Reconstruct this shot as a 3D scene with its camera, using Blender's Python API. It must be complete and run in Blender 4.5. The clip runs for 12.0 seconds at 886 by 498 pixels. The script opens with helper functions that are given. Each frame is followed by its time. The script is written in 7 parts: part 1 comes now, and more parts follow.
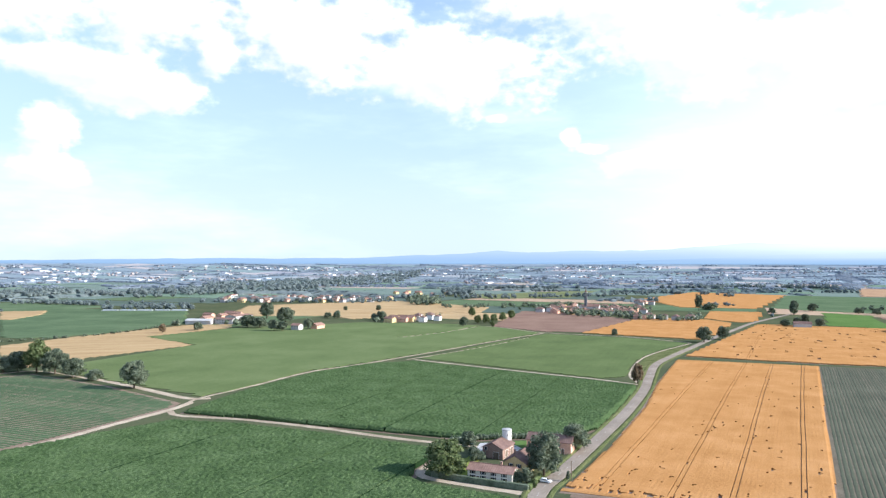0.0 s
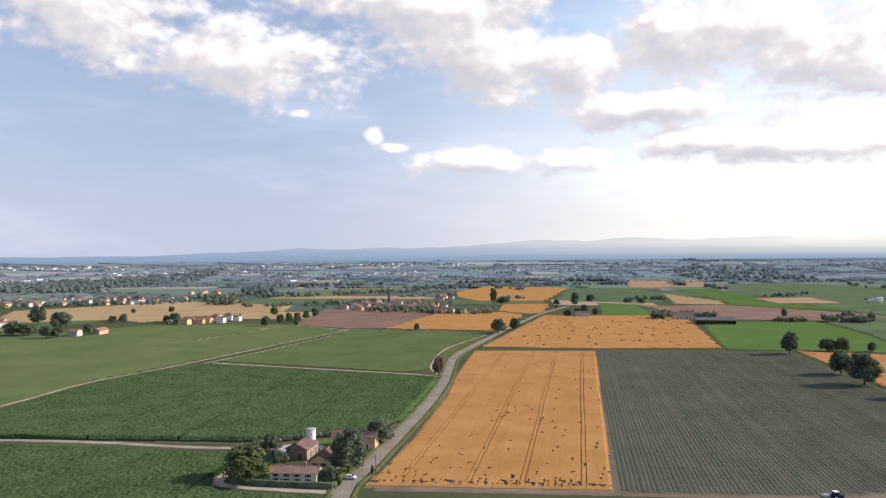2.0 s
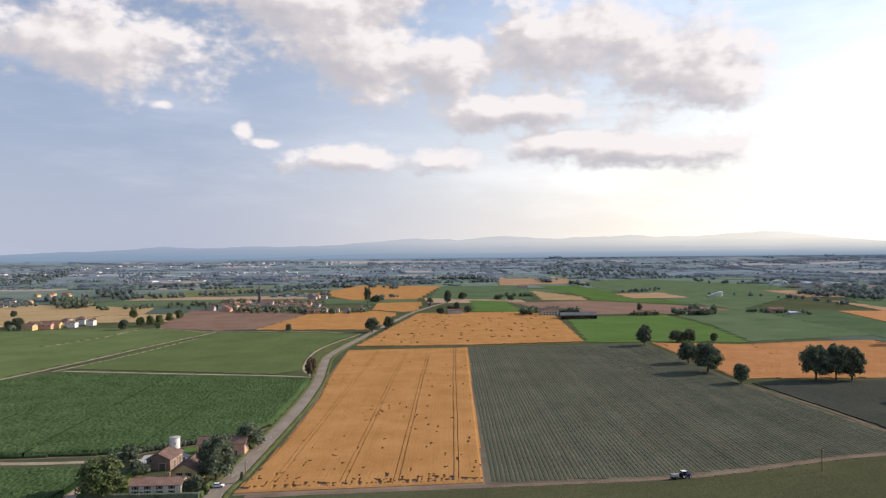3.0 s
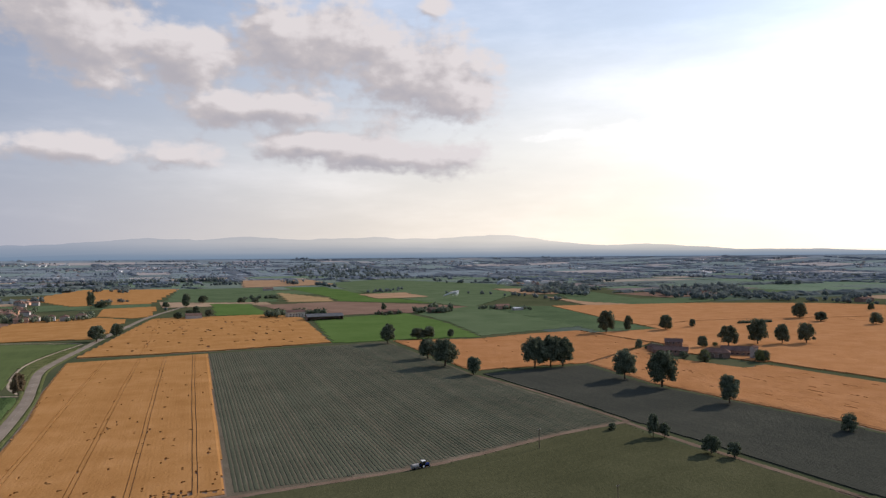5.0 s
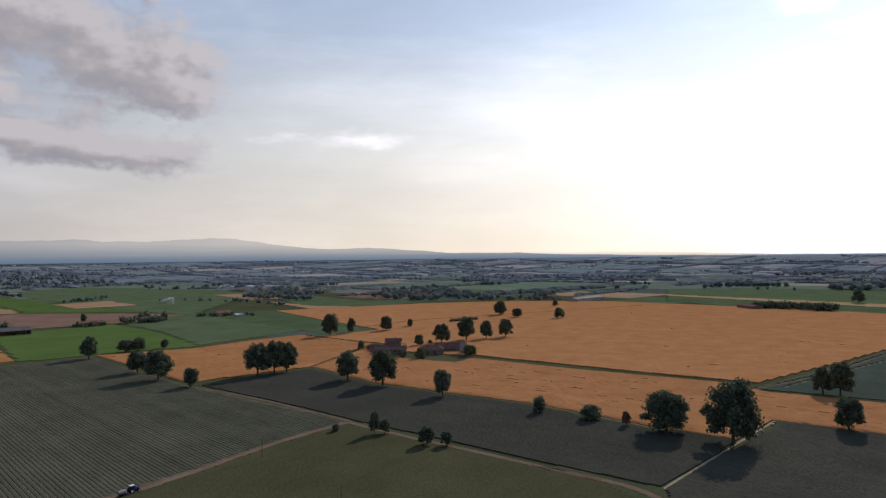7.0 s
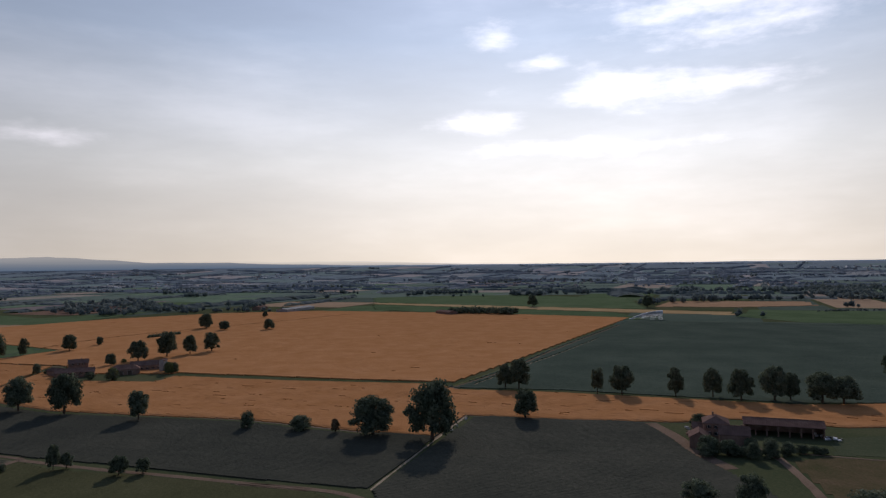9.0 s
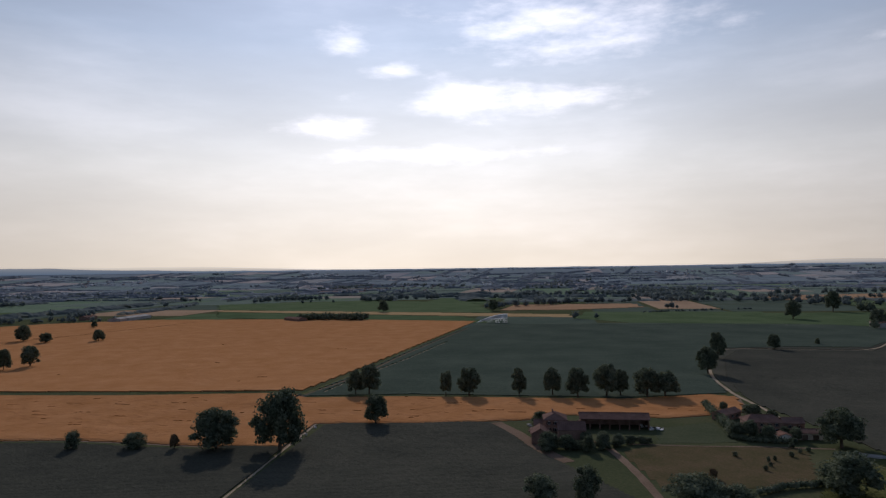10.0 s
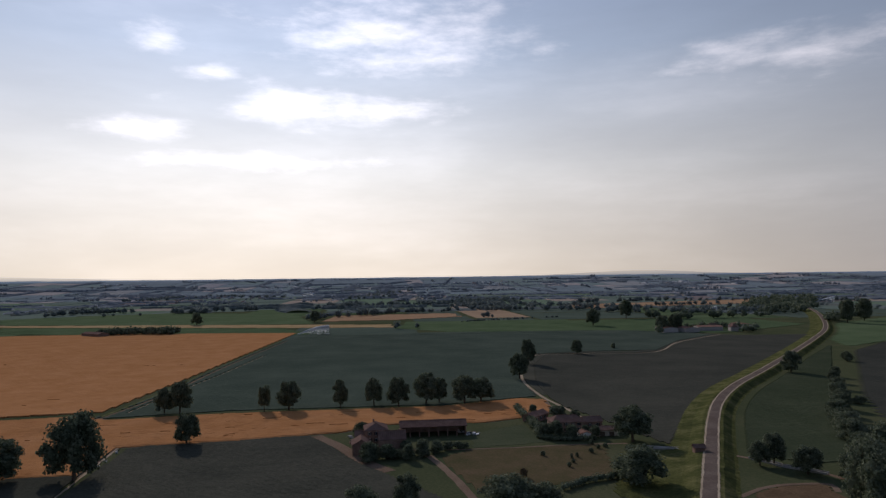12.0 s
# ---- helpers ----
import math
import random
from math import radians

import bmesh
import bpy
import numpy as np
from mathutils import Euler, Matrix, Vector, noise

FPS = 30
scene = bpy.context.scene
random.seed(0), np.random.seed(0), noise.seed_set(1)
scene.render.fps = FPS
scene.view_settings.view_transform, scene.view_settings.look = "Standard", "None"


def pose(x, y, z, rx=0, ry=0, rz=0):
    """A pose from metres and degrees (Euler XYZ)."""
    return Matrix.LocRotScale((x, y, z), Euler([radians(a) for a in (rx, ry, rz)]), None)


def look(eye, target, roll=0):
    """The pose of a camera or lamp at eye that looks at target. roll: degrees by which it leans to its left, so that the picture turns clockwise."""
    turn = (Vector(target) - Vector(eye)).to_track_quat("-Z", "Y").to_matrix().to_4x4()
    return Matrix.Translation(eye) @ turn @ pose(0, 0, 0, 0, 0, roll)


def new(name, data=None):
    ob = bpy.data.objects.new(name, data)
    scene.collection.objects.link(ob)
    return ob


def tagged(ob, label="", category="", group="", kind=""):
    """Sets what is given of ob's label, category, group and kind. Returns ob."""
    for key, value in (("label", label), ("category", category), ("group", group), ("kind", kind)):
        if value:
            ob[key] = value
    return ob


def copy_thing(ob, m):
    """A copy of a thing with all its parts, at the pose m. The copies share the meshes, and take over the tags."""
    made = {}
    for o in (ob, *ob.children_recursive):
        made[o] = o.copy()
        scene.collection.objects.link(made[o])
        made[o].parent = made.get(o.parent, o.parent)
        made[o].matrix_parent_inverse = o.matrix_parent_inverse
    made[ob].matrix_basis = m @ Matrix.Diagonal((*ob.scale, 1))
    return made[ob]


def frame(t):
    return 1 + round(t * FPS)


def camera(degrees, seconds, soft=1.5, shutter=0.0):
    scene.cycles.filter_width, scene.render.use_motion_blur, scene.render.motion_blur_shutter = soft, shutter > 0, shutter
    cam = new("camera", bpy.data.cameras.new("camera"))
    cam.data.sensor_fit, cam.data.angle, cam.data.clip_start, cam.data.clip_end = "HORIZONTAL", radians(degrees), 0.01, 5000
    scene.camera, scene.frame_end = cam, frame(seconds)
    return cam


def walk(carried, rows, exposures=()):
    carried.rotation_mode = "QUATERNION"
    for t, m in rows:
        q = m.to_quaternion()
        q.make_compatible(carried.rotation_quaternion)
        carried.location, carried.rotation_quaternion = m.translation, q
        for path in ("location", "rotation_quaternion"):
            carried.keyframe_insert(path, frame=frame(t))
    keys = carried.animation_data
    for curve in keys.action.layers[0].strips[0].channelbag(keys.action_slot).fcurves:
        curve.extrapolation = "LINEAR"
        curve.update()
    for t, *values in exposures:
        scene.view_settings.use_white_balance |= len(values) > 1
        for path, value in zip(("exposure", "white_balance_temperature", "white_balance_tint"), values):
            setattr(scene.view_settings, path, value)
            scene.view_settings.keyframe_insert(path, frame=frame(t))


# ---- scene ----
cam = camera(65.12, 12.0, 1.35)
# t, pitch, roll, yaw: the drone hovers and only turns
TURN = [
    (0, 1.15, -0.10, -0.00),
    (0.5, 1.08, -0.03, -3.02),
    (1, 1.02, 0.11, -7.11),
    (1.5, 0.96, 0.18, -10.73),
    (2, 0.88, 0.35, -16.07),
    (2.5, 0.79, 0.47, -20.94),
    (3, 0.70, 0.53, -26.45),
    (3.2, 0.67, 0.52, -28.33),
    (4.8, 0.64, 0.46, -45.08),
    (5, 0.63, 0.45, -47.13),
    (5.5, 0.62, 0.53, -52.96),
    (6, 0.63, 0.51, -58.44),
    (6.5, 0.67, 0.58, -63.59),
    (7, 0.75, 0.64, -69.61),
    (7.2, 0.78, 0.68, -72.01),
    (8.8, 1.25, 0.62, -90.43),
    (9, 1.31, 0.71, -93.16),
    (9.5, 1.45, 0.80, -99.41),
    (10, 1.60, 0.82, -105.43),
    (10.5, 1.73, 0.90, -111.24),
    (11, 1.83, 0.95, -117.44),
    (11.5, 2.03, 0.92, -120.16),
    (12, 2.29, 0.73, -119.99),
]
EXPOSE = [
    (0.0, 1.08, 5700, 12), (0.5, 0.82, 5850, 13), (1.0, 0.66, 6050, 14), (3.0, 0.18, 6450, 16), (5.0, -0.17, 6450, 18),
    (7.0, -0.62, 6250, 19), (9.0, -1.14, 6100, 21), (12.0, -1.18, 6150, 21),
]
walk(cam, [(t, pose(0, 0, 80, 90 + p, r, y)) for t, p, r, y in TURN], EXPOSE)

# ---- sun and sky ----
SUN_AZ, SUN_EL = 97.0, 26.0          # compass degrees from +y, clockwise

sun_data = bpy.data.lights.new("sun", "SUN")
sun_data.energy, sun_data.angle, sun_data.color = 4.6, radians(0.6), (1.0, 0.9, 0.76)
sun = new("sun", sun_data)
sun.matrix_world = look((0, 0, 300), (-math.sin(radians(SUN_AZ)) * 300 * math.cos(radians(SUN_EL)), -math.cos(radians(SUN_AZ)) * 300 * math.cos(radians(SUN_EL)), 300 - 300 * math.sin(radians(SUN_EL))))


class Nodes:
    """Short hand for a node tree."""

    def __init__(self, tree):
        self.tree = tree

    def add(self, kind, **props):
        node = self.tree.nodes.new(kind)
        ins = props.pop("ins", {})
        for key, value in props.items():
            setattr(node, key, value)
        for key, value in ins.items():
            self.put(node.inputs[key], value)
        return node

    def put(self, socket, value):
        if isinstance(value, bpy.types.NodeSocket):
            self.tree.links.new(value, socket)
        elif isinstance(value, bpy.types.Node):
            self.tree.links.new(value.outputs[0], socket)
        else:
            socket.default_value = value

    def math(self, op, a, b=0.0, clamp=False):
        return self.add("ShaderNodeMath", operation=op, use_clamp=clamp, ins={0: a, 1: b}).outputs[0]

    def vec(self, op, a, b=(0, 0, 0)):
        node = self.add("ShaderNodeVectorMath", operation=op, ins={0: a, 1: b})
        return node.outputs["Value"] if op in ("LENGTH", "DOT_PRODUCT", "DISTANCE") else node.outputs[0]

    def ramp(self, fac, stops, mode="LINEAR"):
        node = self.add("ShaderNodeValToRGB", ins={0: fac})
        node.color_ramp.interpolation = mode
        els = node.color_ramp.elements
        while len(els) < len(stops):
            els.new(0.5)
        for el, (pos, col) in zip(els, stops):
            el.position = pos
            el.color = (*col, 1) if len(col) == 3 else col
        return node.outputs[0]

    def mix(self, fac, a, b, blend="MIX"):
        node = self.add("ShaderNodeMix", data_type="RGBA", blend_type=blend)
        for i, v in ((0, fac), (6, a), (7, b)):
            self.put(node.inputs[i], v if not isinstance(v, tuple) or len(v) == 4 else (*v, 1))
        return node.outputs[2]

    def noise(self, vector, scale, detail=4.0, rough=0.55, dims="3D"):
        return self.add("ShaderNodeTexNoise", noise_dimensions=dims, ins={"Vector": vector, "Scale": scale, "Detail": detail, "Roughness": rough}).outputs[0]

    def map01(self, v, lo, hi, smooth=True):
        return self.add("ShaderNodeMapRange", interpolation_type="SMOOTHSTEP" if smooth else "LINEAR", ins={0: v, 1: lo, 2: hi, 3: 0.0, 4: 1.0}).outputs[0]


world = bpy.data.worlds.new("sky")
scene.world = world
world.use_nodes = True
world.node_tree.nodes.clear()
W = Nodes(world.node_tree)
heaven = W.add("ShaderNodeTexSky", sky_type="NISHITA", sun_disc=False, sun_elevation=radians(SUN_EL), sun_rotation=radians(SUN_AZ), altitude=100, air_density=1.0, dust_density=1.0, ozone_density=1.0)
ray = W.vec("NORMALIZE", W.add("ShaderNodeTexCoord").outputs["Generated"])
sep = W.add("ShaderNodeSeparateXYZ", ins={0: ray})
az = W.math("MULTIPLY", W.math("ARCTAN2", sep.outputs[0], sep.outputs[1]), 57.29578)
el = W.math("MULTIPLY", W.math("ARCSINE", sep.outputs[2]), 57.29578)
dome = W.add("ShaderNodeCombineXYZ", ins={0: az, 1: el, 2: 0.0}).outputs[0]

# cumulus banks: azimuth, elevation, half width, half height, all in degrees
CLOUDS = [
    (-27.8, 14.2, 6.0, 1.6), (-23.0, 12.9, 5.6, 2.2), (-29.9, 9.4, 2.6, 2.2), (-29.6, 6.7, 2.6, 1.4),
    (-22.9, 18.2, 6.0, 3.4), (-18.1, 16.3, 2.2, 2.6),
    (-9.6, 18.0, 9.0, 4.0), (0.4, 15.8, 10.0, 3.6), (19.0, 15.9, 8.5, 3.9), (14.4, 20.3, 14.0, 2.5),
    (33.7, 11.9, 6.0, 1.8), (37.7, 16.4, 9.5, 4.3), (36.8, 8.9, 5.0, 1.4), (45.1, 14.4, 7.0, 4.6),
    (10.5, 10.1, 0.9, 0.8), (12.2, 9.2, 1.8, 0.5), (18.9, 8.1, 6.0, 1.4), (26.5, 8.1, 3.6, 1.4), (4.5, 11.8, 1.0, 0.5),
    (37.0, 17.3, 8.5, 3.6), (42.7, 13.8, 5.5, 2.6), (26.8, 15.6, 7.0, 3.0), (31.1, 11.9, 5.0, 1.8),
    (42.7, 8.3, 9.0, 1.7), (36.5, 9.5, 1.8, 0.9), (46.4, 19.9, 1.6, 0.9), (-30.8, 19.6, 7.0, 4.0),
]
# thin veils near the sun
VEILS = [
    (97.6, 18.3, 2.2, 1.1), (101.3, 16.0, 2.2, 0.6), (111.4, 13.7, 8.5, 1.5), (106.4, 13.9, 3.0, 1.8), (121.8, 17.6, 4.0, 1.1),
    (105.0, 9.4, 9.0, 0.7), (96.6, 11.5, 3.0, 1.0), (147.1, 16.0, 8.0, 1.6), (62.6, 9.7, 6.0, 0.7), (116.4, 19.4, 10.0, 3.0),
]


def bank(p, blobs):
    """How deep inside the nearest cloud a direction lies: 1 at a middle, 0 at a rim, below 0 outside."""
    deep = None
    for a, e, w, h in blobs:
        q = W.vec("MULTIPLY", W.vec("SUBTRACT", p, (a, e, 0)), (1 / w, 1 / h, 0))
        d = W.math("SUBTRACT", 1.0, W.vec("LENGTH", q))
        deep = d if deep is None else W.math("SMOOTH_MAX", deep, d)
        if deep is not d:
            deep.node.inputs[2].default_value = 0.25
    return deep


def cumulus(p, fine=7.0, curl=0.95):
    flat = W.vec("MULTIPLY", p, (1, 1.5, 1))
    billow = W.math("MULTIPLY", W.math("SUBTRACT", W.noise(flat, 0.17, min(fine, 6.0), 0.45), 0.5), 1.9)
    small = W.math("MULTIPLY", W.math("SUBTRACT", W.noise(flat, 0.8, min(fine, 4.0), 0.5), 0.5), curl)
    big = W.math("SUBTRACT", W.noise(W.vec("MULTIPLY", p, (1, 1.7, 1)), 0.07, 2.0, 0.5), 0.5)
    return W.math("ADD", W.math("ADD", bank(p, CLOUDS), big), W.math("ADD", billow, small))


thick = cumulus(dome)
soft = cumulus(dome, 3.0, 0.6)
toward = cumulus(W.vec("ADD", dome, (1.1, 1.0, 0)), 3.0, 0.6)
cover = W.map01(thick, -0.12, 0.5)
lit = W.map01(W.math("SUBTRACT", soft, toward), -0.55, 0.6)
core = W.map01(soft, 0.1, 1.4)
shade = W.math("SUBTRACT", W.math("ADD", 0.52, W.math("MULTIPLY", lit, 0.62)), W.math("MULTIPLY", core, 0.16))
veil_noise = W.noise(W.vec("MULTIPLY", dome, (0.55, 1.7, 1)), 0.33, 8.0, 0.6)
veil = W.math("ADD", bank(dome, VEILS), W.math("MULTIPLY", W.math("SUBTRACT", veil_noise, 0.5), 3.4))
veil = W.math("MULTIPLY", W.map01(veil, -0.4, 2.0), 0.72)
wisps = W.math("MULTIPLY", W.map01(W.noise(W.vec("MULTIPLY", dome, (0.5, 2.0, 1)), 0.06, 6.0, 0.6), 0.45, 0.8), 0.35)

# the haze below the sun scatters most of its light forward
GLOW = (math.sin(radians(103)) * math.cos(radians(9)), math.cos(radians(103)) * math.cos(radians(9)), math.sin(radians(9)))
near_sun = W.math("POWER", W.math("MAXIMUM", W.vec("DOT_PRODUCT", ray, GLOW), 0.0), 7.0)
grow = W.math("ADD", 1.0, W.math("MULTIPLY", near_sun, 1.0))
bright = W.add("ShaderNodeCombineXYZ", ins={0: grow, 1: grow, 2: grow}).outputs[0]
sky_col = W.vec("SCALE", heaven.outputs[0])
sky_col.node.inputs["Scale"].default_value = 0.13
# ground haze pales the sky above the horizon
haze_band = W.map01(el, 38.0, -2.0)
sky_col = W.mix(W.math("MULTIPLY", haze_band, 0.85), sky_col, (0.335, 0.39, 0.505))
low_haze = W.math("MULTIPLY", W.map01(el, 10.0, 1.0), 0.7)
sky_col = W.mix(low_haze, sky_col, (0.425, 0.475, 0.57))
# a thin high veil of cirrostratus on the sunny side
side = W.vec("DOT_PRODUCT", W.vec("NORMALIZE", W.vec("MULTIPLY", ray, (1, 1, 0))), (math.sin(radians(98)), math.cos(radians(98)), 0))
sheet = W.math("MULTIPLY", W.map01(side, -0.12, 0.97), 0.92)
streak = W.noise(W.vec("MULTIPLY", dome, (0.6, 2.4, 1)), 0.05, 6.0, 0.6)
sheet_col = W.ramp(W.math("DIVIDE", el, 30.0, True), [(0.0, (1.06, 0.95, 0.715)), (0.28, (0.98, 0.995, 0.89)), (0.6, (0.58, 0.71, 0.825)), (1.0, (0.36, 0.49, 0.71))])
streak = W.math("ADD", 0.85, W.math("MULTIPLY", streak, 0.56))
sheet_col = W.vec("MULTIPLY", sheet_col, W.add("ShaderNodeCombineXYZ", ins={0: streak, 1: streak, 2: streak}).outputs[0])
sky_col = W.mix(sheet, sky_col, W.vec("MULTIPLY", sheet_col, bright))
sky_col = W.mix(W.math("MAXIMUM", W.math("MULTIPLY", wisps, 0.35), veil), sky_col, W.vec("MULTIPLY", (2.1, 2.06, 2.0), bright))
cloud_col = W.ramp(shade, [(0.0, (0.29, 0.325, 0.385)), (0.4, (0.455, 0.46, 0.49)), (0.75, (0.60, 0.582, 0.575)), (1.0, (0.81, 0.79, 0.765))])
sky_col = W.mix(cover, sky_col, W.vec("MULTIPLY", cloud_col, bright))
back = W.add("ShaderNodeBackground", ins={0: sky_col, 1: 1.0})
W.tree.links.new(back.outputs[0], W.add("ShaderNodeOutputWorld").inputs[0])

# ---- materials ----
def surface(name, tones, grain=1.0, patch=30.0, rough=0.9, bump=0.3, bump_scale=None, metal=0.0, island=0.0, stretch=(1, 1, 1), spec=0.0, turn=0.0, trans=0.0, haze_sheen=0.0, rows=None, speckle=0.45):
    """A procedural surface: tones blended by patches (metres) and grain (metres), with fine relief."""
    m = bpy.data.materials.new(name)
    m.use_nodes = True
    m.node_tree.nodes.clear()
    N = Nodes(m.node_tree)
    pos = N.add("ShaderNodeNewGeometry")
    spot = pos.outputs["Position"]
    if turn:
        spot = N.add("ShaderNodeVectorRotate", rotation_type="Z_AXIS", ins={"Vector": spot, "Angle": radians(turn)}).outputs[0]
    spot = N.vec("MULTIPLY", spot, stretch)
    a = N.noise(spot, 1.0 / patch, 5.0, 0.6)
    b = N.noise(spot, 1.0 / grain, 3.0, 0.65)
    fac = N.math("ADD", N.math("MULTIPLY", a, 1 - speckle), N.math("MULTIPLY", b, speckle))
    if rows is not None:
        # faint streaks along the drilled rows
        lined = N.add("ShaderNodeVectorRotate", rotation_type="Z_AXIS", ins={"Vector": pos.outputs["Position"], "Angle": radians(rows)}).outputs[0]
        drill = N.noise(N.vec("MULTIPLY", lined, (0.35, 0.012, 0.3)), 1.0, 4.0, 0.7)
        fac = N.math("ADD", fac, N.math("MULTIPLY", N.math("SUBTRACT", drill, 0.5), 0.2))
    if island:
        fac = N.math("ADD", fac, N.math("MULTIPLY", N.math("SUBTRACT", pos.outputs["Random Per Island"], 0.5), island))
    rnd = N.add("ShaderNodeObjectInfo").outputs["Random"]
    fac = N.math("ADD", fac, N.math("MULTIPLY", N.math("SUBTRACT", rnd, 0.5), 0.12))
    n = len(tones)
    col = N.ramp(fac, [(0.35 + 0.3 * i / (n - 1), c) for i, c in enumerate(tones)])
    # the bluish sheen brightens grazing views to look like haze
    bsdf = N.add("ShaderNodeBsdfPrincipled", ins={"Base Color": col, "Roughness": rough, "Metallic": metal, "Specular IOR Level": spec, "Sheen Weight": haze_sheen, "Sheen Roughness": 0.6, "Sheen Tint": (0.8, 0.88, 1.0, 1)})
    if bump:
        bn = N.noise(spot, 1.0 / (bump_scale or grain * 0.6), 4.0, 0.6)
        N.put(bsdf.inputs["Normal"], N.add("ShaderNodeBump", ins={"Strength": bump, "Distance": (bump_scale or grain) * 0.5, "Height": bn}))
    out = N.add("ShaderNodeOutputMaterial")
    if trans:
        leafy = N.add("ShaderNodeBsdfTranslucent", ins={"Color": col})
        both = N.add("ShaderNodeMixShader", ins={0: trans})
        N.tree.links.new(bsdf.outputs[0], both.inputs[1])
        N.tree.links.new(leafy.outputs[0], both.inputs[2])
        N.tree.links.new(both.outputs[0], out.inputs[0])
    else:
        N.tree.links.new(bsdf.outputs[0], out.inputs[0])
    return m


GRASSLAND = surface("rough_grass", [(0.052, 0.064, 0.034), (0.07, 0.082, 0.042), (0.10, 0.102, 0.056)], 1.5, 60)
WHEAT = surface("ripe_wheat", [(0.375, 0.174, 0.068), (0.435, 0.21, 0.088), (0.495, 0.252, 0.114)], 0.9, 22, rows=25)
NEAR_WHEAT = surface("ripe_orange_wheat", [(0.31, 0.151, 0.05), (0.378, 0.192, 0.068), (0.442, 0.235, 0.092)], 0.6, 22, rows=27)
STUBBLE = surface("straw_stubble", [(0.28, 0.19, 0.095), (0.35, 0.245, 0.125), (0.41, 0.30, 0.165)], 1.4, 25, stretch=(1.6, 0.25, 1), turn=70)
CORN = surface("maize_leaves", [(0.018, 0.035, 0.012), (0.047, 0.076, 0.029), (0.11, 0.148, 0.069)], 0.38, 18, rough=0.6, speckle=0.8)
# ripe wheat for far fields, desaturated to paint in the haze before it
WHEAT_HAZED = surface("hazed_far_wheat", [(0.29, 0.185, 0.108), (0.345, 0.222, 0.132), (0.40, 0.262, 0.16)], 3, 60, rows=25)
GREEN = surface("young_crop", [(0.058, 0.09, 0.04), (0.08, 0.117, 0.054), (0.108, 0.145, 0.072)], 1.2, 60, rough=0.8, haze_sheen=0.015, rows=22)
SHORT = surface("short_olive_crop", [(0.064, 0.066, 0.034), (0.082, 0.083, 0.043), (0.104, 0.102, 0.057)], 1.5, 40, rows=100)
BED_SOIL = surface("dark_bed_soil", [(0.10, 0.085, 0.06), (0.14, 0.12, 0.085), (0.185, 0.16, 0.118)], 0.8, 18)
YOUNG = surface("yellow_green_crop", [(0.072, 0.098, 0.032), (0.095, 0.125, 0.042), (0.122, 0.15, 0.058)], 1.2, 55, rough=0.8, haze_sheen=0.015, rows=22)
OLIVE = surface("olive_crop", [(0.05, 0.064, 0.036), (0.066, 0.08, 0.046), (0.09, 0.1, 0.06)], 1.2, 45, rows=22)
BRIGHT = surface("lush_meadow", [(0.062, 0.112, 0.026), (0.08, 0.136, 0.033), (0.10, 0.16, 0.045)], 1.5, 60, haze_sheen=0.01, rows=22)
PALE = surface("pale_meadow", [(0.12, 0.135, 0.06), (0.155, 0.168, 0.08), (0.195, 0.2, 0.105)], 1.5, 60, rows=22)
STONE = surface("dark_grey_stone", [(0.09, 0.095, 0.10), (0.13, 0.135, 0.138), (0.17, 0.172, 0.172)], 0.6, 4)
TARMAC = surface("old_tarmac", [(0.10, 0.078, 0.064), (0.135, 0.106, 0.088), (0.18, 0.145, 0.12)], 0.8, 10, rough=0.85, bump=0.1)
TEAL = surface("blue_green_crop", [(0.05, 0.068, 0.05), (0.068, 0.09, 0.064), (0.092, 0.115, 0.083)], 1.2, 60, haze_sheen=0.02, rows=22)
DARK = surface("dark_crop", [(0.048, 0.05, 0.038), (0.062, 0.063, 0.047), (0.082, 0.081, 0.06)], 1.2, 50, haze_sheen=0.015, rows=22)
ROWCROP = surface("row_crop", [(0.059, 0.065, 0.044), (0.078, 0.085, 0.056), (0.103, 0.11, 0.074)], 0.9, 35, haze_sheen=0.01)
SOIL = surface("dry_soil", [(0.14, 0.10, 0.07), (0.19, 0.138, 0.10), (0.25, 0.185, 0.135)], 0.8, 18)
PLOUGH = surface("ploughed_soil", [(0.16, 0.10, 0.075), (0.20, 0.13, 0.095), (0.25, 0.165, 0.12)], 2.0, 50)
TRACK = surface("pale_dirt", [(0.26, 0.205, 0.14), (0.37, 0.30, 0.215), (0.47, 0.39, 0.29)], 0.7, 9)
ASPHALT = surface("worn_asphalt", [(0.205, 0.17, 0.132), (0.265, 0.222, 0.175), (0.325, 0.28, 0.225)], 0.8, 14, rough=0.85, bump=0.1)
VERGE = surface("verge_grass", [(0.066, 0.082, 0.03), (0.112, 0.122, 0.05), (0.20, 0.178, 0.095)], 0.9, 8, bump=0.6)
BANK_GRASS = surface("bank_grass", [(0.048, 0.056, 0.024), (0.088, 0.096, 0.035), (0.165, 0.155, 0.07)], 1.6, 13, bump=0.9, speckle=0.35)
LEAF = surface("tree_leaves", [(0.07, 0.09, 0.056), (0.13, 0.158, 0.103), (0.205, 0.232, 0.155)], 0.7, 4, rough=0.6, bump=0, island=0.4, trans=0.28)
LEAF_PALE = surface("pale_tree_leaves", [(0.066, 0.09, 0.035), (0.12, 0.15, 0.062), (0.205, 0.23, 0.108)], 0.7, 4, rough=0.6, bump=0, island=0.35, trans=0.2)
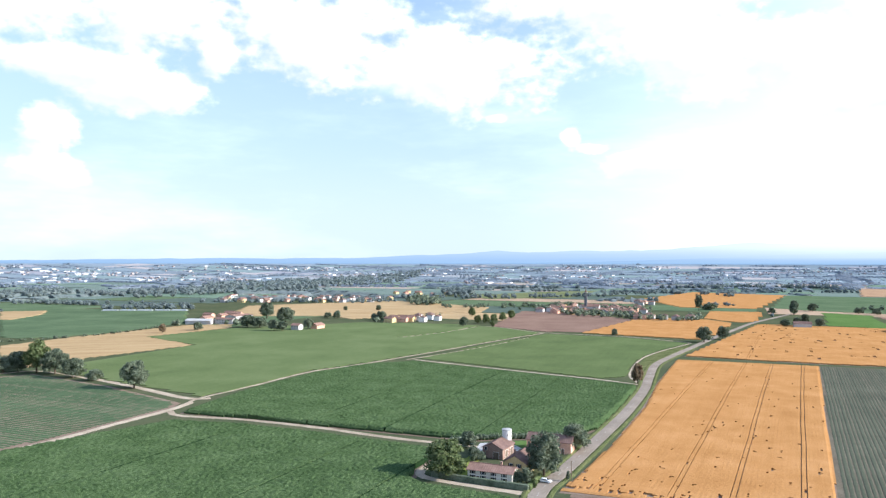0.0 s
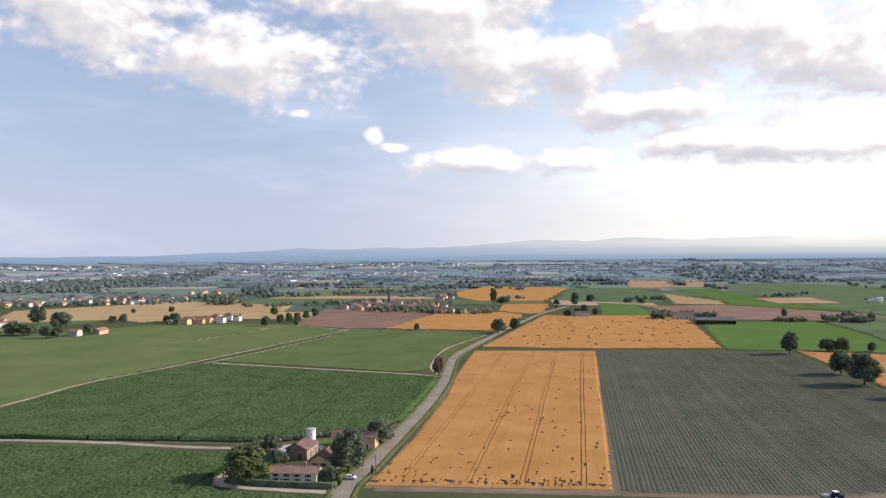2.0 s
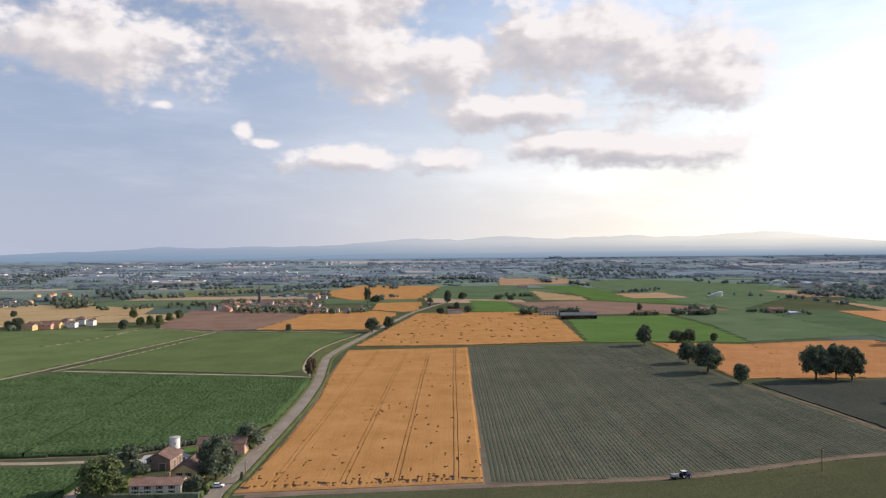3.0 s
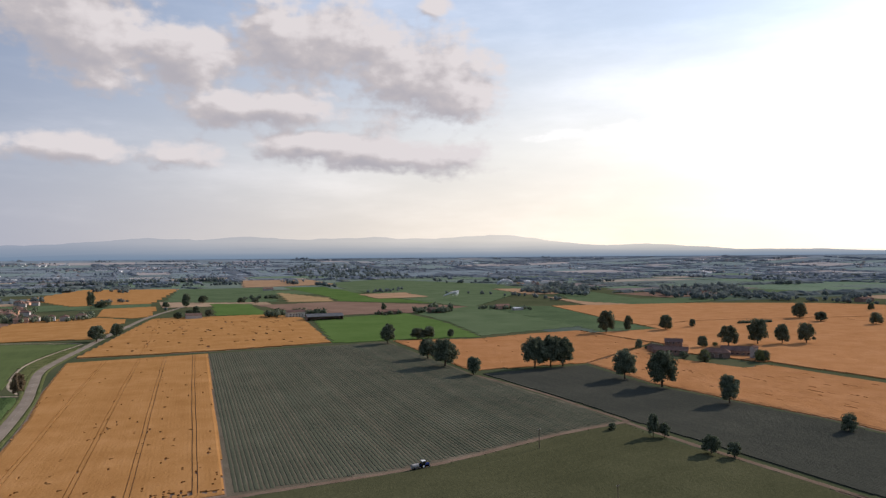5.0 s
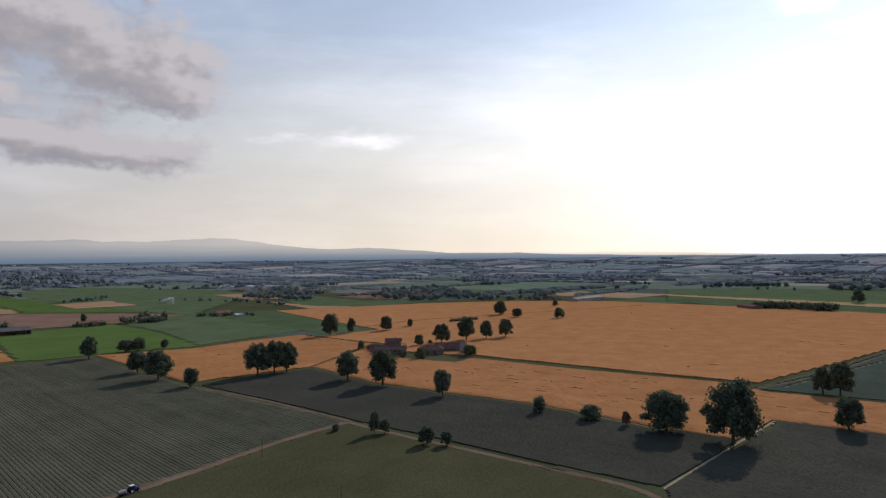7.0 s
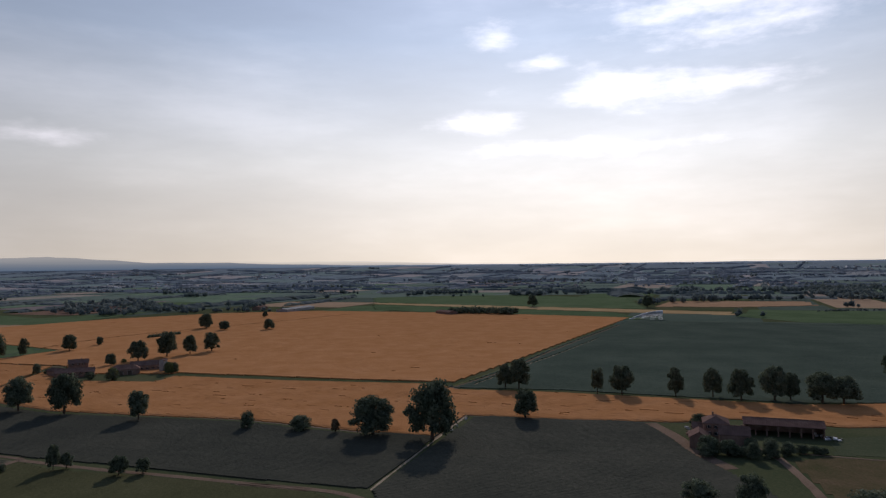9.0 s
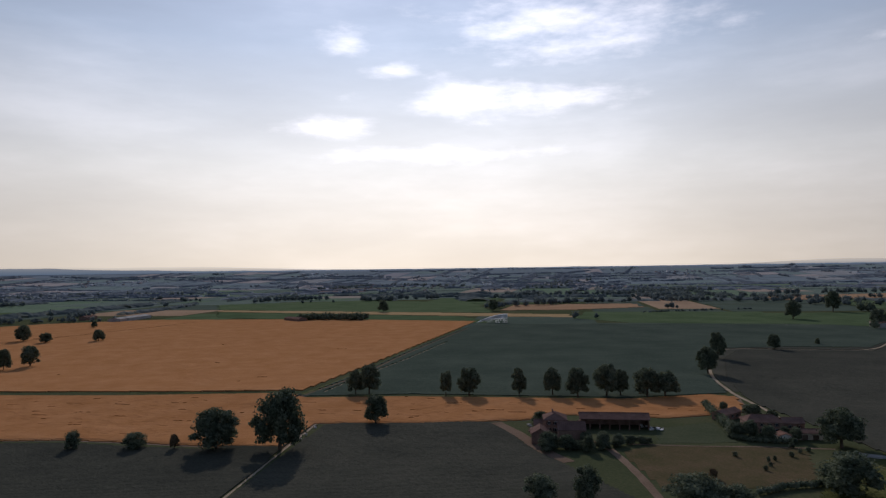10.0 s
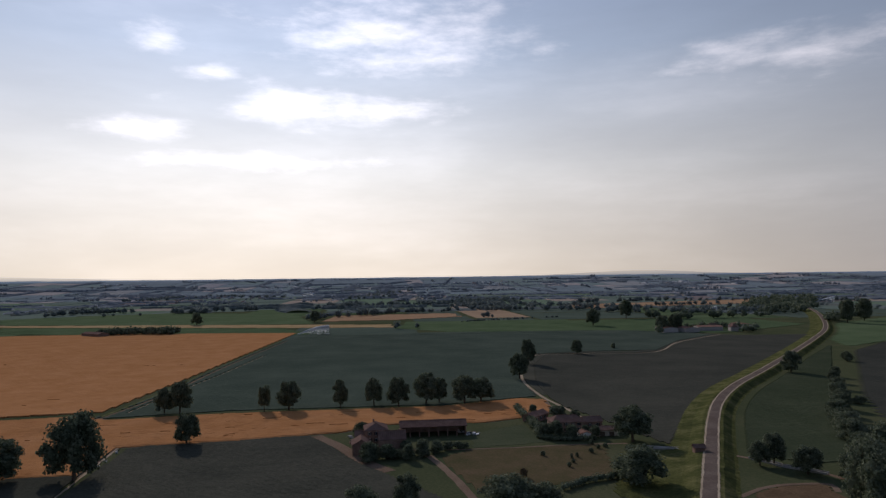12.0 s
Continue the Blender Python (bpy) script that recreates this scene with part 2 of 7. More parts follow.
# far leaves carry painted haze: lifted and bluer than the near leaves
LEAF_HAZED = surface("hazed_far_foliage", [(0.121, 0.150, 0.141), (0.157, 0.190, 0.179), (0.196, 0.228, 0.213)], 3.0, 30, bump=0, island=0.4, haze_sheen=0.08, trans=0.4)
DRY_LEAF = surface("dry_leaves", [(0.13, 0.10, 0.06), (0.18, 0.13, 0.08), (0.22, 0.17, 0.10)], 0.7, 4, bump=0, island=0.3)
BARK = surface("bark", [(0.05, 0.04, 0.03), (0.09, 0.07, 0.05), (0.13, 0.10, 0.075)], 0.15, 1.5)
PLASTER = surface("cream_plaster", [(0.48, 0.43, 0.34), (0.58, 0.53, 0.43), (0.66, 0.61, 0.51)], 0.5, 4, bump=0.1)
PLASTER_WHITE = surface("white_plaster", [(0.62, 0.59, 0.53), (0.72, 0.69, 0.63), (0.78, 0.76, 0.70)], 0.5, 5, bump=0.1)
PLASTER_YELLOW = surface("ochre_plaster", [(0.46, 0.33, 0.14), (0.56, 0.42, 0.20), (0.62, 0.48, 0.26)], 0.5, 4, bump=0.1)
PLASTER_PINK = surface("salmon_plaster", [(0.50, 0.27, 0.18), (0.58, 0.34, 0.24), (0.64, 0.42, 0.31)], 0.5, 4, bump=0.1)
BRICK = surface("old_brick", [(0.20, 0.13, 0.10), (0.27, 0.18, 0.14), (0.35, 0.25, 0.195)], 0.35, 3, bump=0.2)
TILES = surface("terracotta_tiles", [(0.17, 0.10, 0.076), (0.23, 0.14, 0.107), (0.305, 0.195, 0.15)], 0.4, 3, bump=0.2)
TILES_DARK = surface("weathered_tiles", [(0.12, 0.08, 0.068), (0.17, 0.11, 0.09), (0.23, 0.155, 0.125)], 0.4, 3, bump=0.2)
CONCRETE = surface("grey_concrete", [(0.30, 0.29, 0.27), (0.38, 0.37, 0.35), (0.46, 0.45, 0.42)], 0.5, 5, bump=0.1)
PALE_METAL = surface("pale_sheet_metal", [(0.55, 0.56, 0.57), (0.66, 0.67, 0.68), (0.74, 0.75, 0.76)], 2.0, 12, rough=0.5, bump=0, spec=0.3)
SHUTTER = surface("dark_shutter", [(0.05, 0.04, 0.03), (0.07, 0.055, 0.045)], 0.2, 2, bump=0)
WOOD = surface("grey_wood", [(0.10, 0.075, 0.055), (0.16, 0.12, 0.09), (0.21, 0.17, 0.13)], 0.2, 2)
GLASS = surface("dark_glass", [(0.02, 0.022, 0.025), (0.03, 0.033, 0.037)], 1.0, 5, rough=0.08, bump=0, spec=0.5)
WHITE_PAINT = surface("white_paint", [(0.72, 0.72, 0.70), (0.80, 0.80, 0.78)], 0.6, 3, rough=0.35, bump=0, spec=0.5)
DARK_PAINT = surface("dark_paint", [(0.03, 0.03, 0.032), (0.05, 0.05, 0.052)], 0.4, 2, rough=0.4, bump=0, spec=0.5)
RUBBER = surface("rubber", [(0.015, 0.015, 0.015), (0.03, 0.03, 0.03)], 0.2, 1, bump=0)
SPRAY = surface("water_spray", [(0.85, 0.87, 0.88), (0.93, 0.94, 0.95)], 1.0, 5, bump=0, trans=0.75)


# ---- building helpers ----
def mesh_ob(name, verts, faces, material, parent=None, smooth=False):
    me = bpy.data.meshes.new(name)
    me.from_pydata([tuple(v) for v in verts], [], faces)
    me.materials.append(material)
    me.update()
    if smooth:
        me.polygons.foreach_set("use_smooth", [True] * len(me.polygons))
    ob = new(name, me)
    ob.parent = parent
    return ob


def part(name, bm, material, parent, label=""):
    me = bpy.data.meshes.new(name)
    bm.to_mesh(me)
    bm.free()
    me.materials.append(material)
    ob = new(name, me)
    ob.parent = parent
    if label:
        ob["label"] = label
    return ob


def inside(poly, x, y):
    """Which of the points (x, y) lie in the polygon."""
    hit = np.zeros(np.shape(x), bool)
    n = len(poly)
    for i in range(n):
        (x1, y1), (x2, y2) = poly[i], poly[(i + 1) % n]
        if y1 == y2:
            continue
        hit ^= ((y1 > y) != (y2 > y)) & (x < (x2 - x1) * (y - y1) / (y2 - y1) + x1)
    return hit


def smooth_line(points, step=4.0):
    """A Catmull-Rom curve through the points, sampled about every step metres."""
    p = [Vector((*q, 0)) if len(q) == 2 else Vector(q) for q in points]
    p = [2 * p[0] - p[1]] + p + [2 * p[-1] - p[-2]]
    out = []
    for i in range(1, len(p) - 2):
        n = max(2, int((p[i + 1] - p[i]).length / step))
        for k in range(n):
            t = k / n
            out.append(0.5 * (2 * p[i] + (p[i + 1] - p[i - 1]) * t + (2 * p[i - 1] - 5 * p[i] + 4 * p[i + 1] - p[i + 2]) * t * t + (3 * p[i] - p[i - 1] - 3 * p[i + 1] + p[i + 2]) * t ** 3))
    out.append(p[-2])
    return out


def ribbon(name, points, profile, material, step=4.0, wobble=0.0, parent=None):
    """Sweeps a profile of (offset to the right, height) along a line on the ground."""
    line = smooth_line(points, step)
    verts, faces, k = [], [], len(profile)
    for i, p in enumerate(line):
        d = (line[min(i + 1, len(line) - 1)] - line[max(i - 1, 0)])
        d.z = 0
        d.normalize()
        for j, (o, h) in enumerate(profile):
            o2 = o + (random.uniform(-wobble, wobble) if wobble else 0)
            verts.append((p.x + d.y * o2, p.y - d.x * o2, p.z + h))
        if i:
            for j in range(k - 1):
                a = (i - 1) * k + j
                faces.append((a, a + 1, a + k + 1, a + k))
    return mesh_ob(name, verts, faces, material, parent)


PLOTS = []
BEDS = []
WAYS = []


def bed_z():
    """Each field's soil lies a few millimetres above the one before."""
    BEDS.append(1)
    return 0.012 + 0.0006 * len(BEDS)


def spread(poly, by=2.2):
    """The polygon, a little larger."""
    P = np.array(poly)
    c = P.mean(0)
    d = P - c
    return (P + d / np.linalg.norm(d, axis=1)[:, None] * by).tolist()


def off_ways(X, Y):
    """Which points lie on no lane or road."""
    ok = np.ones(X.shape, bool)
    for line, reach in WAYS:
        near = (X > line[:, 0].min() - reach) & (X < line[:, 0].max() + reach) & (Y > line[:, 1].min() - reach) & (Y < line[:, 1].max() + reach)
        if near.any():
            x, y = X[near], Y[near]
            d = np.full(x.shape, 1e9)
            for (ax, ay), (bx, by) in zip(line, line[1:]):
                t = np.clip(((x - ax) * (bx - ax) + (y - ay) * (by - ay)) / max(1e-6, (bx - ax) ** 2 + (by - ay) ** 2), 0, 1)
                d = np.minimum(d, (x - ax - t * (bx - ax)) ** 2 + (y - ay - t * (by - ay)) ** 2)
            ok[near] &= d > (reach + 0.4) ** 2
    return ok


def crop(name, poly, material, height, label, turn=0.0, cell=(3.0, 3.0), rough=0.2, tracks=(), gap=0.5, bare=0.0, wave=0.0, soil=None, category="field", fold=1.0, ridge=0.0, head=0.0, hem=0.0, edge=None):
    """A field of a standing crop: a raised, uneven canopy cut at the field's edge, with wheel tracks left bare. turn: compass degrees of its rows."""
    a = radians(turn)
    ax, ay = np.array([math.cos(a), -math.sin(a)]), np.array([math.sin(a), math.cos(a)])
    P = np.array(poly, float)
    pu, pv = P @ ax, P @ ay
    slant = 0.0
    if edge:
        run = np.array(edge[1], float) - np.array(edge[0], float)
        slant = (run @ ay) / (run @ ax)
        pv = pv - slant * pu
    u0, u1, v0, v1 = pu.min(), pu.max(), pv.min(), pv.max()
    us = list(np.arange(u0, u1 + cell[0], cell[0]))
    drop = []
    for tr in tracks:
        us = [u for u in us if abs(u - tr) > gap * 1.1]
        us += [tr - gap / 2, tr + gap / 2]
        drop.append(tr)
    us = np.array(sorted(us))
    vs = np.arange(v0, v1 + cell[1], cell[1])
    U, V = np.meshgrid(us, vs, indexing="ij")
    rng = np.random.default_rng(len(name) * 7 + int(abs(u0)))
    # the wheel tracks wander a little
    Us = U + wave * np.sin(V / 47.0 + 1.3) + wave * 0.4 * np.sin(V / 13.0)
    V = V + slant * U
    X, Y = Us * ax[0] + V * ay[0], Us * ax[1] + V * ay[1]
    slow = np.sin(X / 23 + np.sin(Y / 31)) * np.sin(Y / 27 + 0.5)
    Z = height * (1 + rough * rng.uniform(-1, 1, X.shape) + 0.06 * slow)
    if ridge:
        # drilled rows: every second line of the canopy is a furrow
        Z[1::2] -= ridge * rng.uniform(0.75, 1.1, Z[1::2].shape)
        Z = np.maximum(Z, 0.05)
    if hem:
        # the outer plants are thin and low
        far = np.full(X.shape, 1e9)
        lines = [(np.array(poly + poly[:1], float), 0.0)] + [w for w in WAYS if w[1] > 3.5 or hem > 2]
        for line, reach in lines:
            for (px, py), (qx, qy) in zip(line, line[1:]):
                t = np.clip(((X - px) * (qx - px) + (Y - py) * (qy - py)) / max(1e-6, (qx - px) ** 2 + (qy - py) ** 2), 0, 1)
                far = np.minimum(far, np.hypot(X - px - t * (qx - px), Y - py - t * (qy - py)) - reach - (0.5 if reach else 0))
        Z *= np.clip(0.35 + 0.65 * (far / hem) * rng.uniform(0.75, 1.25, X.shape), 0.15, 1)
    cu, cv = (us[1:] + us[:-1]) / 2, (vs[1:] + vs[:-1]) / 2
    CX, CY = (X[1:, 1:] + X[:-1, :-1]) / 2, (Y[1:, 1:] + Y[:-1, :-1]) / 2
    keep = inside(poly, CX, CY)
    keep[keep] = off_ways(CX[keep], CY[keep])
    for tr in drop:
        keep[np.ix_(np.abs(cu - tr) < gap * 0.3, cv > v0 + head)] = False
    if bare:
        # lodged and trampled spots
        spot = np.zeros(keep.shape)
        for _ in range(int(bare)):
            # they gather at the near end of the rows and beside the tracks
            i, j = rng.integers(0, keep.shape[0]), 4 + int((keep.shape[1] - 4) * rng.random() ** fold)
            r = rng.integers(1, 3)
            spot[i:i + 1, max(0, j - r):j + r] = 1
            if rng.random() < 0.3:
                spot[i:i + 2, j:j + 1] = 1
        keep &= ~((spot > 0) & (rng.random(keep.shape) < 0.75))
    # no stray single cells along the edge
    ring = np.pad(keep, 1).astype(int)
    keep &= (ring[:-2, 1:-1] + ring[2:, 1:-1] + ring[1:-1, :-2] + ring[1:-1, 2:]) > 1
    nu, nv = X.shape
    idx = np.arange(nu * nv).reshape(nu, nv)
    top = np.stack([idx[:-1, :-1], idx[1:, :-1], idx[1:, 1:], idx[:-1, 1:]], -1)[keep]
    verts = np.stack([X.ravel(), Y.ravel(), Z.ravel()], 1)
    low = verts.copy()
    low[:, 2] = 0.03
    # side walls where a cell meets none
    pad = np.pad(keep, 1)
    walls = []
    for di, dj, e in ((-1, 0, (0, 3)), (1, 0, (2, 1)), (0, -1, (1, 0)), (0, 1, (3, 2))):
        rim = keep & ~pad[1 + di:1 + di + keep.shape[0], 1 + dj:1 + dj + keep.shape[1]]
        c = np.stack([idx[:-1, :-1], idx[1:, :-1], idx[1:, 1:], idx[:-1, 1:]], -1)[rim]
        walls.append(np.stack([c[:, e[0]], c[:, e[1]], c[:, e[1]] + nu * nv, c[:, e[0]] + nu * nv], 1))
    faces = np.concatenate([top] + walls)
    allv = np.concatenate([verts, low])
    used, inv = np.unique(faces, return_inverse=True)
    me = bpy.data.meshes.new(name)
    me.from_pydata(allv[used].tolist(), [], inv.reshape(-1, 4).tolist())
    me.materials.append(material)
    me.update()
    ob = new(name, me)
    tagged(ob, label, category, kind="stuff")
    PLOTS.append(poly)
    if soil:
        bed = mesh_ob("field_soil", [(x, y, bed_z()) for x, y in spread(poly)], [tuple(range(len(poly)))], soil)
        tagged(bed, "bare dry soil under a crop", "soil", kind="structure")
    return ob


def row_crop(name, poly, material, label, turn, pitch, width, height, seg=4.0, soil=None, fade=0.0):
    """A field planted in beds: one low ridge of plants a row, with soil between."""
    a = radians(turn)
    ax, ay = np.array([math.cos(a), -math.sin(a)]), np.array([math.sin(a), math.cos(a)])
    P = np.array(poly, float)
    pu, pv = P @ ax, P @ ay
    us = np.arange(pu.min(), pu.max(), pitch)
    vs = np.arange(pv.min(), pv.max(), seg)
    rng = np.random.default_rng(5)
    prof = [(-width / 2, 0.0), (-width * 0.36, height * 0.8), (width * 0.05, height), (width * 0.4, height * 0.7), (width / 2, 0.0)]
    verts, faces = [], []
    for u in us:
        X, Y = u * ax[0] + vs * ay[0], u * ax[1] + vs * ay[1]
        ok = inside(poly, X, Y)
        ok[ok] = off_ways(X[ok], Y[ok])
        base = len(verts)
        k = rng.uniform(0.75, 1.2)
        for i, v in enumerate(vs):
            w = k * rng.uniform(0.8, 1.15)
            for o, h in prof:
                uu = u + o * min(w, pitch / width * 0.97)
                verts.append((uu * ax[0] + v * ay[0], uu * ax[1] + v * ay[1], 0.03 + h * w))
            if i and ok[i] and ok[i - 1]:
                for j in range(4):
                    q = base + (i - 1) * 5 + j
                    faces.append((q, q + 5, q + 6, q + 1))
    used, inv = np.unique(np.array(faces), return_inverse=True)
    verts = np.array(verts)[used]
    me = bpy.data.meshes.new(name)
    me.from_pydata(verts.tolist(), [], inv.reshape(-1, 4).tolist())
    me.materials.append(material)
    me.update()
    ob = tagged(new(name, me), label, "field", kind="stuff")
    PLOTS.append(poly)
    if soil:
        bed = mesh_ob("field_soil", [(x, y, bed_z()) for x, y in spread(poly)], [tuple(range(len(poly)))], soil)
        tagged(bed, "bare dry soil between the rows", "soil", kind="structure")
    return ob

# ---- the ground: one sheet out to the haze ----
def ground_z(x, y):
    """The plain is flat, and rises to the foot of the hills far out."""
    r = math.hypot(x, y)
    return 0.0 if r < 3200 else 73 * ((r - 3200) / 1650) ** 1.4


# aerial haze is painted into both plains: paler and bluer than the near grass
HAZED_MIDDLE_PLAIN = surface("hazed_farther_plain", [(0.086, 0.120, 0.088), (0.107, 0.142, 0.105), (0.134, 0.168, 0.128)], 6, 110, bump=0, haze_sheen=0.06)
HAZY_PLAIN = surface("hazed_distant_plain", [(0.130, 0.165, 0.194), (0.154, 0.193, 0.220), (0.182, 0.220, 0.244)], 9, 140, bump=0, haze_sheen=0.06)


def ground_sheet():
    rings = [0, 60, 120, 200, 300, 420, 560, 720, 900, 1100, 1400, 1800, 2300, 2600, 2900, 3200, 3350, 3500, 3800, 4100, 4400, 4650, 4850]
    n = 96
    verts, faces = [(0, 0, 0)], []
    for r in rings[1:]:
        for k in range(n):
            a = 2 * math.pi * k / n
            verts.append((r * math.cos(a), r * math.sin(a), ground_z(r * math.cos(a), r * math.sin(a))))
    for k in range(n):
        faces.append((0, 1 + k, 1 + (k + 1) % n))
    for i in range(len(rings) - 2):
        for k in range(n):
            a, b = 1 + i * n, 1 + (i + 1) * n
            faces.append((a + k, b + k, b + (k + 1) % n, a + (k + 1) % n))
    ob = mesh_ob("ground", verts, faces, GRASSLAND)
    # the outer rings take the colours with haze mixed in
    ob.data.materials.append(HAZED_MIDDLE_PLAIN)
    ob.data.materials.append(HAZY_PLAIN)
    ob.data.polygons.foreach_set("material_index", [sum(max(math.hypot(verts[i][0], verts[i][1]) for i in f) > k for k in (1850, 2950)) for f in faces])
    return tagged(ob, "flat farmland with rough green grass", "ground", kind="structure")


ground_sheet()

# ---- lanes and roads ----
def clear(points, reach):
    """Keeps crops off a way."""
    WAYS.append((np.array([(p.x, p.y) for p in smooth_line([q[:2] for q in points], 6.0)]), reach))


def lane(points, width, label, material=TRACK, name="dirt_track", category="track"):
    w = width / 2
    clear(points, w + 0.35)
    ob = ribbon(name, points, [(-w, 0.02), (-w * 0.9, 0.09), (-w * 0.25, 0.09), (0, 0.12), (w * 0.25, 0.09), (w * 0.9, 0.09), (w, 0.02)], material, 4.0, 0.22)
    return tagged(ob, label, category, kind="structure")


road_line = [(20, 180), (32.2, 238.9), (47.4, 270.1), (71.2, 317.8), (96.7, 370.0), (126, 437), (145, 489), (168, 549), (199, 602), (238, 663), (289, 744), (352, 839), (424, 944), (553, 1103)]
clear(road_line, 5.0)
tagged(ribbon("road", road_line, [(-3.1, 0.02), (-3.0, 0.16), (0, 0.22), (3.0, 0.16), (3.1, 0.02)], ASPHALT, 5), "grey worn asphalt country road with grassy verges", "road", kind="structure")
tagged(ribbon("verge", road_line[:10], [(3.15, 0.02), (3.5, 0.25), (4.2, 0.4), (5.1, 0.25), (5.5, 0.0)], VERGE, 2.5, 0.25), "strip of uncut roadside grass", "verge", kind="structure")
tagged(ribbon("verge", road_line[:10], [(-5.6, 0.0), (-5.2, 0.3), (-4.2, 0.4), (-3.5, 0.25), (-3.15, 0.02)], VERGE, 2.5, 0.3), "strip of uncut roadside grass", "verge", kind="structure")
lane([(-188.6, 276.2), (-185.1, 291.7), (-173.9, 314.0), (-162.5, 343.5), (-148.1, 377.8), (-144, 398)], 4.5, "pale dusty farm track between fields")
lane([(-345, 517), (-319, 501), (-301, 512), (-273, 499), (-236, 473)], 2.6, "pale dusty farm track with a bend")
lane([(-240, 478), (-220, 464), (-186, 438), (-156, 414), (-144, 409), (-137, 411)], 5.0, "pale dusty farm track under a tree")
lane([(-144, 398), (-144, 409), (-123, 453), (-97, 511), (-64, 549), (-2, 634), (50, 708), (115, 794)], 2.6, "narrow pale field path")
lane([(-147.0, 375.0), (-137.4, 364.0), (-101.8, 355.1), (-61.3, 338.5), (-21.5, 318.1), (0.4, 309.3), (16.3, 302.8)], 3.6, "pale gravel lane to the farm")
lane([(-23, 575), (49, 521), (107, 479), (131, 457)], 2.4, "narrow pale path between two green fields")
lane([(-30, 575), (30, 651), (92, 746)], 2.0, "narrow pale field path")
lane([(-48, 744), (4, 805), (56, 878), (115, 801), (195, 759), (250, 701)], 2.6, "pale field path along a ploughed field")
lane([(30.6, 241.3), (15.4, 248.4), (1.4, 255.3), (-6.6, 260.6), (-8.9, 265.5), (-6.9, 272.8), (-1.9, 282.9)], 3.6, "pale gravel drive that curves to the farm")
lane([(43.9, 240.1), (73.6, 229.4), (122.8, 210.4), (176.4, 190.2), (209.6, 182.0), (247.2, 177.0), (277.0, 171.0), (305.2, 162.7)], 3.0, "brown dirt track along the vegetable field", SOIL)
lane([(304.3, 164.4), (297.6, 150.1), (284.6, 118.8), (276.4, 95.6), (262.8, 60.9), (252.6, 34.7), (262.6, 62.8), (248.2, 24.0), (222, 0)], 3.2, "brown dirt track with wheel ruts", SOIL)
lane([(305.2, 162.7), (320.4, 197.6), (338.9, 242.4), (357, 301)], 2.6, "narrow dirt track between two dark fields", SOIL)
lane([(368.0, -31.9), (297.6, -4.8), (250.2, 13.2)], 0.9, "thin pale path across the fields")
lane([(448, -27), (527, -79), (653, -146), (927, -302)], 2.0, "straight pale farm track beside a ditch", SOIL)
lane([(459, -31), (543, -81), (674, -151), (939, -301)], 1.6, "dark weedy ditch beside the farm track", VERGE, "ditch_bank", "ditch")
lane([(462, -45), (542, -93), (613, -137), (729, -204)], 0.8, "thin pale line in the green crop")
lane([(929, -299), (857, -493), (730, -713), (614, -765)], 1.6, "pale track behind a green field")
lane([(610, -771), (569, -645), (513, -547), (539, -486), (561, -431), (511, -377), (437, -322), (373, -289), (330, -274), (293.7, -260.0)], 2.2, "curved gravel track to the houses", TRACK)
lane([(340.9, -121.3), (314.5, -123.1), (285.0, -122.1), (262.2, -124.9)], 6.0, "dusty yard entrance", SOIL)
lane([(289.9, -151.2), (274.7, -150.3), (243.5, -143.6), (209.9, -134.0)], 3.4, "gravel drive to the farmhouse", SOIL)
lane([(280.2, -162.3), (268.0, -188.7), (258.0, -214.1), (244.6, -240.8)], 1.4, "narrow path along a garden", SOIL)
lane([(208.7, -261.5), (195.9, -265.4), (179.4, -268.1), (166.4, -270.2), (156.5, -268.5)], 2.6, "pale dirt lane from the embankment", SOIL)
lane([(165.0, -216.7), (167.2, -235.7), (162.6, -249.5), (156.6, -257.6), (149.5, -250.9)], 2.2, "pale curved dirt lane", SOIL)
lane([(642, 406), (594, 299), (591, 257)], 2.5, "pale path through the wheat", SOIL)
lane([(618, 380), (741, 365), (840, 333), (945, 253), (1015, 194), (1159, 86)], 1.5, "dark grassy ditch through the wheat", VERGE, "ditch_bank", "ditch")
lane([(537, 175), (521, 120), (506, 79), (489, 31), (503, 88), (471, -27)], 1.5, "dark grassy ditch between wheat fields", VERGE, "ditch_bank", "ditch")


def margins(points, inner, outer, material):
    """The sown margin on either side of a track."""
    for side in (-1, 1):
        prof = [(side * inner, 0.03), (side * (inner + 0.2), 0.3), (side * outer, 0.28), (side * (outer + 0.2), 0.03)]
        tagged(ribbon("field_margin", points, prof if side > 0 else prof[::-1], material, 4.0, 0.15), "low crop along the edge of a track", "field margin", kind="structure")


margins([(610, -771), (569, -645), (513, -547), (539, -486), (561, -431), (511, -377), (437, -322), (373, -289)], 1.6, 19, DARK)
margins([(929, -299), (857, -493), (730, -713), (640, -752)], 1.2, 15, TEAL)

# ---- the embankment with its road ----
LEVEE = 3.0
bank_line = [(137.2, -166.5), (163.5, -199.0), (204.8, -250.9), (251.5, -310.5), (285, -358), (317, -415), (353, -495), (409, -616), (483, -771), (560, -921), (667, -1094), (796, -1285), (909, -1435)]
bank_line = [(x, y, LEVEE) for x, y in bank_line]
clear(bank_line, 15.0)
tagged(ribbon("embankment", bank_line, [(-21, -3.1), (-17, -2.6), (-10, -1.7), (-5, -0.1), (-3.4, 0), (3.4, 0), (5.0, -0.2), (9, -2.6), (11, -3.1)], BANK_GRASS, 4, 0.35), "raised grassy flood embankment", "embankment", kind="structure")
